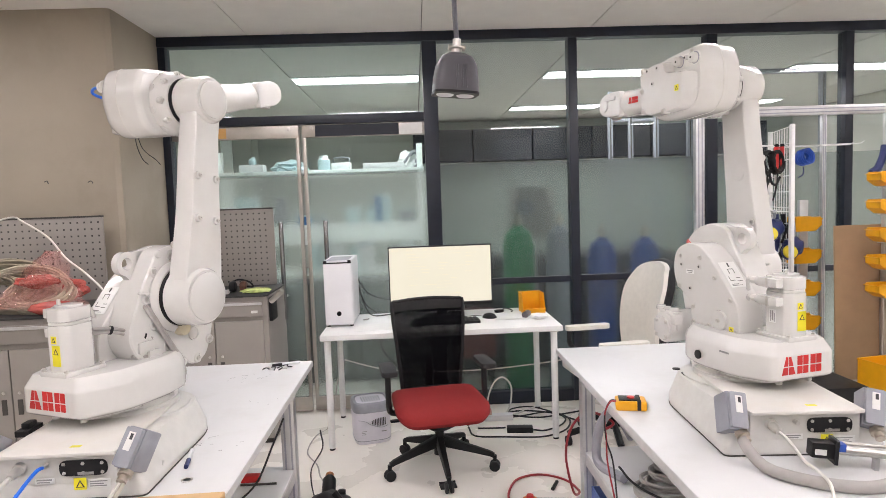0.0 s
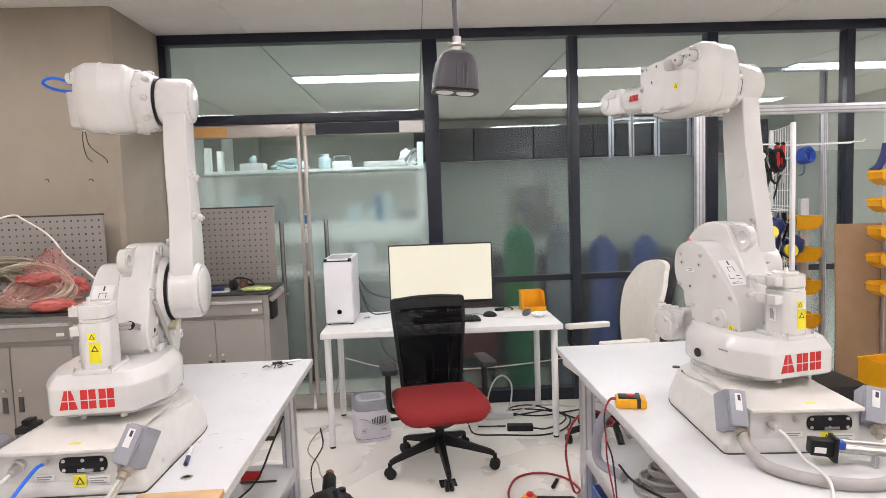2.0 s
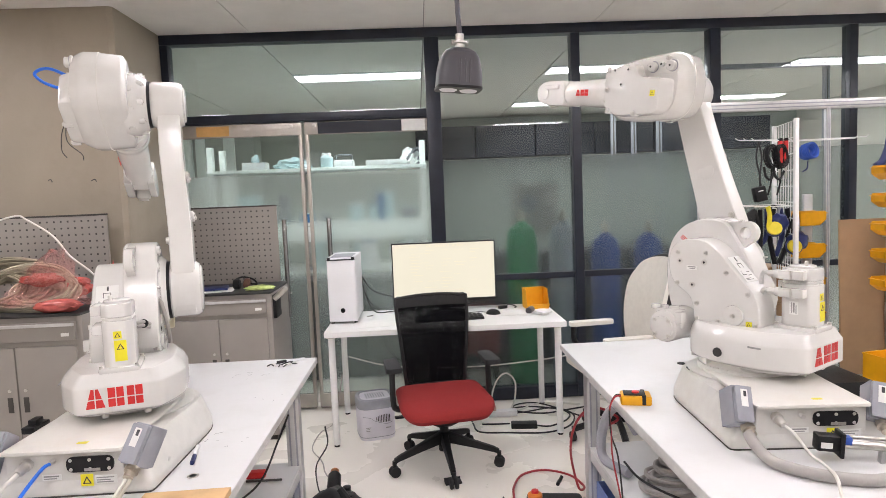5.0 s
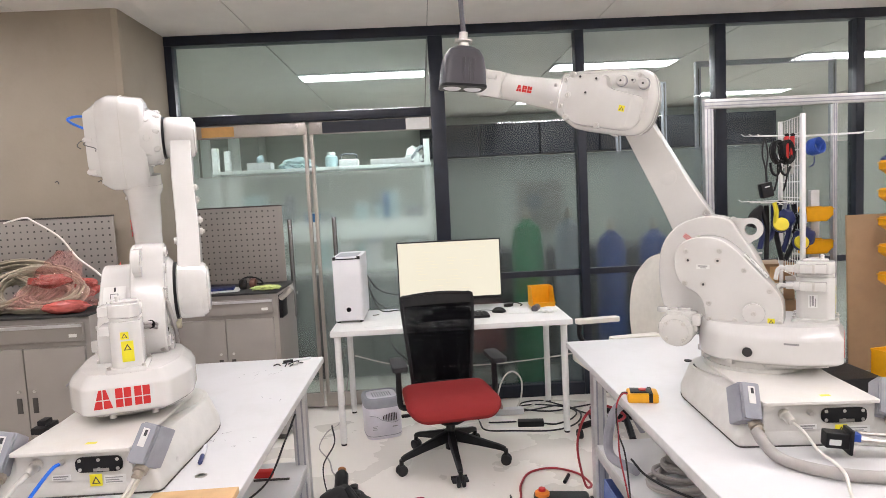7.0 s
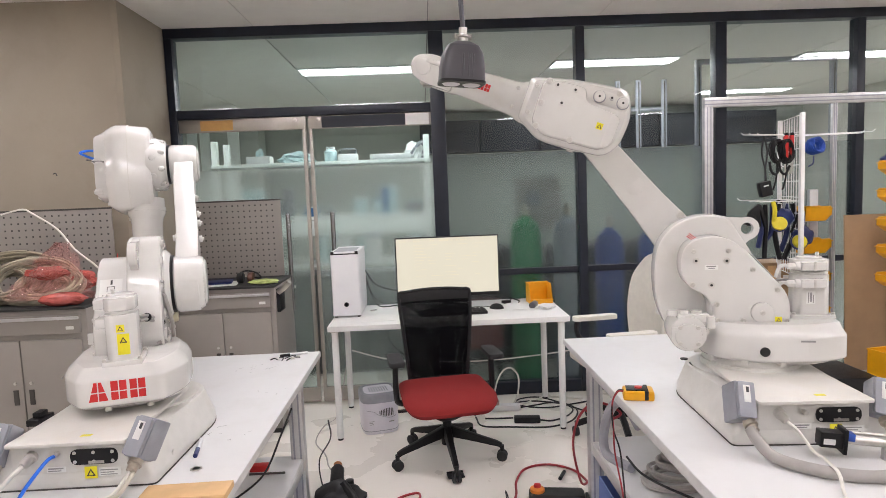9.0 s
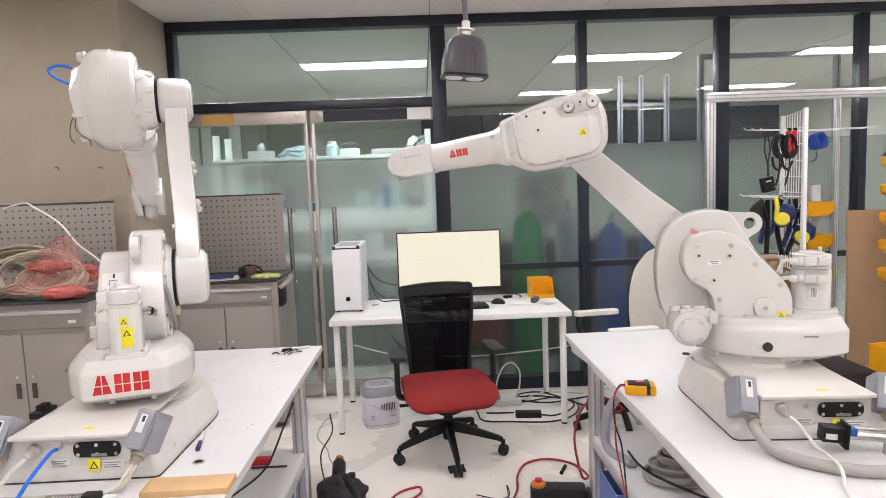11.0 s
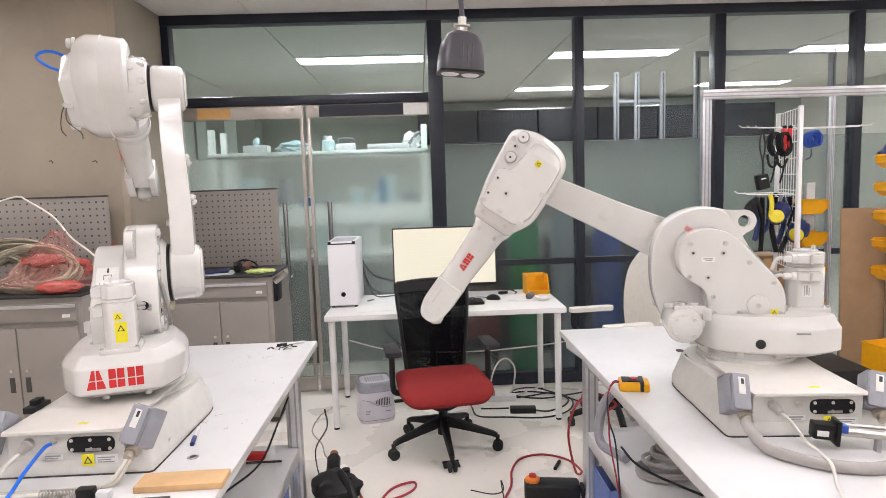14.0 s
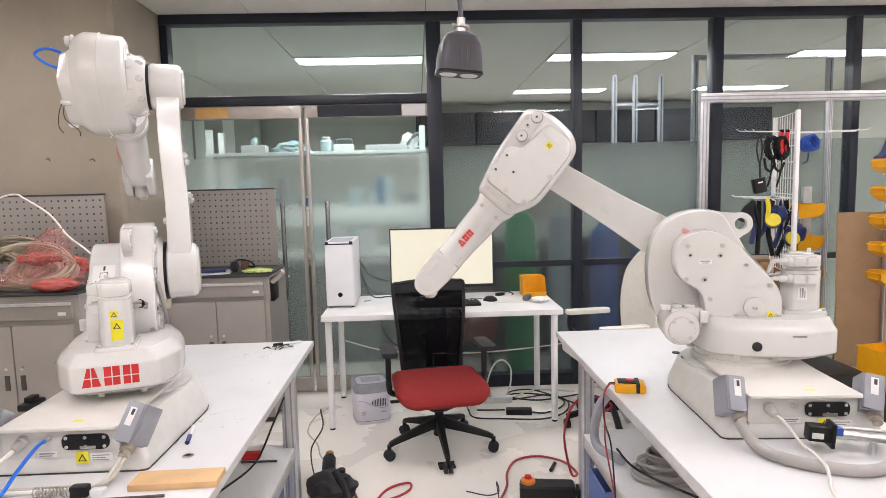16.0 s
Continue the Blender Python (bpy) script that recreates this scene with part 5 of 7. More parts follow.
# ---- desk things ----
def yellow_bin(w, d, h, m, label, group="", front=0.45, hopper=False):
    """Open plastic storage bin, the front at -y: low, or for a hopper high with a slanted foot."""
    root = thing("storage_bin", label, "storage bin", m, group)
    t = 0.004
    foot = d * 0.24 if hopper else 0.0
    low, high = (h * 0.42, h * 0.86) if hopper else (t, h * front)
    bm = box(-w / 2, -d / 2 + foot, 0, w / 2, d / 2, t)
    bm = box(-w / 2, d / 2 - t, t, w / 2, d / 2, h, bm=bm)
    for s in (-1, 1):
        if hopper:
            prof = [(-d / 2 + foot, 0.002), (-d / 2, low), (-d / 2, high), (-d / 2 + 0.01, h), (d / 2, h), (d / 2, 0.002)]
        else:
            prof = [(-d / 2, 0.002), (-d / 2, h * front), (-d / 2 + d * 0.25, h), (d / 2, h), (d / 2, 0.002)]
        bm = loft([[(s * (w / 2 - t * k), y, z) for y, z in prof] for k in (0, 1)], bm=bm)
    bm = box(-w / 2, -d / 2, low, w / 2, -d / 2 + t, high, bm=bm)
    if hopper:
        bm = loft([[(x, -d / 2 + foot, 0.0), (x, -d / 2, low), (x, -d / 2 + t, low), (x, -d / 2 + foot + t, t)] for x in (-w / 2, w / 2)], bm=bm)
    part("bin_shell", bm, M["yellow"], root)
    part("front_lip", box(-w / 2 - 0.004, -d / 2 - 0.006, high - 0.05 * h, w / 2 + 0.004, -d / 2 + 0.004, high + 0.02 * h, 0.002), M["yellow"], root)
    part("rear_rim", box(-w / 2 - 0.003, d / 2 - 0.006, h - 0.008, w / 2 + 0.003, d / 2 + 0.004, h + 0.002, 0.002), M["yellow"], root)
    if hopper:
        for s in (-1, 1):
            part("side_rim", box(s * w / 2 - 0.004, -d / 2 + 0.01, h - 0.007, s * w / 2 + 0.004, d / 2, h + 0.001, 0.002), M["yellow"], root)
    return root


def desk_things():
    z = 0.735
    yellow_bin(0.155, 0.14, 0.135, pose(0.79, 4.30, z, 0, 0, 4), "yellow plastic storage bin open at the front, on the desk", front=0.22)
    kb = thing("keyboard", "black computer keyboard on the desk", "keyboard", pose(0.17, 4.02, z, 0, 0, 3))
    part("keyboard_body", box(-0.22, -0.065, 0, 0.22, 0.065, 0.018, 0.004), M["black"], kb)
    mesh = None
    for r in range(5):
        for c in range(15):
            if mesh is None:
                o = part("key", box(-0.011, -0.009, 0, 0.011, 0.009, 0.006, 0.002, 1), M["rubber"], kb)
                mesh = o.data
            else:
                o = new("key", mesh)
                o.parent = kb
            o.matrix_basis = pose(-0.196 + c * 0.028, -0.046 + r * 0.023, 0.018)
    bm = bmesh.new()
    bmesh.ops.create_uvsphere(bm, u_segments=18, v_segments=10, radius=1)
    for v in bm.verts:
        v.co = Vector((v.co.x * 0.032, v.co.y * 0.052, max(0, v.co.z) * 0.036))
    ms = thing("computer_mouse", "black computer mouse with a lead", "mouse", pose(0.47, 4.13, z, 0, 0, 60))
    part("mouse_body", bm, M["black"], ms)
    part("mouse_lead", tube([(0.0, 0.05, 0.01), (0.02, 0.12, 0.006), (-0.05, 0.2, 0.005), (0.0, 0.26, 0.005)], 0.0022, 6), M["cable_black"], ms)
    clip = thing("cable_adapter", "small black adapter with a short lead", "adapter", pose(0.56, 4.32, z, 0, 0, 35))
    part("adapter_body", box(-0.03, -0.018, 0, 0.03, 0.018, 0.02, 0.004), M["black"], clip)
    part("adapter_lead", tube([(0.03, 0, 0.01), (0.07, 0.01, 0.02), (0.1, -0.03, 0.005), (0.06, -0.06, 0.004)], 0.004, 6), M["cable_black"], clip)
    pp = thing("paper_sheets", "loose white and pale blue paper sheets", "paper", pose(0.62, 4.10, z, 0, 0, -14))
    for k in range(3):
        part("sheet", box(-0.12 + 0.03 * k, -0.075 + 0.01 * k, 0.001 + 0.0015 * k, 0.10 + 0.02 * k, 0.075, 0.002 + 0.0015 * k), M["white_label"], pp, smooth=False).rotation_euler = (0, 0, 0.12 * k)
    tb = part("paper_roll", cyl((0, 0), 0.022, -0.04, 0.04, "y", 18, 0.003), M["lamp_grey"])
    tb.matrix_basis = pose(0.715, 4.10, z + 0.022, 0, 0, -25)
    tagged(tb, "small dark metal cylinder lying on papers", "metal part")
    ts = thing("tissue_box", "small crumpled white paper wrap", "paper wrap", pose(0.79, 4.03, z, 0, 0, 10))
    bm = bmesh.new()
    bmesh.ops.create_icosphere(bm, subdivisions=3, radius=1)
    for v in bm.verts:
        d = 1 + 0.3 * noise.noise(v.co * 2.5)
        v.co = Vector((v.co.x * 0.055 * d, v.co.y * 0.045 * d, max(0, 0.018 + v.co.z * 0.02 * d)))
    part("wrap", bm, M["white_label"], ts)
    pen = thing("usb_stick", "small silver connector piece on the desk", "connector", pose(-0.37, 4.25, z, 0, 0, 40))
    part("connector_body", box(-0.02, -0.005, 0, 0.012, 0.005, 0.008, 0.001), M["steel"], pen)
    part("connector_tip", box(0.012, -0.003, 0.001, 0.026, 0.003, 0.006), M["black"], pen)
    sh = thing("document", "pale sheet of paper on the desk", "paper", pose(-0.28, 3.98, z, 0, 0, 8))
    part("sheet", box(-0.15, -0.1, 0.0005, 0.15, 0.1, 0.0018), M["white_label"], sh, smooth=False)
    pcw = thing("computer_leads", "black leads from the computer to the screen", "cable")
    for k, pts in enumerate(([(-0.43, 4.42, 1.0), (-0.36, 4.40, 0.90), (-0.25, 4.42, 0.85), (-0.1, 4.40, 0.84), (0.1, 4.27, 0.86)], [(-0.43, 4.44, 0.95), (-0.39, 4.40, 0.82), (-0.33, 4.36, 0.745), (-0.2, 4.38, 0.742), (0.02, 4.36, 0.742)],
                             [(-0.43, 4.45, 0.92), (-0.38, 4.47, 0.80), (-0.31, 4.49, 0.73), (-0.30, 4.495, 0.6), (-0.27, 4.47, 0.45), (-0.12, 4.40, 0.32), (-0.02, 4.3, 0.2), (0.2, 4.25, 0.05), (0.3, 4.1, 0.008)])):
        part("lead", tube(pts, 0.004, 6), M["cable_black"], pcw)
    # humidifier under the desk
    dh = thing("air_purifier", "rounded white air purifier with a grey top, under the desk", "air purifier", pose(-0.345, 4.0, 0, 0, 0, 14))
    lilac = material("lilac_white", (0.74, 0.72, 0.79), 0.4, vary=0.03)
    plan = rounded([(-0.118, -0.118), (0.118, -0.118), (0.118, 0.118), (-0.118, 0.118)], 0.075, 6)

    def ring(k, z):
        return [(x * k, y * k, z) for x, y in plan]
    part("drum", loft([ring(0.95, 0.0), ring(0.98, 0.010), ring(1.02, 0.205)]), lilac, dh)
    part("base_groove", loft([ring(0.992, 0.020), ring(0.994, 0.024)]), M["box_grey"], dh)
    part("grey_top", loft([ring(1.03, 0.205), ring(1.04, 0.214), ring(1.04, 0.252), ring(0.99, 0.264), ring(0.86, 0.266), ring(0.84, 0.256)]), M["box_grey"], dh, "grey top ring")
    part("top_grille", loft([ring(0.80, 0.256), ring(0.80, 0.2605)]), lilac, dh)
    for k in range(8):
        part("grille_slot", box(-0.06 + 0.016 * k, -0.05, 0.2606, -0.053 + 0.016 * k, 0.05, 0.2616), M["box_grey"], dh, smooth=False)
    for k in range(9):
        h = 0.020 * math.sin((k + 1) / 9 * 2.2) + 0.006
        part("vent_slot", box(-0.0022, -0.003, -h, 0.0022, 0.002, h), M["hole"], dh).matrix_basis = pose(-0.012 + 0.0105 * k, -0.1195, 0.142)
    part("seam_line", tube([(-0.10, -0.1185, 0.165), (-0.05, -0.1205, 0.150), (-0.02, -0.1205, 0.128), (0.05, -0.1205, 0.105), (0.09, -0.119, 0.115)], 0.0016, 5), M["box_grey"], dh)
    part("front_text", moved(strips([(-0.02, 0.0, 0.012, 0.003), (-0.02, -0.010, 0.004, -0.007), (-0.02, -0.020, 0.008, -0.017)], 0.002), pose(-0.062, -0.119, 0.088, 90)), M["grey_ink"], dh, smooth=False)
    part("name_bar", moved(strips([(-0.016, -0.003, 0.016, 0.003)], 0.002), pose(0.062, -0.1175, 0.078, 90)), M["grey_ink"], dh, smooth=False)


def floor_cables():
    c = thing("power_leads", "tangle of black power leads with an adapter brick on the floor", "cable")
    runs = [[(0.30, 4.08, 0.006), (0.33, 3.92, 0.006), (0.51, 3.88, 0.006), (0.76, 3.85, 0.006), (0.93, 3.95, 0.006), (1.0, 4.15, 0.006), (0.9, 4.3, 0.006), (0.7, 4.25, 0.006), (0.5, 4.2, 0.006)],
            [(0.36, 4.05, 0.006), (0.45, 4.03, 0.01), (0.54, 4.0, 0.02)], [(0.71, 3.94, 0.02), (0.80, 3.95, 0.008), (0.93, 4.05, 0.006), (0.97, 4.2, 0.006), (0.8, 4.42, 0.006), (0.64, 4.40, 0.006), (0.62, 4.28, 0.006), (0.8, 4.2, 0.006), (1.0, 4.25, 0.006), (1.15, 4.3, 0.006)],
            [(0.45, 4.22, 0.006), (0.67, 4.35, 0.006), (0.9, 4.28, 0.006), (1.05, 4.1, 0.006)]]
    for p in runs:
        part("lead", tube(p, 0.0055, 6), M["cable_black"], c)
    part("adapter_brick", moved(box(-0.085, -0.032, 0, 0.085, 0.032, 0.036, 0.006), pose(0.63, 3.97, 0, 0, 0, -6)), M["black"], c, "black adapter brick")
    w = thing("extension_lead", "white extension lead with a socket block and an upright loop", "cable")
    part("lead", tube([(0.44, 4.28, 0.02), (0.47, 4.30, 0.16), (0.52, 4.32, 0.245), (0.58, 4.33, 0.262), (0.63, 4.32, 0.20), (0.62, 4.3, 0.08), (0.58, 4.25, 0.01), (0.66, 4.3, 0.006), (0.85, 4.42, 0.006), (1.1, 4.35, 0.006)], 0.006, 6), M["cable_white"], w)
    part("lead", tube([(-0.56, 4.50, 0.40), (-0.3, 4.51, 0.32), (0.0, 4.51, 0.285), (0.4, 4.51, 0.275), (0.8, 4.5, 0.30), (1.15, 4.49, 0.34)], 0.0045, 6), M["cable_white"], w)
    part("socket_block", box(0.42, 4.18, 0.0, 0.62, 4.24, 0.04, 0.006), M["white_plastic"], w, "white socket block")
    part("plug", box(0.44, 4.19, 0.04, 0.475, 4.225, 0.075, 0.006), material("pink_plug", (0.62, 0.42, 0.38), 0.5), w)
    v = thing("floor_lead", "thin grey lead trailing over the floor", "cable")
    part("lead", tube([(-0.60, 4.4, 0.3), (-0.63, 4.3, 0.1), (-0.66, 4.2, 0.005), (-0.72, 4.06, 0.004), (-0.73, 3.8, 0.004), (-0.64, 3.6, 0.004), (-0.60, 3.45, 0.004), (-0.55, 3.3, 0.004), (-0.6, 3.1, 0.004)], 0.004, 6), M["cable_grey"], v)
    part("lead", tube([(-0.50, 2.95, 0.45), (-0.52, 3.1, 0.3), (-0.62, 3.3, 0.1), (-0.58, 3.15, 0.02), (-0.5, 3.0, 0.005), (-0.42, 2.8, 0.005)], 0.004, 6), M["cable_black"], v)
    r = thing("red_hose", "red air hose looped over the floor and up to the bench", "hose")
    part("hose", tube([(0.30, 2.72, 0.01), (0.40, 2.95, 0.01), (0.43, 3.12, 0.01), (0.50, 3.26, 0.01), (0.63, 3.30, 0.01), (0.75, 3.22, 0.01), (0.79, 3.08, 0.012), (0.74, 3.0, 0.05), (0.70, 2.98, 0.25), (0.72, 2.92, 0.42), (0.78, 2.82, 0.52), (0.86, 2.72, 0.50), (0.80, 2.8, 0.44), (0.74, 2.9, 0.46)], 0.0062, 8), M["cable_red"], r)
    part("hose", tube([(-0.28, 2.75, 0.01), (-0.20, 2.98, 0.01), (-0.09, 3.05, 0.01), (-0.08, 2.98, 0.01), (-0.16, 2.9, 0.01), (-0.30, 2.86, 0.01), (-0.36, 2.95, 0.03)], 0.0062, 8), M["cable_red"], r)
    part("coupling", tube([(0.66, 3.12, 0.012), (0.70, 3.20, 0.012)], 0.010, 8), M["black"], r)
    # cordless tools on the floor
    d = thing("hand_grinder", "black hand grinder with an orange cap on the floor", "hand tool", pose(0.545, 2.80, 0, 0, 0, -8))
    part("grinder_body", box(-0.10, -0.05, 0.02, 0.16, 0.05, 0.11, 0.022, 3), M["black"], d)
    part("orange_cap", lathe([(0.0, 0.0), (0.035, 0.0), (0.034, 0.015), (0.022, 0.022), (0.0, 0.024)], (-0.06, 0, 0.108), n=20), material("orange_plastic", (0.75, 0.22, 0.03), 0.4), d)
    part("red_switch", lathe([(0.0, 0.0), (0.018, 0.0), (0.016, 0.012), (0.0, 0.016)], (-0.06, 0, 0.13), n=16), M["red"], d)
    part("grinder_foot", box(-0.08, -0.04, 0.0, 0.14, 0.04, 0.022, 0.004), M["rubber"], d)
    part("ribbing", box(0.165, -0.035, 0.04, 0.18, 0.035, 0.09, 0.004), M["rubber"], d)
    part("tool_lead", tube([(0.17, 0, 0.06), (0.24, 0.0, 0.03), (0.33, 0.03, 0.01), (0.42, 0.06, 0.01)], 0.009, 8), M["cable_red"], d)
    b = thing("cordless_drill", "black cordless drill with a copper chuck and pouch", "power tool", pose(-0.46, 2.93, 0, 0, 0, -25))
    bm = bmesh.new()
    bmesh.ops.create_icosphere(bm, subdivisions=4, radius=1)
    for v in bm.verts:
        k = 1 + 0.28 * noise.noise(v.co * 2.2 + Vector((3, 1, 8)))
        v.co = Vector((v.co.x * 0.12 * k, v.co.y * 0.10 * k, max(0, 0.065 + v.co.z * 0.08 * k)))
    part("pouch", bm, M["rubber"], b, "crumpled black pouch")
    part("drill_barrel", moved(lathe([(0.0, 0), (0.03, 0), (0.034, 0.03), (0.034, 0.12), (0.024, 0.14), (0.0, 0.14)], n=18), pose(-0.03, 0.02, 0.115, -78, 0, 30)), M["black"], b)
    part("chuck", moved(lathe([(0.0, 0.14), (0.02, 0.14), (0.022, 0.165), (0.012, 0.18), (0.0, 0.18)], n=16), pose(-0.03, 0.02, 0.115, -78, 0, 30)), material("copper", (0.62, 0.27, 0.12), 0.3, metal=0.8), b, "copper coloured chuck")
    part("handle", tube([(0.02, 0.0, 0.14), (0.09, -0.03, 0.10), (0.14, -0.07, 0.05)], 0.022, 10), M["black"], b)
    for k, p in enumerate(((0.04, 0.03, 0.13), (0.07, 0.0, 0.11))):
        part("knob", lathe([(0.0, 0), (0.02, 0), (0.02, 0.02), (0.0, 0.025)], p, n=14), M["black"], b)
    fp = thing("foot_plate", "flat black plate lying on the floor under the chair", "plate", pose(0.118, 3.235, 0, 0, 0, 8))
    part("plate_body", box(-0.045, -0.03, 0, 0.045, 0.03, 0.010, 0.003), M["rubber"], fp)
    part("plate_rim", box(-0.045, 0.022, 0.010, 0.045, 0.030, 0.018, 0.002), M["rubber"], fp)
    tb = part("cable_end", tube([(0.35, 2.8, 0.004), (0.355, 2.98, 0.03), (0.36, 2.93, 0.004), (0.30, 2.9, 0.004), (0.20, 2.95, 0.004)], 0.003, 6), M["cable_black"])
    tagged(tb, "short black cable ends on the floor", "cable")


# ---- things on and under the benches ----
def bench_things():
    z = TABLE
    mm = thing("multimeter", "yellow multimeter lying near the edge of the bench", "multimeter", pose(0.768, 2.222, z, 0, 0, -14))
    part("meter_case", box(-0.055, -0.04, 0, 0.055, 0.04, 0.035, 0.010, 3), M["yellow"], mm)
    part("meter_face", box(-0.044, -0.028, 0.035, 0.03, 0.028, 0.039, 0.003), M["black"], mm, "dark dial and display")
    part("meter_dial", cyl((0.0, 0.0), 0.014, 0.039, 0.044, "z", 16, 0.002), M["red"], mm)
    part("meter_strap", box(0.02, -0.041, 0.004, 0.034, 0.041, 0.0385, 0.002), M["rubber"], mm)
    for k, mat in ((0, "cable_red"), (1, "cable_black")):
        part("test_lead", tube([(-0.05, -0.02 + 0.012 * k, 0.03), (-0.075, -0.025 + 0.01 * k, 0.028), (-0.095, -0.03, -0.02), (-0.09, -0.02, -0.12), (-0.085 + 0.02 * k, 0.0, -0.22), (-0.06, -0.12 - 0.1 * k, -0.36), (-0.05, -0.3, -0.55)], 0.0032, 6), M[mat], mm)
    gh = thing("conduit", "thick grey cable conduit curving over the bench", "conduit")
    part("hose", tube([(0.926, 1.725, z + 0.066), (0.928, 1.69, z + 0.045), (0.945, 1.64, z + 0.020), (0.985, 1.58, z + 0.0165), (1.06, 1.525, z + 0.016), (1.15, 1.50, z + 0.016), (1.24, 1.53, z + 0.016), (1.33, 1.60, z + 0.016), (1.42, 1.62, z + 0.016), (1.50, 1.60, z - 0.02), (1.56, 1.58, z - 0.2)], 0.0165, 12), M["cable_grey"], gh)
    wc = thing("encoder_cable", "thin white cable from the robot's foot", "cable")
    part("cable", tube([(1.021, 1.70, z + 0.092), (1.03, 1.67, z + 0.080), (1.045, 1.62, z + 0.040), (1.045, 1.565, z + 0.037), (1.035, 1.50, z + 0.032), (1.01, 1.44, z + 0.006), (0.98, 1.36, z + 0.006)], 0.0045, 8), M["cable_white"], wc)
    ac = thing("air_cylinder", "bright air cylinder with black end clamps lying on the bench", "air cylinder", pose(1.135, 1.655, z + 0.055, 0, 4, -12))
    part("barrel", cyl((0.0, 0.0), 0.0125, 0.02, 0.32, "x", 20, 0.002), M["steel"], ac, "bright steel barrel")
    part("guide_rod", cyl((0.02, 0.014), 0.005, 0.02, 0.32, "x", 12), M["steel"], ac)
    part("end_clamp", box(-0.05, -0.02, -0.022, 0.012, 0.02, 0.022, 0.004), M["black"], ac, "black end clamp")
    part("clamp_plate", box(0.008, -0.026, -0.036, 0.018, 0.026, 0.034, 0.002), M["black"], ac)
    part("clamp_label", box(-0.042, -0.0212, -0.012, -0.012, -0.0198, 0.004), M["white_label"], ac, smooth=False)
    part("blue_fitting", box(0.018, -0.016, 0.0, 0.04, 0.012, 0.022, 0.003), M["blue"], ac, "blue air fitting")
    part("rest", box(0.118, -0.010, -0.066, 0.130, 0.010, -0.012, 0.002), M["alu"], ac)
    # left bench
    bl = thing("robot_leads", "blue air hose and beige leads from the robot's foot", "cable")
    part("air_hose", tube([(-1.043, 1.70, z + 0.102), (-1.05, 1.67, z + 0.099), (-1.075, 1.62, z + 0.055), (-1.095, 1.57, z + 0.010), (-1.10, 1.45, z + 0.006), (-1.08, 1.34, z + 0.006)], 0.005, 8), M["cable_blue"], bl, "bright blue air hose")
    for k in (0, 1):
        part("lead", tube([(-0.818 - 0.012 * k, 1.685, z + 0.066), (-0.824 - 0.012 * k, 1.655, z + 0.045), (-0.85 - 0.014 * k, 1.625, z + 0.012), (-0.92 - 0.01 * k, 1.612 - 0.014 * k, z + 0.008), (-1.02, 1.606 - 0.016 * k, z + 0.008), (-1.12, 1.604 - 0.016 * k, z + 0.008), (-1.27, 1.61 - 0.016 * k, z + 0.008)], 0.0062, 8), material("ivory_cable", (0.55, 0.52, 0.44), 0.5) if k == 0 else M["cable_white"], bl)
    part("lead", tube([(-1.113, 1.665, z + 0.090), (-1.125, 1.635, z + 0.075), (-1.17, 1.60, z + 0.03), (-1.28, 1.57, z + 0.010)], 0.006, 8), M["cable_white"], bl)
    pl = part("pine_board", box(-0.115, -0.042, 0, 0.115, 0.042, 0.018, 0.002), M["wood"])
    pl.matrix_basis = pose(-0.665, 1.63, z, 0, 0, 1.5)
    tagged(pl, "short raw pine board lying on the bench", "board")
    sp = thing("coil_spring", "steel drag chain end with black and white clips", "spring", pose(-0.95, 1.575, z))
    pts = [(-0.06 + 0.10 * k / 60, 0.013 * math.cos(k * 0.62 * 2), 0.014 + 0.013 * math.sin(k * 0.62 * 2)) for k in range(61)]
    part("coils", tube(pts, 0.0018, 5, 2), M["steel"], sp)
    part("black_clip", box(0.035, -0.014, 0.0, 0.08, 0.014, 0.03, 0.006), M["black"], sp)
    part("white_clip", box(0.085, -0.012, 0.0, 0.12, 0.012, 0.02, 0.005), M["white_plastic"], sp)
    rd = part("threaded_rod", cyl((0.0, 0.004), 0.004, -0.12, 0.12, "x", 10), M["cab_dark"])
    rd.matrix_basis = pose(-0.79, 1.545, z, 0, 0, 3)
    tagged(rd, "thin dark rod lying on the bench", "rod")
    for k, (x, y, a, col) in enumerate(((-0.675, 3.085, 22, "black"), (-0.745, 1.945, 102, "navy"))):
        pen = thing("marker_pen", "white marker pen with a dark cap", "pen", pose(x, y, z + 0.007, 0, 0, a), "marker pens")
        part("barrel", cyl((0, 0), 0.0065, -0.02 if k == 0 else -0.01, 0.07, "x", 12, 0.001), M["white_plastic"], pen)
        part("pen_cap", cyl((0, 0), 0.0072, -0.068, -0.02 if k == 0 else -0.01, "x", 12, 0.002), M[col], pen, "dark cap")
    scr = thing("wire_scraps", "small heap of black and white wire scraps", "wire scraps", pose(-0.67, 3.0, z))
    rng = random.Random(9)
    for k in range(9):
        x, y, a = rng.uniform(-0.07, 0.05), rng.uniform(-0.025, 0.03), rng.uniform(0, 3.1)
        l = rng.uniform(0.03, 0.07)
        part("scrap", tube([(x, y, 0.004), (x + l * 0.5 * math.cos(a), y + l * 0.5 * math.sin(a), 0.010), (x + l * math.cos(a + 0.4), y + l * math.sin(a + 0.4), 0.004)], 0.003, 5, 4), M["cable_black"] if k % 3 else M["cable_white"], scr)
    marks = thing("pen_marks", "faint pencil lines and scuffs on the bench top", "pen marks", pose(0, 0, z + 0.0004), kind="stuff")
    bm = None
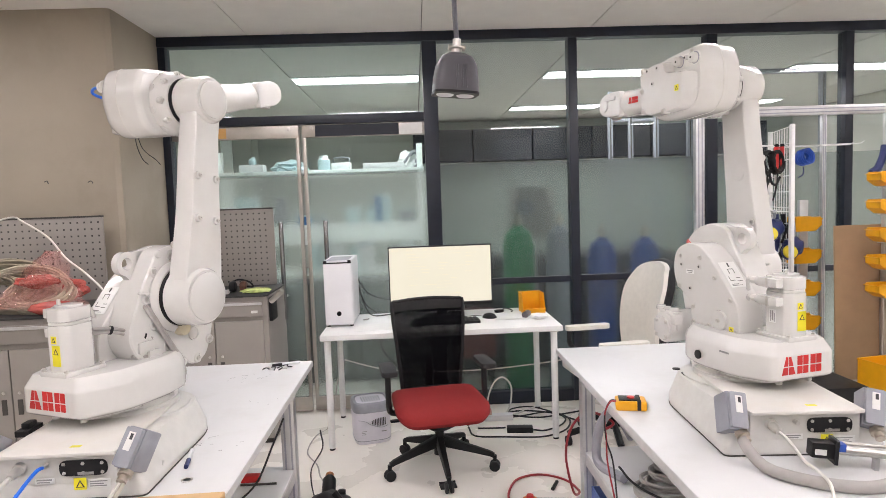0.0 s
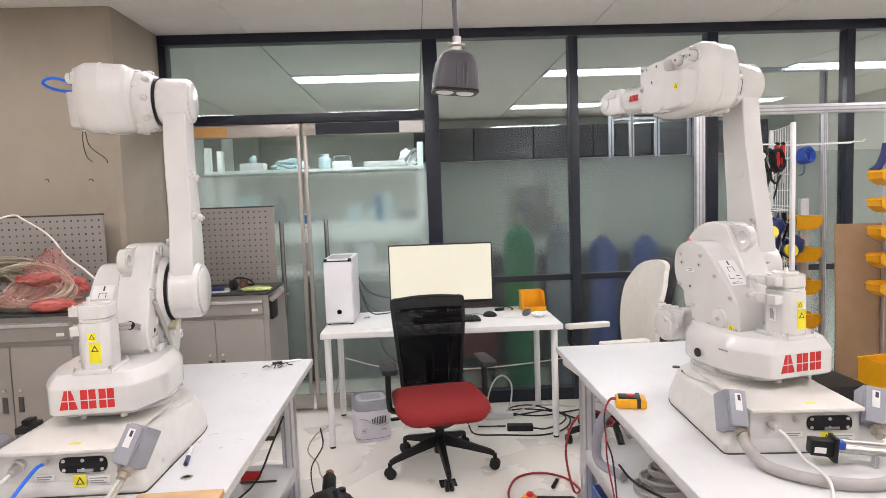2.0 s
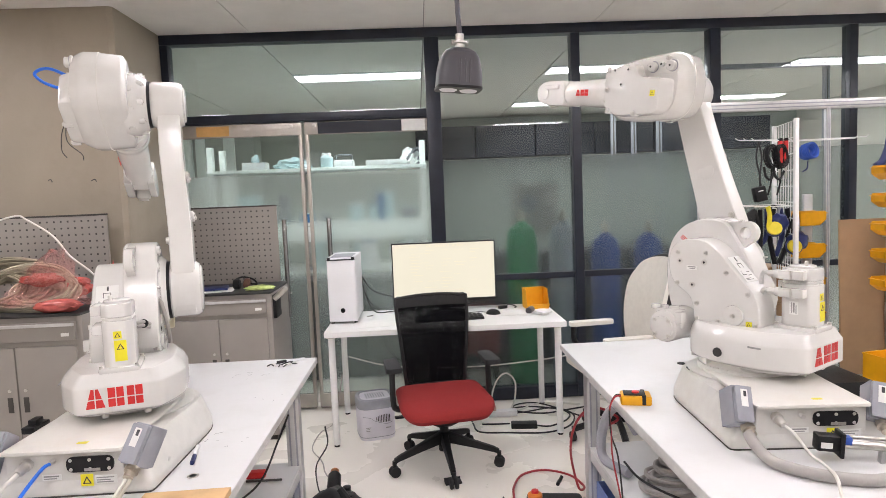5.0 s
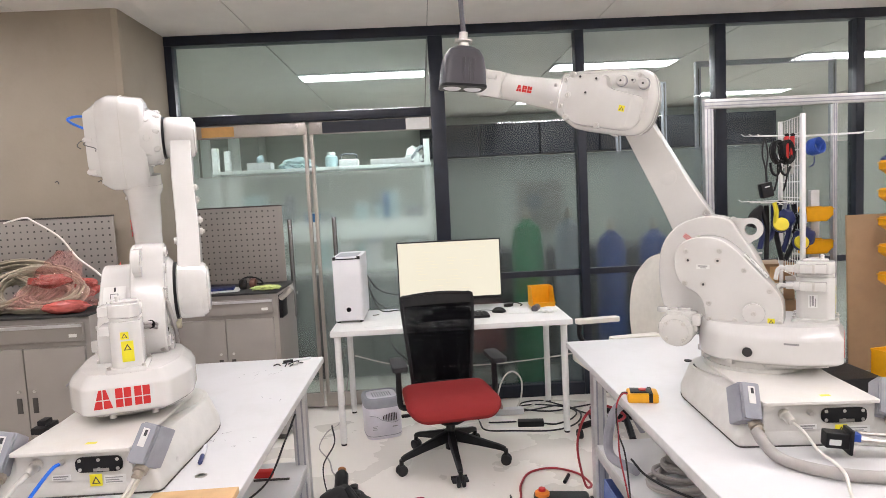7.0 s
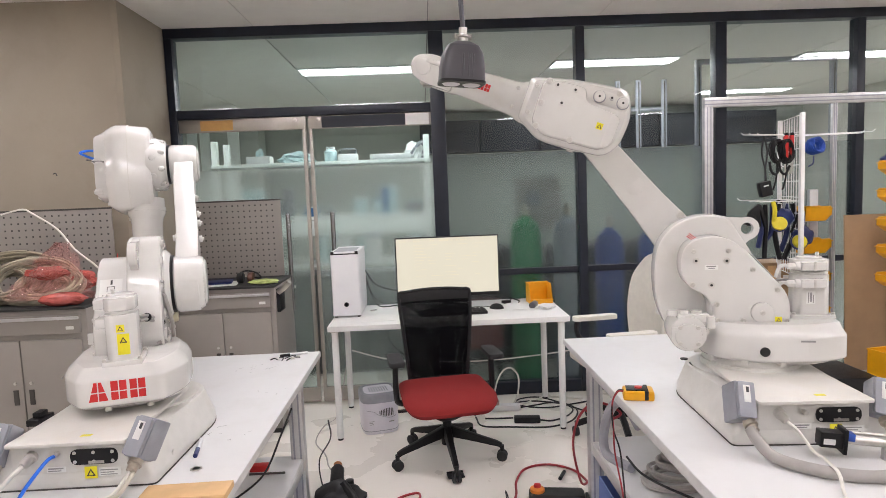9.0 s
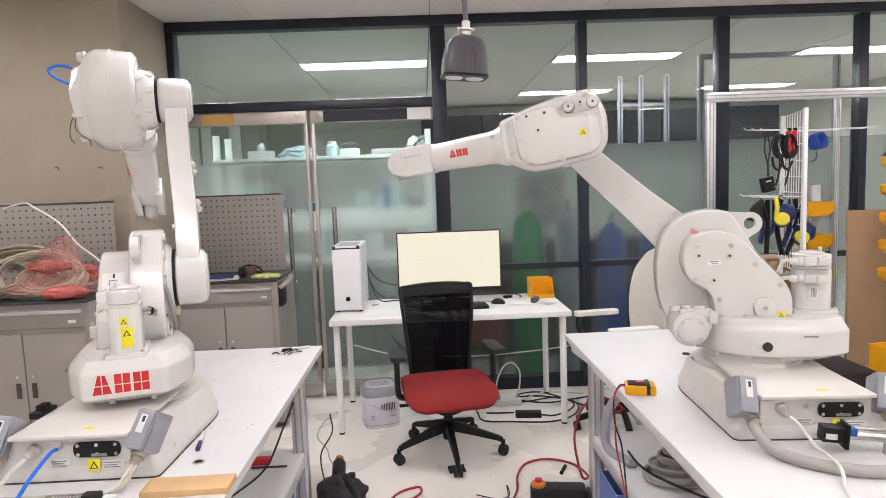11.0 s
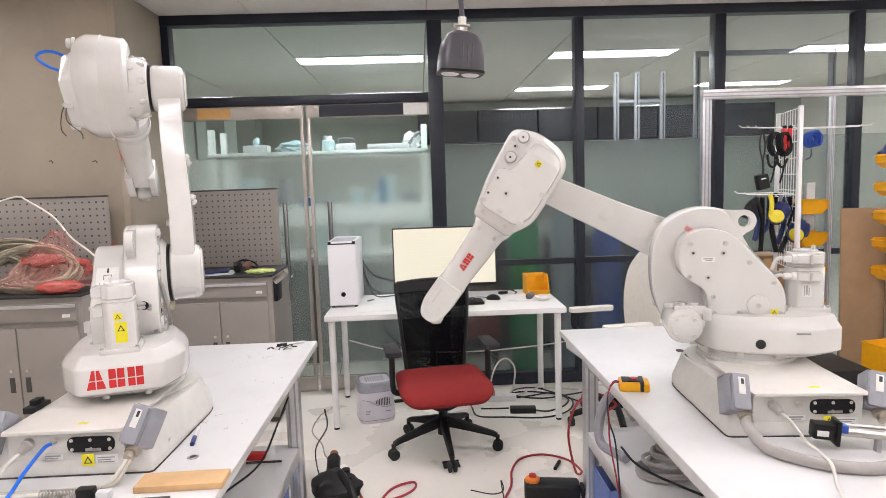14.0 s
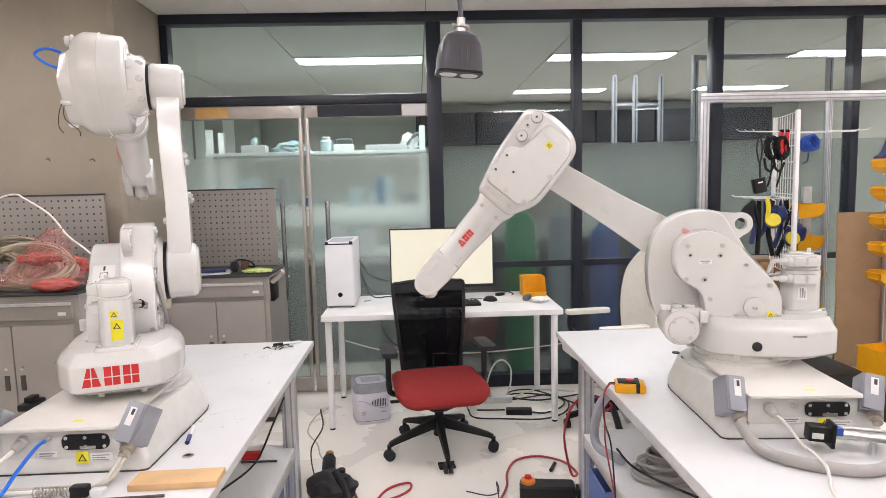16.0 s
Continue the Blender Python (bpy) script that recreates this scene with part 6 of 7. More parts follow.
    for k in range(26):
        x, y, a = rng.choice(((-0.83, 2.86), (-0.73, 2.12), (-0.68, 2.05), (-0.65, 2.5), (-0.78, 2.9))) , 0, rng.uniform(0, 3.1)
        cx, cy = x[0] + rng.uniform(-0.07, 0.07), x[1] + rng.uniform(-0.05, 0.05)
        l = rng.uniform(0.008, 0.03)
        bm = merge(bm, moved(box(-l / 2, -0.0007, 0, l / 2, 0.0007, 0.0003), pose(cx, cy, 0, 0, 0, math.degrees(a))))
    part("scribble", bm, M["grey_ink"], marks, smooth=False)
    ring = part("steel_washer", lathe([(0.010, 0.0), (0.017, 0.0), (0.017, 0.002), (0.010, 0.002), (0.010, 0.0)], n=20), M["steel"])
    ring.matrix_basis = pose(-0.70, 1.80, z)
    tagged(ring, "thin steel washer on the bench", "washer")
    # lower shelves
    sh = 0.363
    c1 = thing("cable_heap", "heap of grey cables on the lower shelf", "cable heap")
    for k in range(4):
        coil("cable_coil", (0.95 + 0.03 * k, 2.30 + 0.04 * k, sh + 0.012 + 0.012 * k), 0.13 - 0.012 * k, 0.008, 3, M["cable_grey"], "", c1, 0.7, k + 20)
    part("ribbed_hose", tube([(0.80, 2.30, 0.60), (0.775, 2.42, 0.66), (0.76, 2.55, 0.58), (0.745, 2.60, 0.45), (0.75, 2.56, 0.38), (0.80, 2.4, 0.39)], 0.020, 10), material("mauve_hose", (0.33, 0.33, 0.37), 0.45), c1)
    part("lead", tube([(0.78, 2.36, 0.66), (0.86, 2.40, 0.56), (0.95, 2.36, 0.46), (1.05, 2.2, 0.385), (1.2, 2.1, 0.38)], 0.008, 6), M["cable_grey"], c1)
    part("lead_tag", moved(box(-0.03, -0.008, -0.012, 0.03, 0.008, 0.012, 0.003), pose(0.79, 2.36, 0.645, 0, 25, 40)), M["white_plastic"], c1)
    part("lead", tube([(0.98, 2.1, 0.38), (0.86, 2.22, 0.40), (0.80, 2.30, 0.42), (0.78, 2.40, 0.44)], 0.005, 6), M["cable_black"], c1)
    cb = thing("crate", "blue plastic crate standing under the bench", "crate", pose(0.86, 2.62, 0))
    for a in ((-0.10, -0.12, 0, 0.10, 0.12, 0.006), (-0.10, -0.12, 0.006, -0.094, 0.12, 0.2), (0.094, -0.12, 0.006, 0.10, 0.12, 0.2), (-0.094, 0.114, 0.006, 0.094, 0.12, 0.2), (-0.094, -0.12, 0.006, 0.094, -0.114, 0.2)):
        part("crate_wall", box(*a), M["crate"], cb)
    bb = thing("control_box", "white steel box under the bench", "steel box", pose(1.08, 2.15, 0.02))
    part("box_body", box(-0.22, -0.35, 0, 0.22, 0.35, 0.27, 0.006), M["white_plastic"], bb)
    part("box_lid", box(-0.225, -0.355, 0.27, 0.225, 0.355, 0.285, 0.004), M["white_plastic"], bb)
    for sx in (-0.2, 0.2):
        for sy in (-0.3, 0.3):
            part("box_foot", cyl((sx, sy), 0.02, -0.02, 0.0, "z", 12), M["rubber"], bb)
    st = thing("screwdriver", "screwdriver and red pliers on the lower shelf", "hand tool", pose(-0.76, 2.62, sh))
    part("red_grip", box(-0.03, -0.02, 0, 0.05, 0.02, 0.03, 0.008), M["red"], st)
    part("shaft", cyl((-0.05, 0.008), 0.005, -0.02, 0.13, "x", 8), M["cab_dark"], st)
    l2 = part("shelf_lead", tube([(-0.62, 2.72, 0.60), (-0.66, 2.66, 0.50), (-0.70, 2.5, 0.40), (-0.78, 2.35, 0.37), (-0.85, 2.2, 0.37)], 0.0045, 6), M["cable_black"])
    tagged(l2, "black lead hanging onto the lower shelf", "cable")
    cr = thing("crate", "blue plastic crate standing under the bench", "crate", pose(-0.70, 2.40, 0))
    for a in ((-0.10, -0.14, 0, 0.10, 0.14, 0.006), (-0.10, -0.14, 0.006, -0.094, 0.14, 0.29), (0.094, -0.14, 0.006, 0.10, 0.14, 0.29), (-0.094, 0.134, 0.006, 0.094, 0.14, 0.29), (-0.094, -0.14, 0.006, 0.094, -0.134, 0.29)):
        part("crate_wall", box(*a), M["crate"], cr)


# ---- corner with the white chair, rack and bins ----
def white_chair():
    root = thing("swivel_chair", "cream shell swivel chair with black trim, pushed behind the bench", "office chair", pose(1.185, 3.75, 0.0, 0, 0, 97))
    # faces +y of its own; the back is at -y
    def shell(u, v, o):
        w = 0.205 + 0.035 * math.sin(v * 2.6) - 0.05 * max(0, v - 0.8) * 5 * u * u
        return (u * w, -0.20 - 0.09 * v - 0.05 * (1 - u * u) + o + 0.05 * math.sin(v * 3), 0.47 + 0.64 * v - 0.05 * u * u * max(0, v - 0.7) / 0.3)
    rings = []
    for j in range(13):
        v = j / 12
        rings.append([shell(-1 + i / 5, v, 0.0) for i in range(11)] + [shell(1 - i / 5, v, 0.028) for i in range(11)])
    part("back_shell", loft(rings), M["white_shell"], root, "tall cream back shell")
    edge = [shell(-1, j / 12, 0.0) for j in range(13)] + [shell(-1 + i / 5, 1.0, 0.0) for i in range(1, 10)] + [shell(1, 1 - j / 12, 0.0) for j in range(13)]
    part("back_trim", tube([(x, y - 0.024, z - 0.008) for x, y, z in edge], 0.024, 8, 2), M["black"], root, "black trim round the back")
    part("seat", loft([[(x, y, z) for x, y in rounded([(-0.24, -0.2), (0.24, -0.2), (0.24, 0.26), (-0.24, 0.26)], 0.08, 4)] for z in (0.44, 0.47, 0.49)], r=0.01), M["white_shell"], root, "cream seat")
    part("seat_base", box(-0.16, -0.14, 0.40, 0.16, 0.16, 0.44, 0.01), M["black"], root)
    for s in (-1, 1):
        a = part("armrest", prism(rounded([(s * 0.27 - 0.035, -0.10), (s * 0.27 + 0.035, -0.10), (s * 0.27 + 0.035, 0.2), (s * 0.27 - 0.035, 0.2)], 0.03, 4), 0.655, 0.685, r=0.006), M["white_shell"], root, "cream armrest")
        part("armrest_post", tube([(s * 0.2, 0.02, 0.43), (s * 0.28, 0.03, 0.45), (s * 0.28, 0.16, 0.55), (s * 0.28, 0.17, 0.655)], 0.016, 8), M["black"], a)
    part("column", lathe([(0.0, 0.08), (0.03, 0.08), (0.03, 0.2), (0.02, 0.2), (0.02, 0.41), (0.0, 0.41)], n=16), M["black"], root)
    for k in range(5):
        a = radians(20 + 72 * k)
        arm = part("foot_arm", tube([(0.02 * math.cos(a), 0.02 * math.sin(a), 0.11), (0.16 * math.cos(a), 0.16 * math.sin(a), 0.10), (0.3 * math.cos(a), 0.3 * math.sin(a), 0.075)], 0.02, 8), M["black"], root)
        part("caster_wheel", cyl((0.3 * math.cos(a), 0.03), 0.03, 0.3 * math.sin(a) - 0.015, 0.3 * math.sin(a) + 0.015, "y", 16, 0.004), M["rubber"], arm)


def profile_frame():
    root = thing("profile_frame", "bare aluminium profile frame standing before the glass", "aluminium frame")

    def bar(x0, y0, z0, x1, y1, z1, long):
        p = part("profile", box(x0, y0, z0, x1, y1, z1, 0.003), M["alu"], root)
        for k in (0.3, 0.7):
            if long == "z":
                x = x0 + (x1 - x0) * k
                part("slot", box(x - 0.004, y0 - 0.0008, z0, x + 0.004, y0 - 0.0002, z1), M["box_grey"], p, smooth=False)
            else:
                z = z0 + (z1 - z0) * k
                part("slot", box(x0, y0 - 0.0008, z - 0.004, x1, y0 - 0.0002, z + 0.004), M["box_grey"], p, smooth=False)
    bar(1.925, 4.2, 2.030, 4.6, 4.245, 2.090, "x")
    bar(1.925, 4.2, 0.0, 1.985, 4.245, 2.030, "z")
    bar(2.81, 4.2, 0.0, 2.84, 4.23, 2.030, "z")
    bar(4.50, 4.2, 0.0, 4.56, 4.245, 2.030, "z")
    part("cover_strip", box(1.925, 4.198, 2.089, 4.6, 4.247, 2.093), M["wire_white"], root)
    return root


def tool_rack():
    root = thing("grid_rack", "white wire grid rack with hooks", "wire rack")
    a, b = Vector((2.35, 3.80, 0)), Vector((2.49, 4.28, 0))
    part("front_post", box(2.338, 3.788, 0.0, 2.362, 3.812, 1.93, 0.003), M["wire_white"], root)
    part("rear_post", box(2.478, 4.268, 0.0, 2.502, 4.292, 1.93, 0.003), M["wire_white"], root)
    n = 9
    for k in range(1, n):
        p = a.lerp(b, k / n)
        part("grid_wire", cyl((p.x, p.y), 0.003, 0.9, 1.92, "z", 6), M["wire_white"], root)
    for z in [0.9 + 0.102 * k for k in range(11)]:
        part("cross_wire", tube([(a.x, a.y, z), (b.x, b.y, z)], 0.0028, 6, smooth=False), M["wire_white"], root)
    for y, z in ((3.88, 1.80), (3.98, 1.81), (4.08, 1.82), (3.88, 1.385), (4.0, 1.385), (4.12, 1.39)):
        part("hook", tube([(2.38 + (y - 3.8) * 0.29, y, z), (2.12, y - 0.02, z + 0.005), (2.10, y - 0.02, z + 0.02)], 0.003, 6, smooth=False), M["wire_white"], root)
    for y in (3.9, 4.0):
        part("hook", tube([(2.38, y, 1.80), (2.85, y - 0.02, 1.805), (2.87, y - 0.02, 1.82)], 0.003, 6, smooth=False), M["wire_white"], root)
    # what hangs on it
    ad = thing("power_adapter", "black power adapter hanging by its lead", "adapter")
    part("adapter_lead", tube([(2.145, 3.86, 1.80), (2.13, 3.86, 1.70), (2.15, 3.86, 1.60), (2.155, 3.86, 1.515)], 0.005, 6), M["cable_black"], ad)
    part("adapter_lead", tube([(2.145, 3.86, 1.80), (2.165, 3.86, 1.70), (2.155, 3.86, 1.60), (2.16, 3.86, 1.515)], 0.005, 6), M["cable_black"], ad)
    part("adapter_body", moved(box(-0.036, -0.024, -0.052, 0.036, 0.024, 0.042, 0.008), pose(2.15, 3.86, 1.475, 0, -12, 0)), M["black"], ad)
    part("rating_bars", moved(box(-0.016, -0.0251, 0.012, 0.016, -0.0243, 0.019), pose(2.15, 3.86, 1.475, 0, -12, 0)), M["white_label"], ad, smooth=False)
    for k, x in enumerate((2.215, 2.275)):
        hp = thing("safety_glasses", "black strapped goggles hanging from a hook", "goggles", None, "gear on the rack")
        coil("strap", (x, 3.87, 1.70), 0.046, 0.0040, 11, M["black"], "", hp, 1.45, 30 + k, (85, 0, 20))
        part("strap_end", tube([(x - 0.03, 3.87, 1.64), (x - 0.02, 3.865, 1.58), (x + 0.01, 3.865, 1.56), (x + 0.04, 3.87, 1.61)], 0.008, 6), M["black"], hp)
        part("strap_tail", tube([(x + 0.02, 3.87, 1.64), (x + 0.015, 3.87, 1.54), (x - 0.005, 3.87, 1.46)], 0.006, 6), M["black"], hp)
    for k, x in enumerate((2.292, 2.328)):
        pl = thing("pliers", "pliers with red grips hanging on the rack", "pliers", None, "gear on the rack")
        part("red_grip", box(x - 0.013, 3.86, 1.66, x + 0.011, 3.885, 1.80, 0.007), M["red"], pl)
        part("jaw", box(x - 0.008, 3.866, 1.56, x + 0.006, 3.880, 1.66, 0.004), M["steel"], pl)
        part("loop", cyl((x, 1.805), 0.012, 3.862, 3.882, "y", 12, 0.002), M["black"], pl)
    bc = thing("blue_cord", "blue cord wound up and hung on a hook", "cord")
    coil("cord_coil", (2.475, 3.90, 1.725), 0.048, 0.0036, 15, M["blue"], "", bc, 0.95, 44, (80, 10, 20))
    coil("cord_coil", (2.48, 3.92, 1.725), 0.036, 0.0036, 12, M["blue"], "", bc, 1.1, 46, (100, -10, -15))
    part("cord_end", tube([(2.48, 3.89, 1.665), (2.47, 3.88, 1.62), (2.44, 3.88, 1.60)], 0.004, 6), M["navy"], bc)
    rng = random.Random(12)
    for k, (x, z, kk) in enumerate(((2.25, 1.245, 0), (2.375, 1.125, 1))):
        rs = thing("respirator", "navy half-mask respirator with a yellow filter, hung by its straps", "respirator", None, "gear on the rack")
        bm = bmesh.new()
        bmesh.ops.create_icosphere(bm, subdivisions=3, radius=1)
        for v in bm.verts:
            d = 1 + 0.25 * noise.noise(v.co * 2 + Vector((k * 3, 0, 0)))
            v.co = Vector((x + 0.045 + v.co.x * 0.07 * d, 3.90 + v.co.y * 0.05 * d, z + 0.035 + v.co.z * 0.06 * d))
        part("mask", bm, M["navy"], rs)
        part("filter_disc", moved(lathe([(0.0, 0), (0.043, 0), (0.045, 0.01), (0.042, 0.026), (0.0, 0.028)], n=24), pose(x, 3.865, z, 70, 0, -25 + 20 * k)), material("filter_yellow", (0.72, 0.60, 0.03), 0.5) if k == 0 else bpy.data.materials["filter_yellow"], rs, "round yellow filter")
        part("filter_rim", moved(lathe([(0.046, -0.006), (0.05, -0.006), (0.05, 0.014), (0.046, 0.014), (0.046, -0.006)], n=24), pose(x, 3.865, z, 70, 0, -25 + 20 * k)), M["navy"], rs)
        for s in (-0.03, 0.035):
            part("strap", tube([(x + s, 3.90, z + 0.06), (x + s * 0.8 + 0.02, 3.89, z + 0.14), (x + 0.03, 3.89, 1.385)], 0.008, 6), M["box_grey"] if s > 0 else M["black"], rs)
    ys = part("yellow_strap", tube([(2.21, 3.87, 1.39), (2.22, 3.865, 1.33), (2.215, 3.87, 1.25)], 0.014, 6), bpy.data.materials["filter_yellow"])
    tagged(ys, "yellow strap hanging on the rack", "strap")
    gl = thing("work_gloves", "black work gloves clipped on a hook", "gloves")
    for k in range(7):
        a = rng.uniform(-0.9, 0.9)
        part("finger", tube([(2.14, 3.9, 1.37), (2.13 + 0.07 * math.sin(a), 3.89, 1.32), (2.14 + 0.12 * math.sin(a), 3.89, 1.28 - 0.05 * math.cos(a))], 0.013, 6), M["black"], gl)
    hg = thing("dark_jacket", "dark cloth and straps hanging under the rack", "work clothes")
    for k in range(6):
        x = 2.16 + 0.045 * k
        part("strap", tube([(x, 3.95, 1.37), (x + rng.uniform(-0.03, 0.03), 3.95, 1.2), (x + rng.uniform(-0.05, 0.03), 3.96, 1.0 + rng.uniform(0, 0.15))], 0.016, 6), M["black"] if k % 2 else M["navy"], hg)


def bins_corner():
    # shelf of brown boxes with yellow bins beside the rack
    sh = thing("box_stack", "stack of brown cardboard boxes behind the rack", "cardboard boxes", pose(2.44, 4.40, 0))
    for k, (w, d, h, z) in enumerate(((0.34, 0.26, 0.36, 0.0), (0.32, 0.25, 0.32, 0.362), (0.30, 0.24, 0.26, 0.684))):
        c = part("carton", box(-w / 2, -d / 2, z, w / 2, d / 2, z + h, 0.004), M["card"], sh, "brown carton")
        part("carton_tape", box(-0.03, -d / 2 - 0.0012, z + 0.02, 0.03, -d / 2 - 0.0004, z + h - 0.02), M["wood"], c, smooth=False)
        part("carton_label", box(0.08, -d / 2 - 0.0012, z + h * 0.4, 0.16, -d / 2 - 0.0004, z + h * 0.65), M["white_label"], c, smooth=False)
    rail = thing("bin_rail", "white steel upright that carries the yellow bins", "bin rail", pose(2.66, 4.16, 0))
    part("upright", box(-0.03, 0.0, 0.0, 0.03, 0.03, 1.45, 0.003), M["alu"], rail)
    for z in (1.245, 1.03, 0.81, 0.58):
        part("ledge", box(-0.16, -0.03, z - 0.012, 0.02, 0.0, z, 0.002), M["alu"], rail)
        yellow_bin(0.11, 0.18, 0.095, pose(2.603, 4.075, z, 0, 0, 90), "yellow plastic storage bin on a rail", "yellow bins on the rails", hopper=True)
    bd = part("leaning_board", box(-0.35, -0.006, 0.0, 0.35, 0.006, 1.30, 0.002), M["card"])
    bd.matrix_basis = pose(2.865, 3.60, 0, -2)
    tagged(bd, "large brown hardboard sheet standing upright", "board")
    r2 = thing("bin_rail", "white steel upright that carries the yellow bins", "bin rail", pose(2.70, 3.45, 0))
    part("upright", box(0.03, 0.03, 0.0, 0.07, 0.06, 1.66, 0.003), M["alu"], r2)
    for z in (1.53, 1.375, 1.215, 1.06, 0.90):
        part("ledge", box(-0.04, 0.0, z - 0.012, 0.12, 0.03, z, 0.002), M["alu"], r2)
        yellow_bin(0.11, 0.20, 0.080, pose(2.665, 3.39, z, 0, 0, -90), "yellow plastic storage bin on a rail", "yellow bins on the rails", hopper=True)
    tr = yellow_bin(0.30, 0.28, 0.15, pose(2.62, 3.22, 0.42, 0, 0, 10), "large yellow bin filled with hand tools", "")
    part("tool_shaft", tube([(-0.08, -0.1, 0.10), (0.02, 0.0, 0.14), (0.08, 0.08, 0.17)], 0.012, 8), M["black"], tr)
    part("tool_handle", tube([(-0.05, 0.02, 0.13), (0.02, -0.03, 0.16)], 0.012, 8), material("brown_wood", (0.2, 0.08, 0.04), 0.5), tr)
    tc = thing("tool_trolley", "dark steel trolley carrying the large yellow bin", "trolley", pose(2.62, 3.22, 0))
    part("deck", box(-0.22, -0.2, 0.39, 0.22, 0.2, 0.42, 0.004), M["cab"], tc)
    for sx in (-0.2, 0.2):
        for sy in (-0.18, 0.18):
            part("leg", box(sx - 0.015, sy - 0.015, 0.0, sx + 0.015, sy + 0.015, 0.39), M["cab_dark"], tc)
    cl = thing("spring_clamp", "navy spring clamp gripping a rail", "clamp", pose(2.77, 3.6, 1.66))
    part("clamp_jaw", tube([(-0.06, 0, -0.05), (-0.02, 0, -0.02), (0.01, 0, 0.05), (0.02, 0, 0.11)], 0.022, 8), M["navy"], cl)
    part("clamp_jaw", tube([(-0.05, 0, -0.06), (0.02, 0, -0.06), (0.06, 0, -0.02)], 0.020, 8), M["navy"], cl)
    part("clamp_rail", box(0.02, -0.01, -1.66, 0.05, 0.02, 0.3, 0.003), M["alu"], cl)
    dk = thing("equipment_case", "dark case standing behind the bench", "case", pose(2.05, 3.3, 0))
    part("case_body", box(-0.3, -0.2, 0.0, 0.3, 0.2, 0.48, 0.012), M["black"], dk)
    part("case_handle", tube([(-0.08, -0.2, 0.4), (-0.07, -0.23, 0.4), (0.07, -0.23, 0.4), (0.08, -0.2, 0.4)], 0.01, 8), M["rubber"], dk)


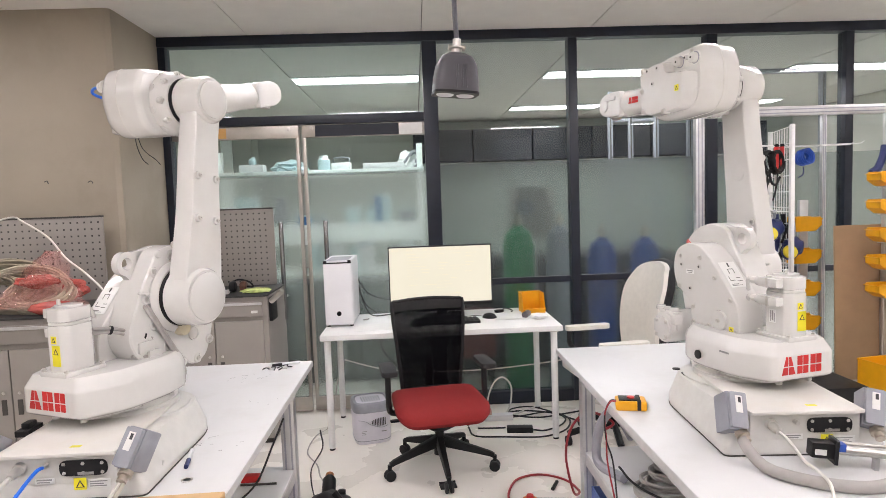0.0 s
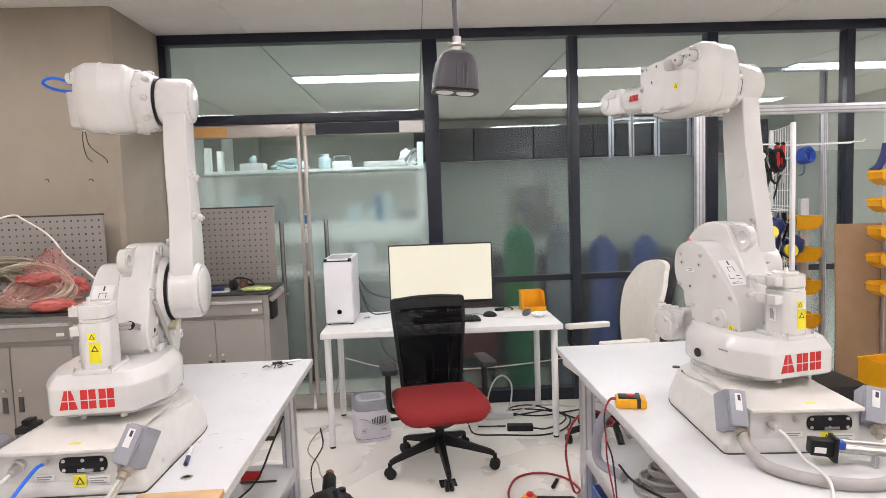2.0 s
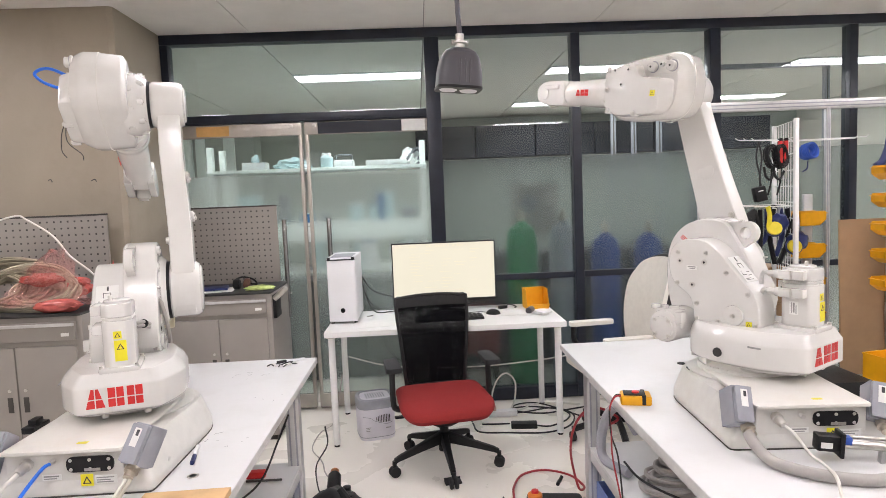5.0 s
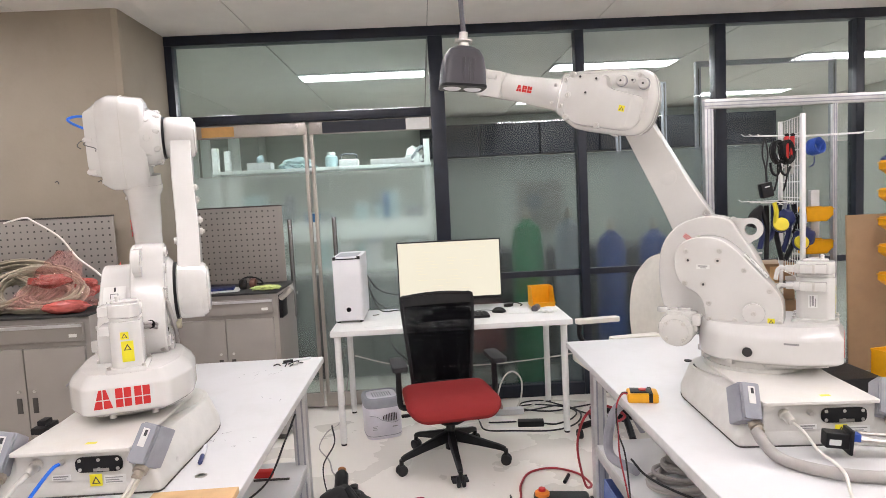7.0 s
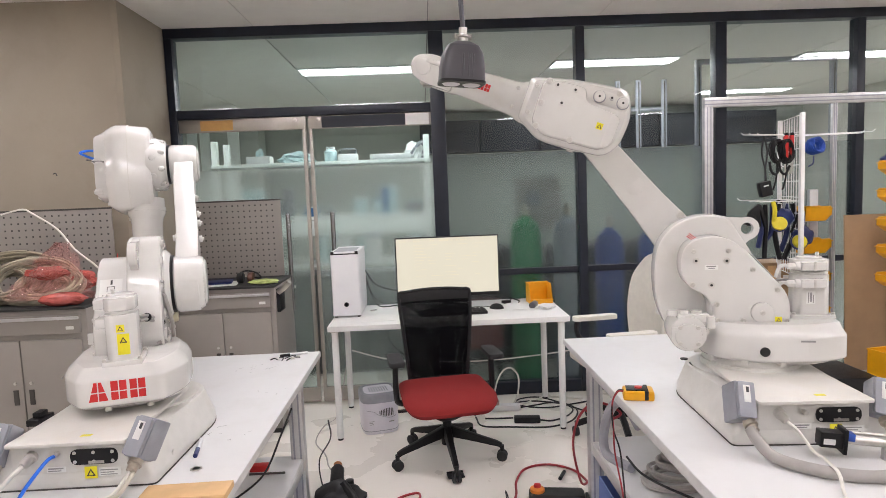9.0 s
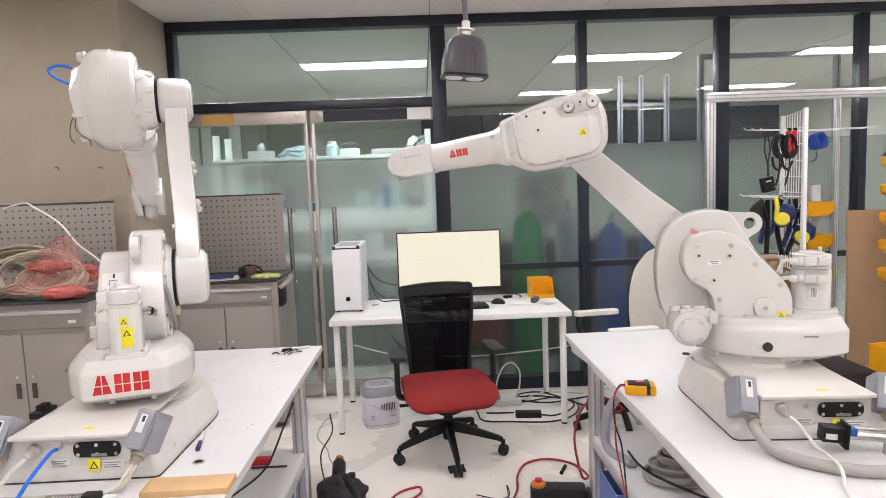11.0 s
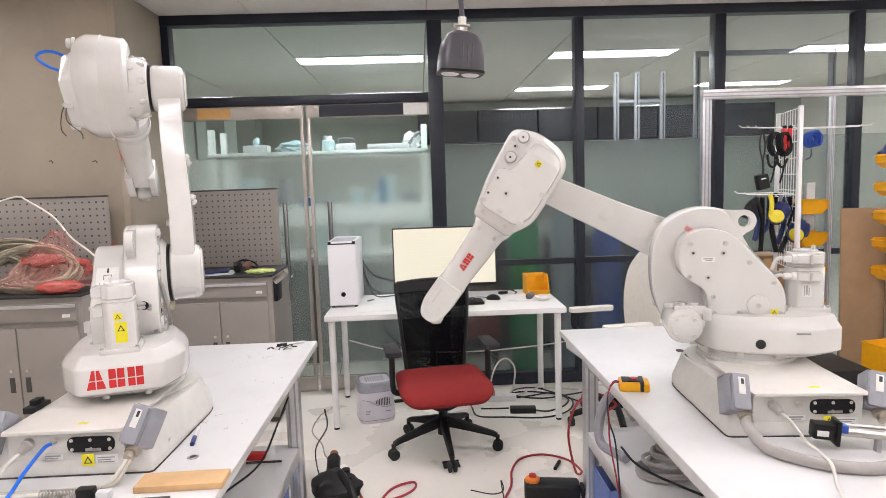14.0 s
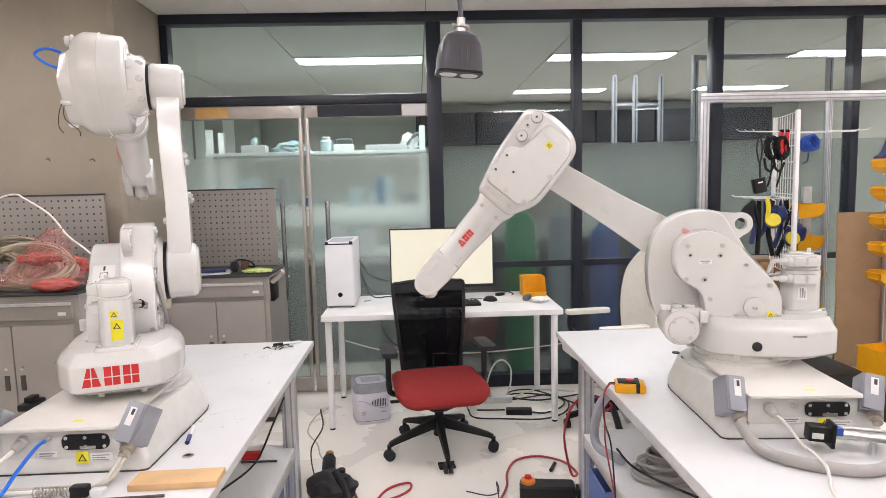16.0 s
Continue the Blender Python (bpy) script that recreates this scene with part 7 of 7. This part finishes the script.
# ---- laboratory behind the glass ----
def far_room():
    y0, y1, top = WALL_Y + 0.1, 9.7, CEIL
    tagged(part("wall_north", box(-4.2, y1, 0, 6.0, y1 + 0.1, top), M["far_wall"]), "grey-green wall of the room behind the glass", "wall", kind="structure")
    tagged(part("wall_far_west", box(-4.3, y0, 0, -4.2, y1, top), M["far_wall"]), "side wall of the room behind", "wall", kind="structure")
    tagged(part("ceiling_void_2", box(-4.3, y0 - 0.06, top + 0.01, 6.1, y1 + 0.1, top + 0.05), M["joint"], smooth=False), "dark joints of the ceiling behind the glass", "ceiling", kind="structure")
    bm = None
    xs = [-4.79, -3.57, -2.35, -1.133, 0.088, 1.308, 2.53, 3.75, 4.97, 6.19]
    for a, b in zip(xs, xs[1:]):
        bm = box(a + 0.006, y0 - 0.06, CEIL - 0.004, b - 0.006, y1, CEIL + 0.006, bm=bm)
    tagged(part("ceiling_2", bm, M["ceiling"], smooth=False), "flat ceiling panels of the room behind the glass", "ceiling", kind="structure")
    # added fill lights, set where the panes mirror the workshop's own panels
    first = None
    for x in (-2.96, -0.522, 1.919, 4.36):
        for y in (6.16, 8.39):
            if y > 8 and x < 0:
                continue
            if first is None:
                first = thing("ceiling_light", "added fill light behind the glass, where a workshop ceiling light is mirrored", "ceiling light", pose(x, y, top - 0.004), "ceiling lights of the far room")
                part("lamp_body", box(-0.605, -0.152, -0.012, 0.605, 0.152, 0.0, 0.002), M["white_plastic"], first)
                part("diffuser", box(-0.59, -0.135, -0.016, 0.59, 0.135, -0.012), M["fill_diffuser"], first, "glowing diffuser")
            else:
                copy_thing(first, pose(x, y, top - 0.004))
    band = thing("wall_cupboards", "row of dark wall cupboards far behind the glass", "cupboards")
    for k in range(6):
        part("cupboard", box(0.0 + 0.9 * k, y1 - 0.35, 2.106, 0.88 + 0.9 * k, y1, 2.575, 0.004), M["far_dark"], band)
    # white shelf unit behind the doors
    s = thing("shelf_unit", "white metal shelf unit with laboratory ware behind the doors", "shelves", pose(-1.0, 6.7, 0))
    for x in (-1.10, 1.06):
        for y in (-0.2, 0.2):
            part("upright", box(x - 0.03, y - 0.03, 0, x + 0.03, y + 0.03, 2.13, 0.003), M["far_shelf"], s)
    for z in (0.42, 0.84, 1.33, 1.89):
        part("shelf_board", box(-1.14, -0.25, z - 0.035, 1.10, 0.25, z, 0.003), M["far_shelf"], s)
    part("apron", box(-1.08, -0.262, 1.13, 1.04, -0.25, 1.29, 0.002), M["far_shelf"], s, "white apron rail")
    tc = thing("tall_cupboard", "pale tall cupboards with narrow doors far behind the glass", "cupboards", pose(0, 9.2, 0))
    part("cupboard_body", box(-4.05, 0.03, 0, -2.35, 0.45, 2.7), M["far_wall"], tc)
    for a, b in ((-3.98, -3.62), (-3.36, -3.22), (-3.18, -3.04), (-2.78, -2.62)):
        part("cupboard_door", box(a, 0, 0.1, b, 0.03, 2.66, 0.004), M["far_shelf"], tc, "pale door")
    rng = random.Random(21)
    cols = [material("ware_white", (0.7, 0.72, 0.72), 0.5), material("ware_blue", (0.05, 0.16, 0.34), 0.5), material("ware_grey", (0.2, 0.22, 0.24), 0.5), material("ware_pale", (0.45, 0.6, 0.62), 0.4)]
    for z in (0.84, 1.33):
        x = -1.0
        while x < 0.95:
            w = rng.uniform(0.06, 0.2)
            if rng.random() < 0.8:
                h = rng.uniform(0.08, 0.3)
                o = thing("storage_box", "blurred box of laboratory ware on the shelf", "box", pose(-1.0 + x + w / 2, 6.58, z), "ware on the shelves")
                part("box_body", box(-w / 2, -0.1, 0, w / 2, 0.1, h, 0.006), rng.choice(cols), o)
                part("box_lid", box(-w / 2 - 0.003, -0.103, h, w / 2 + 0.003, 0.103, h + 0.012, 0.003), rng.choice(cols), o)
            x += w + rng.uniform(0.01, 0.08)
    tr = thing("glove_box", "carton of gloves with a glove pulled out, on the top shelf", "carton", pose(-1.66, 6.55, 1.89))
    part("carton_body", box(-0.12, -0.08, 0, 0.12, 0.08, 0.075, 0.004), cols[0], tr)
    gb = bmesh.new()
    bmesh.ops.create_icosphere(gb, subdivisions=2, radius=1)
    for v in gb.verts:
        d = 1 + 0.4 * noise.noise(v.co * 2)
        v.co = Vector((v.co.x * 0.04 * d, v.co.y * 0.04 * d, 0.10 + v.co.z * 0.06 * d))
    part("glove", gb, cols[3], tr)
    ph = thing("bench_meter", "grey bench meter on the top shelf", "meter", pose(-0.75, 6.55, 1.89))
    part("meter_body", box(-0.10, -0.07, 0, 0.10, 0.07, 0.07, 0.015), cols[0], ph)
    part("meter_handle", tube([(-0.08, 0, 0.07), (-0.07, 0, 0.12), (0.07, 0, 0.12), (0.08, 0, 0.07)], 0.008, 6), cols[2], ph)
    # white block in place of a far lamp's bright strip, light given by colour
    wt = thing("bright_strip", "long white block in place of a bright strip of far lamp light", "tray", pose(-0.30, 6.55, 1.89))
    part("strip_body", box(-0.22, -0.1, 0, 0.20, 0.1, 0.055, 0.006), cols[0], wt)
    wb = thing("plastic_bag", "crumpled pale plastic bag on the top shelf", "bag", pose(-1.28, 6.55, 1.89))
    bag = bmesh.new()
    bmesh.ops.create_icosphere(bag, subdivisions=3, radius=1)
    for v in bag.verts:
        d = 1 + 0.5 * noise.noise(v.co * 2.3 + Vector((5, 0, 0))) + 0.2 * noise.noise(v.co * 6)
        v.co = Vector((v.co.x * 0.17 * d, v.co.y * 0.08 * d, max(0.0, 0.035 + v.co.z * 0.07 * d)))
    part("bag_film", bag, cols[3], wb)
    wr = thing("wrapped_pack", "clear wrapped pack of white ware on the top shelf", "pack", pose(-0.06, 6.60, 1.89))
    pack = bmesh.new()
    bmesh.ops.create_icosphere(pack, subdivisions=3, radius=1)
    for v in pack.verts:
        d = 1 + 0.45 * noise.noise(v.co * 2.6 + Vector((1, 7, 0)))
        v.co = Vector((v.co.x * 0.10 * d, v.co.y * 0.08 * d, max(0.0, 0.06 + v.co.z * 0.11 * d)))
    part("pack_film", pack, cols[0], wr)
    jr = thing("jar", "clear pale jar on the top shelf", "jar", pose(-0.93, 6.55, 1.89))
    part("jar_body", lathe([(0.0, 0.0), (0.06, 0.0), (0.065, 0.02), (0.065, 0.10), (0.04, 0.125), (0.0, 0.125)], n=20), cols[3], jr)
    part("jar_lid", lathe([(0.0, 0.125), (0.045, 0.125), (0.045, 0.15), (0.0, 0.15)], n=20), cols[0], jr)
    hd = part("wire_basket", tube([(-0.12, 6.55, 1.912), (0.0, 6.53, 2.05), (0.05, 6.55, 1.99), (0.0, 6.57, 1.912), (0.09, 6.55, 1.912)], 0.02, 8), cols[2])
    tagged(hd, "dark folded tool on the top shelf", "tool")
    # gas bottles close behind the glass
    for x, y, h, r, mat, word in ((0.808, 4.92, 1.32, 0.122, "green_tank", "green"), (1.15, 4.95, 1.31, 0.112, "grey_tank", "grey"), (1.483, 4.93, 1.20, 0.112, "blue_tank", "blue"), (1.84, 4.95, 1.19, 0.112, "blue_tank", "blue")):
        g = thing("gas_bottle", f"{word} steel gas bottle blurred behind frosted glass", "gas bottle", pose(x, y, 0), "gas bottles")
        part("bottle", lathe([(0.0, 0.0), (r, 0.0), (r, h - 0.16), (r * 0.8, h - 0.06), (r * 0.36, h - 0.02), (r * 0.3, h), (0.0, h)], n=26), M[mat], g)
        part("valve", lathe([(0.0, h), (0.03, h), (0.03, h + 0.05), (0.018, h + 0.06), (0.018, h + 0.09), (0.0, h + 0.09)], n=14), M["brass"], g, "brass valve")
    pn = thing("wall_panel", "cream wall panel with a gauge, blurred behind the glass", "panel", pose(1.0, 5.34, 0))
    part("panel_board", box(-0.2, 0.0, 1.18, 0.2, 0.03, 1.62, 0.004), M["cab"], pn)
    part("gauge", cyl((-0.05, 1.45), 0.07, -0.02, 0.0, "y", 20, 0.004), cols[2], pn)
    part("panel_post", box(-0.03, 0.03, 0, 0.03, 0.07, 1.62), M["alu"], pn)
    # added dark block, makes the lower frosted panes darker
    lw = thing("dark_backing", "dark block added behind the frosted glass to darken its lower part", "cupboard", pose(1.3, 5.42, 0))
    part("cupboard_body", box(-1.05, 0.0, 0.0, 1.0, 0.5, 1.02, 0.005), M["far_dark"], lw)
    # a second added block, dims the foot of the frosted doors
    ld = thing("dark_backing", "dim grey block with door fronts, added to darken the frosted doors low down", "cupboard", pose(-0.8, 5.3, 0))
    dim = material("dim_grey_front", (0.085, 0.09, 0.085), 0.5, vary=0.2, scale=3)
    part("cupboard_body", box(-0.95, 0.02, 0.0, 0.93, 0.45, 0.86, 0.005), dim, ld)
    for k in range(3):
        door = part("cupboard_door", box(-0.93 + 0.62 * k, 0.0, 0.06, -0.33 + 0.62 * k, 0.02, 0.84, 0.004), dim, ld)
        part("door_grip", box(-0.42 + 0.62 * k, -0.012, 0.70, -0.38 + 0.62 * k, 0.0, 0.74, 0.003), M["steel"], door)
    pr = thing("red_cart", "dull red cart behind the frosted glass", "cart", pose(0.45, 4.95, 0))
    part("cart_body", box(-0.16, 0, 0.25, 0.16, 0.25, 0.62, 0.01), material("dull_red", (0.22, 0.06, 0.06), 0.5), pr)
    for sx in (-0.13, 0.13):
        part("cart_leg", box(sx - 0.015, 0.02, 0, sx + 0.015, 0.05, 0.25), M["cab_dark"], pr)
        part("cart_leg", box(sx - 0.015, 0.20, 0, sx + 0.015, 0.23, 0.25), M["cab_dark"], pr)
    fr = thing("profile_frame", "tall aluminium profile frame behind the glass", "aluminium frame")
    for x in (2.38, 3.55):
        bar = part("profile", box(x - 0.022, 5.3, 0, x + 0.022, 5.345, 2.52, 0.003), M["box_grey"], fr)
        part("slot", box(x - 0.004, 5.2990, 0.02, x + 0.004, 5.2996, 2.5), M["cab_dark"], bar, smooth=False)
    part("profile", box(2.358, 5.3, 2.52, 3.572, 5.345, 2.56, 0.003), M["box_grey"], fr)
    f2 = thing("profile_frame", "row of aluminium uprights far behind the glass", "aluminium frame")
    for x in (2.10, 2.32, 2.595):
        bar = part("profile", box(x - 0.024, 6.6, 0, x + 0.024, 6.64, 2.62, 0.003), M["box_grey"], f2)
        part("slot", box(x - 0.007, 6.599, 0.02, x + 0.007, 6.5996, 2.6), M["cab_dark"], bar, smooth=False)
    part("profile", box(2.12, 6.604, 2.30, 2.58, 6.636, 2.33, 0.003), M["box_grey"], f2)


far_room()
tool_cabinet(-1.66, -0.965, 3.95, 4.50, 0.98, (-1.66, -1.012, 1.525), -1.30, "grey steel tool cabinet with a pegboard, holding a few things")
tool_cabinet(-2.55, -1.75, 3.20, 3.80, 1.02, (-2.55, -1.855, 1.515), -2.09, "grey steel tool cabinet with a pegboard, loaded with cables")
cable_bag()
cabinet_top_things()
pendant()
desk_things()
floor_cables()
bench_things()
white_chair()
profile_frame()
tool_rack()
bins_corner()


# ---- what moves ----
# seconds, turn of the body, lean of the lower arm, rise of the forearm
LEFT_JOINTS = [(0, -23.7, 9.2, 11.8), (0.5, -17.4, 8.6, 11.8), (1, -10.2, 7.9, 11.3), (1.5, -2.7, 7.6, 9.8), (2, 4.8, 7.3, 9.0), (2.5, 11.5, 6.6, 8.8), (3, 17.0, 5.7, 8.6), (3.5, 17.3, 5.5, 6.6),
               (4, 17.3, 5.4, -3.5), (6.5, 17.2, 23.5, -67.8), (7, 17.0, 31.3, -80.0), (7.5, 17.0, 39.0, -88.8), (8, 17.0, 44.3, -94.5), (8.5, 16.9, 46.6, -96.7), (9, 16.8, 48.2, -98.1),
               (11.3, 17.4, 13.0, -38.0), (11.6, 17.4, 11.6, -36.8), (12, 17.4, 11.5, -36.6), (14, 17.4, 11.4, -36.6), (16, 17.4, 11.6, -37.0)]
RIGHT_JOINTS = [(0, 18.2, 4.2, 2.0), (2, 17.8, 4.6, 2.0), (3, 17.6, 5.2, 2.4), (3.5, 18.5, 5.8, 3.0), (4, 24.6, 9.0, 4.8), (6.5, 55.2, 24.5, 13.7), (7, 60.3, 27.8, 16.0), (7.5, 66.5, 30.8, 17.8), (8, 72.0, 33.7, 19.0),
                (8.5, 77.5, 36.7, 20.5), (9, 81.0, 39.0, 21.8), (11.5, 81.3, 50.0, -16.6), (12, 81.4, 52.0, -25.5), (12.5, 81.5, 54.2, -34.7), (13, 81.5, 56.7, -43.2), (13.5, 81.4, 60.0, -49.8),
                (14, 81.2, 65.0, -53.5), (14.5, 81.1, 66.9, -54.5), (15, 81.3, 67.8, -55.2), (15.5, 81.6, 63.8, -53.0), (16, 81.8, 58.3, -48.1)]


def joint_at(table, t, k):
    """Joint value at t on a smooth curve that does not overshoot."""
    ts = [r[0] for r in table]
    vs = [r[k] for r in table]
    i = max(0, min(len(ts) - 2, sum(1 for x in ts if x <= t) - 1))
    slope = [(vs[j + 1] - vs[j]) / (ts[j + 1] - ts[j]) for j in range(len(ts) - 1)]

    def tangent(j):
        if j == 0 or j == len(ts) - 1:
            return slope[0] if j == 0 else slope[-1]
        a, b = slope[j - 1], slope[j]
        return 0.0 if a * b <= 0 else 2 * a * b / (a + b)
    h = ts[i + 1] - ts[i]
    s = (t - ts[i]) / h
    return (vs[i] * (1 + 2 * s) * (1 - s) ** 2 + tangent(i) * h * s * (1 - s) ** 2 + vs[i + 1] * s * s * (3 - 2 * s) + tangent(i + 1) * h * s * s * (s - 1))


def motions():
    for (root, turret, lower, upper, wrist), table in ((robot_left, LEFT_JOINTS), (robot_right, RIGHT_JOINTS)):
        rows = {turret: [], lower: [], upper: [], wrist: []}
        for n in range(81):
            t = n * 0.2
            turn, lean, rise = (joint_at(table, t, k) for k in (1, 2, 3))
            body = pose(0, 0, 0, 0, 0, turn)
            link = body @ pose(0.15, 0, 0.4865, 0, lean)
            elbow = body @ Matrix.Translation((0.15 + 0.7 * math.sin(radians(lean)), 0, 0.4865 + 0.7 * math.cos(radians(lean)))) @ pose(0, 0, 0, 0, -rise)
            knuckle = elbow @ pose(0.605, 0, 0, 0, 90 + rise)
            for ob, m in ((turret, body), (lower, link), (upper, elbow), (wrist, knuckle)):
                rows[ob].append((t, m))
        for ob, r in rows.items():
            walk(ob, r)


motions()
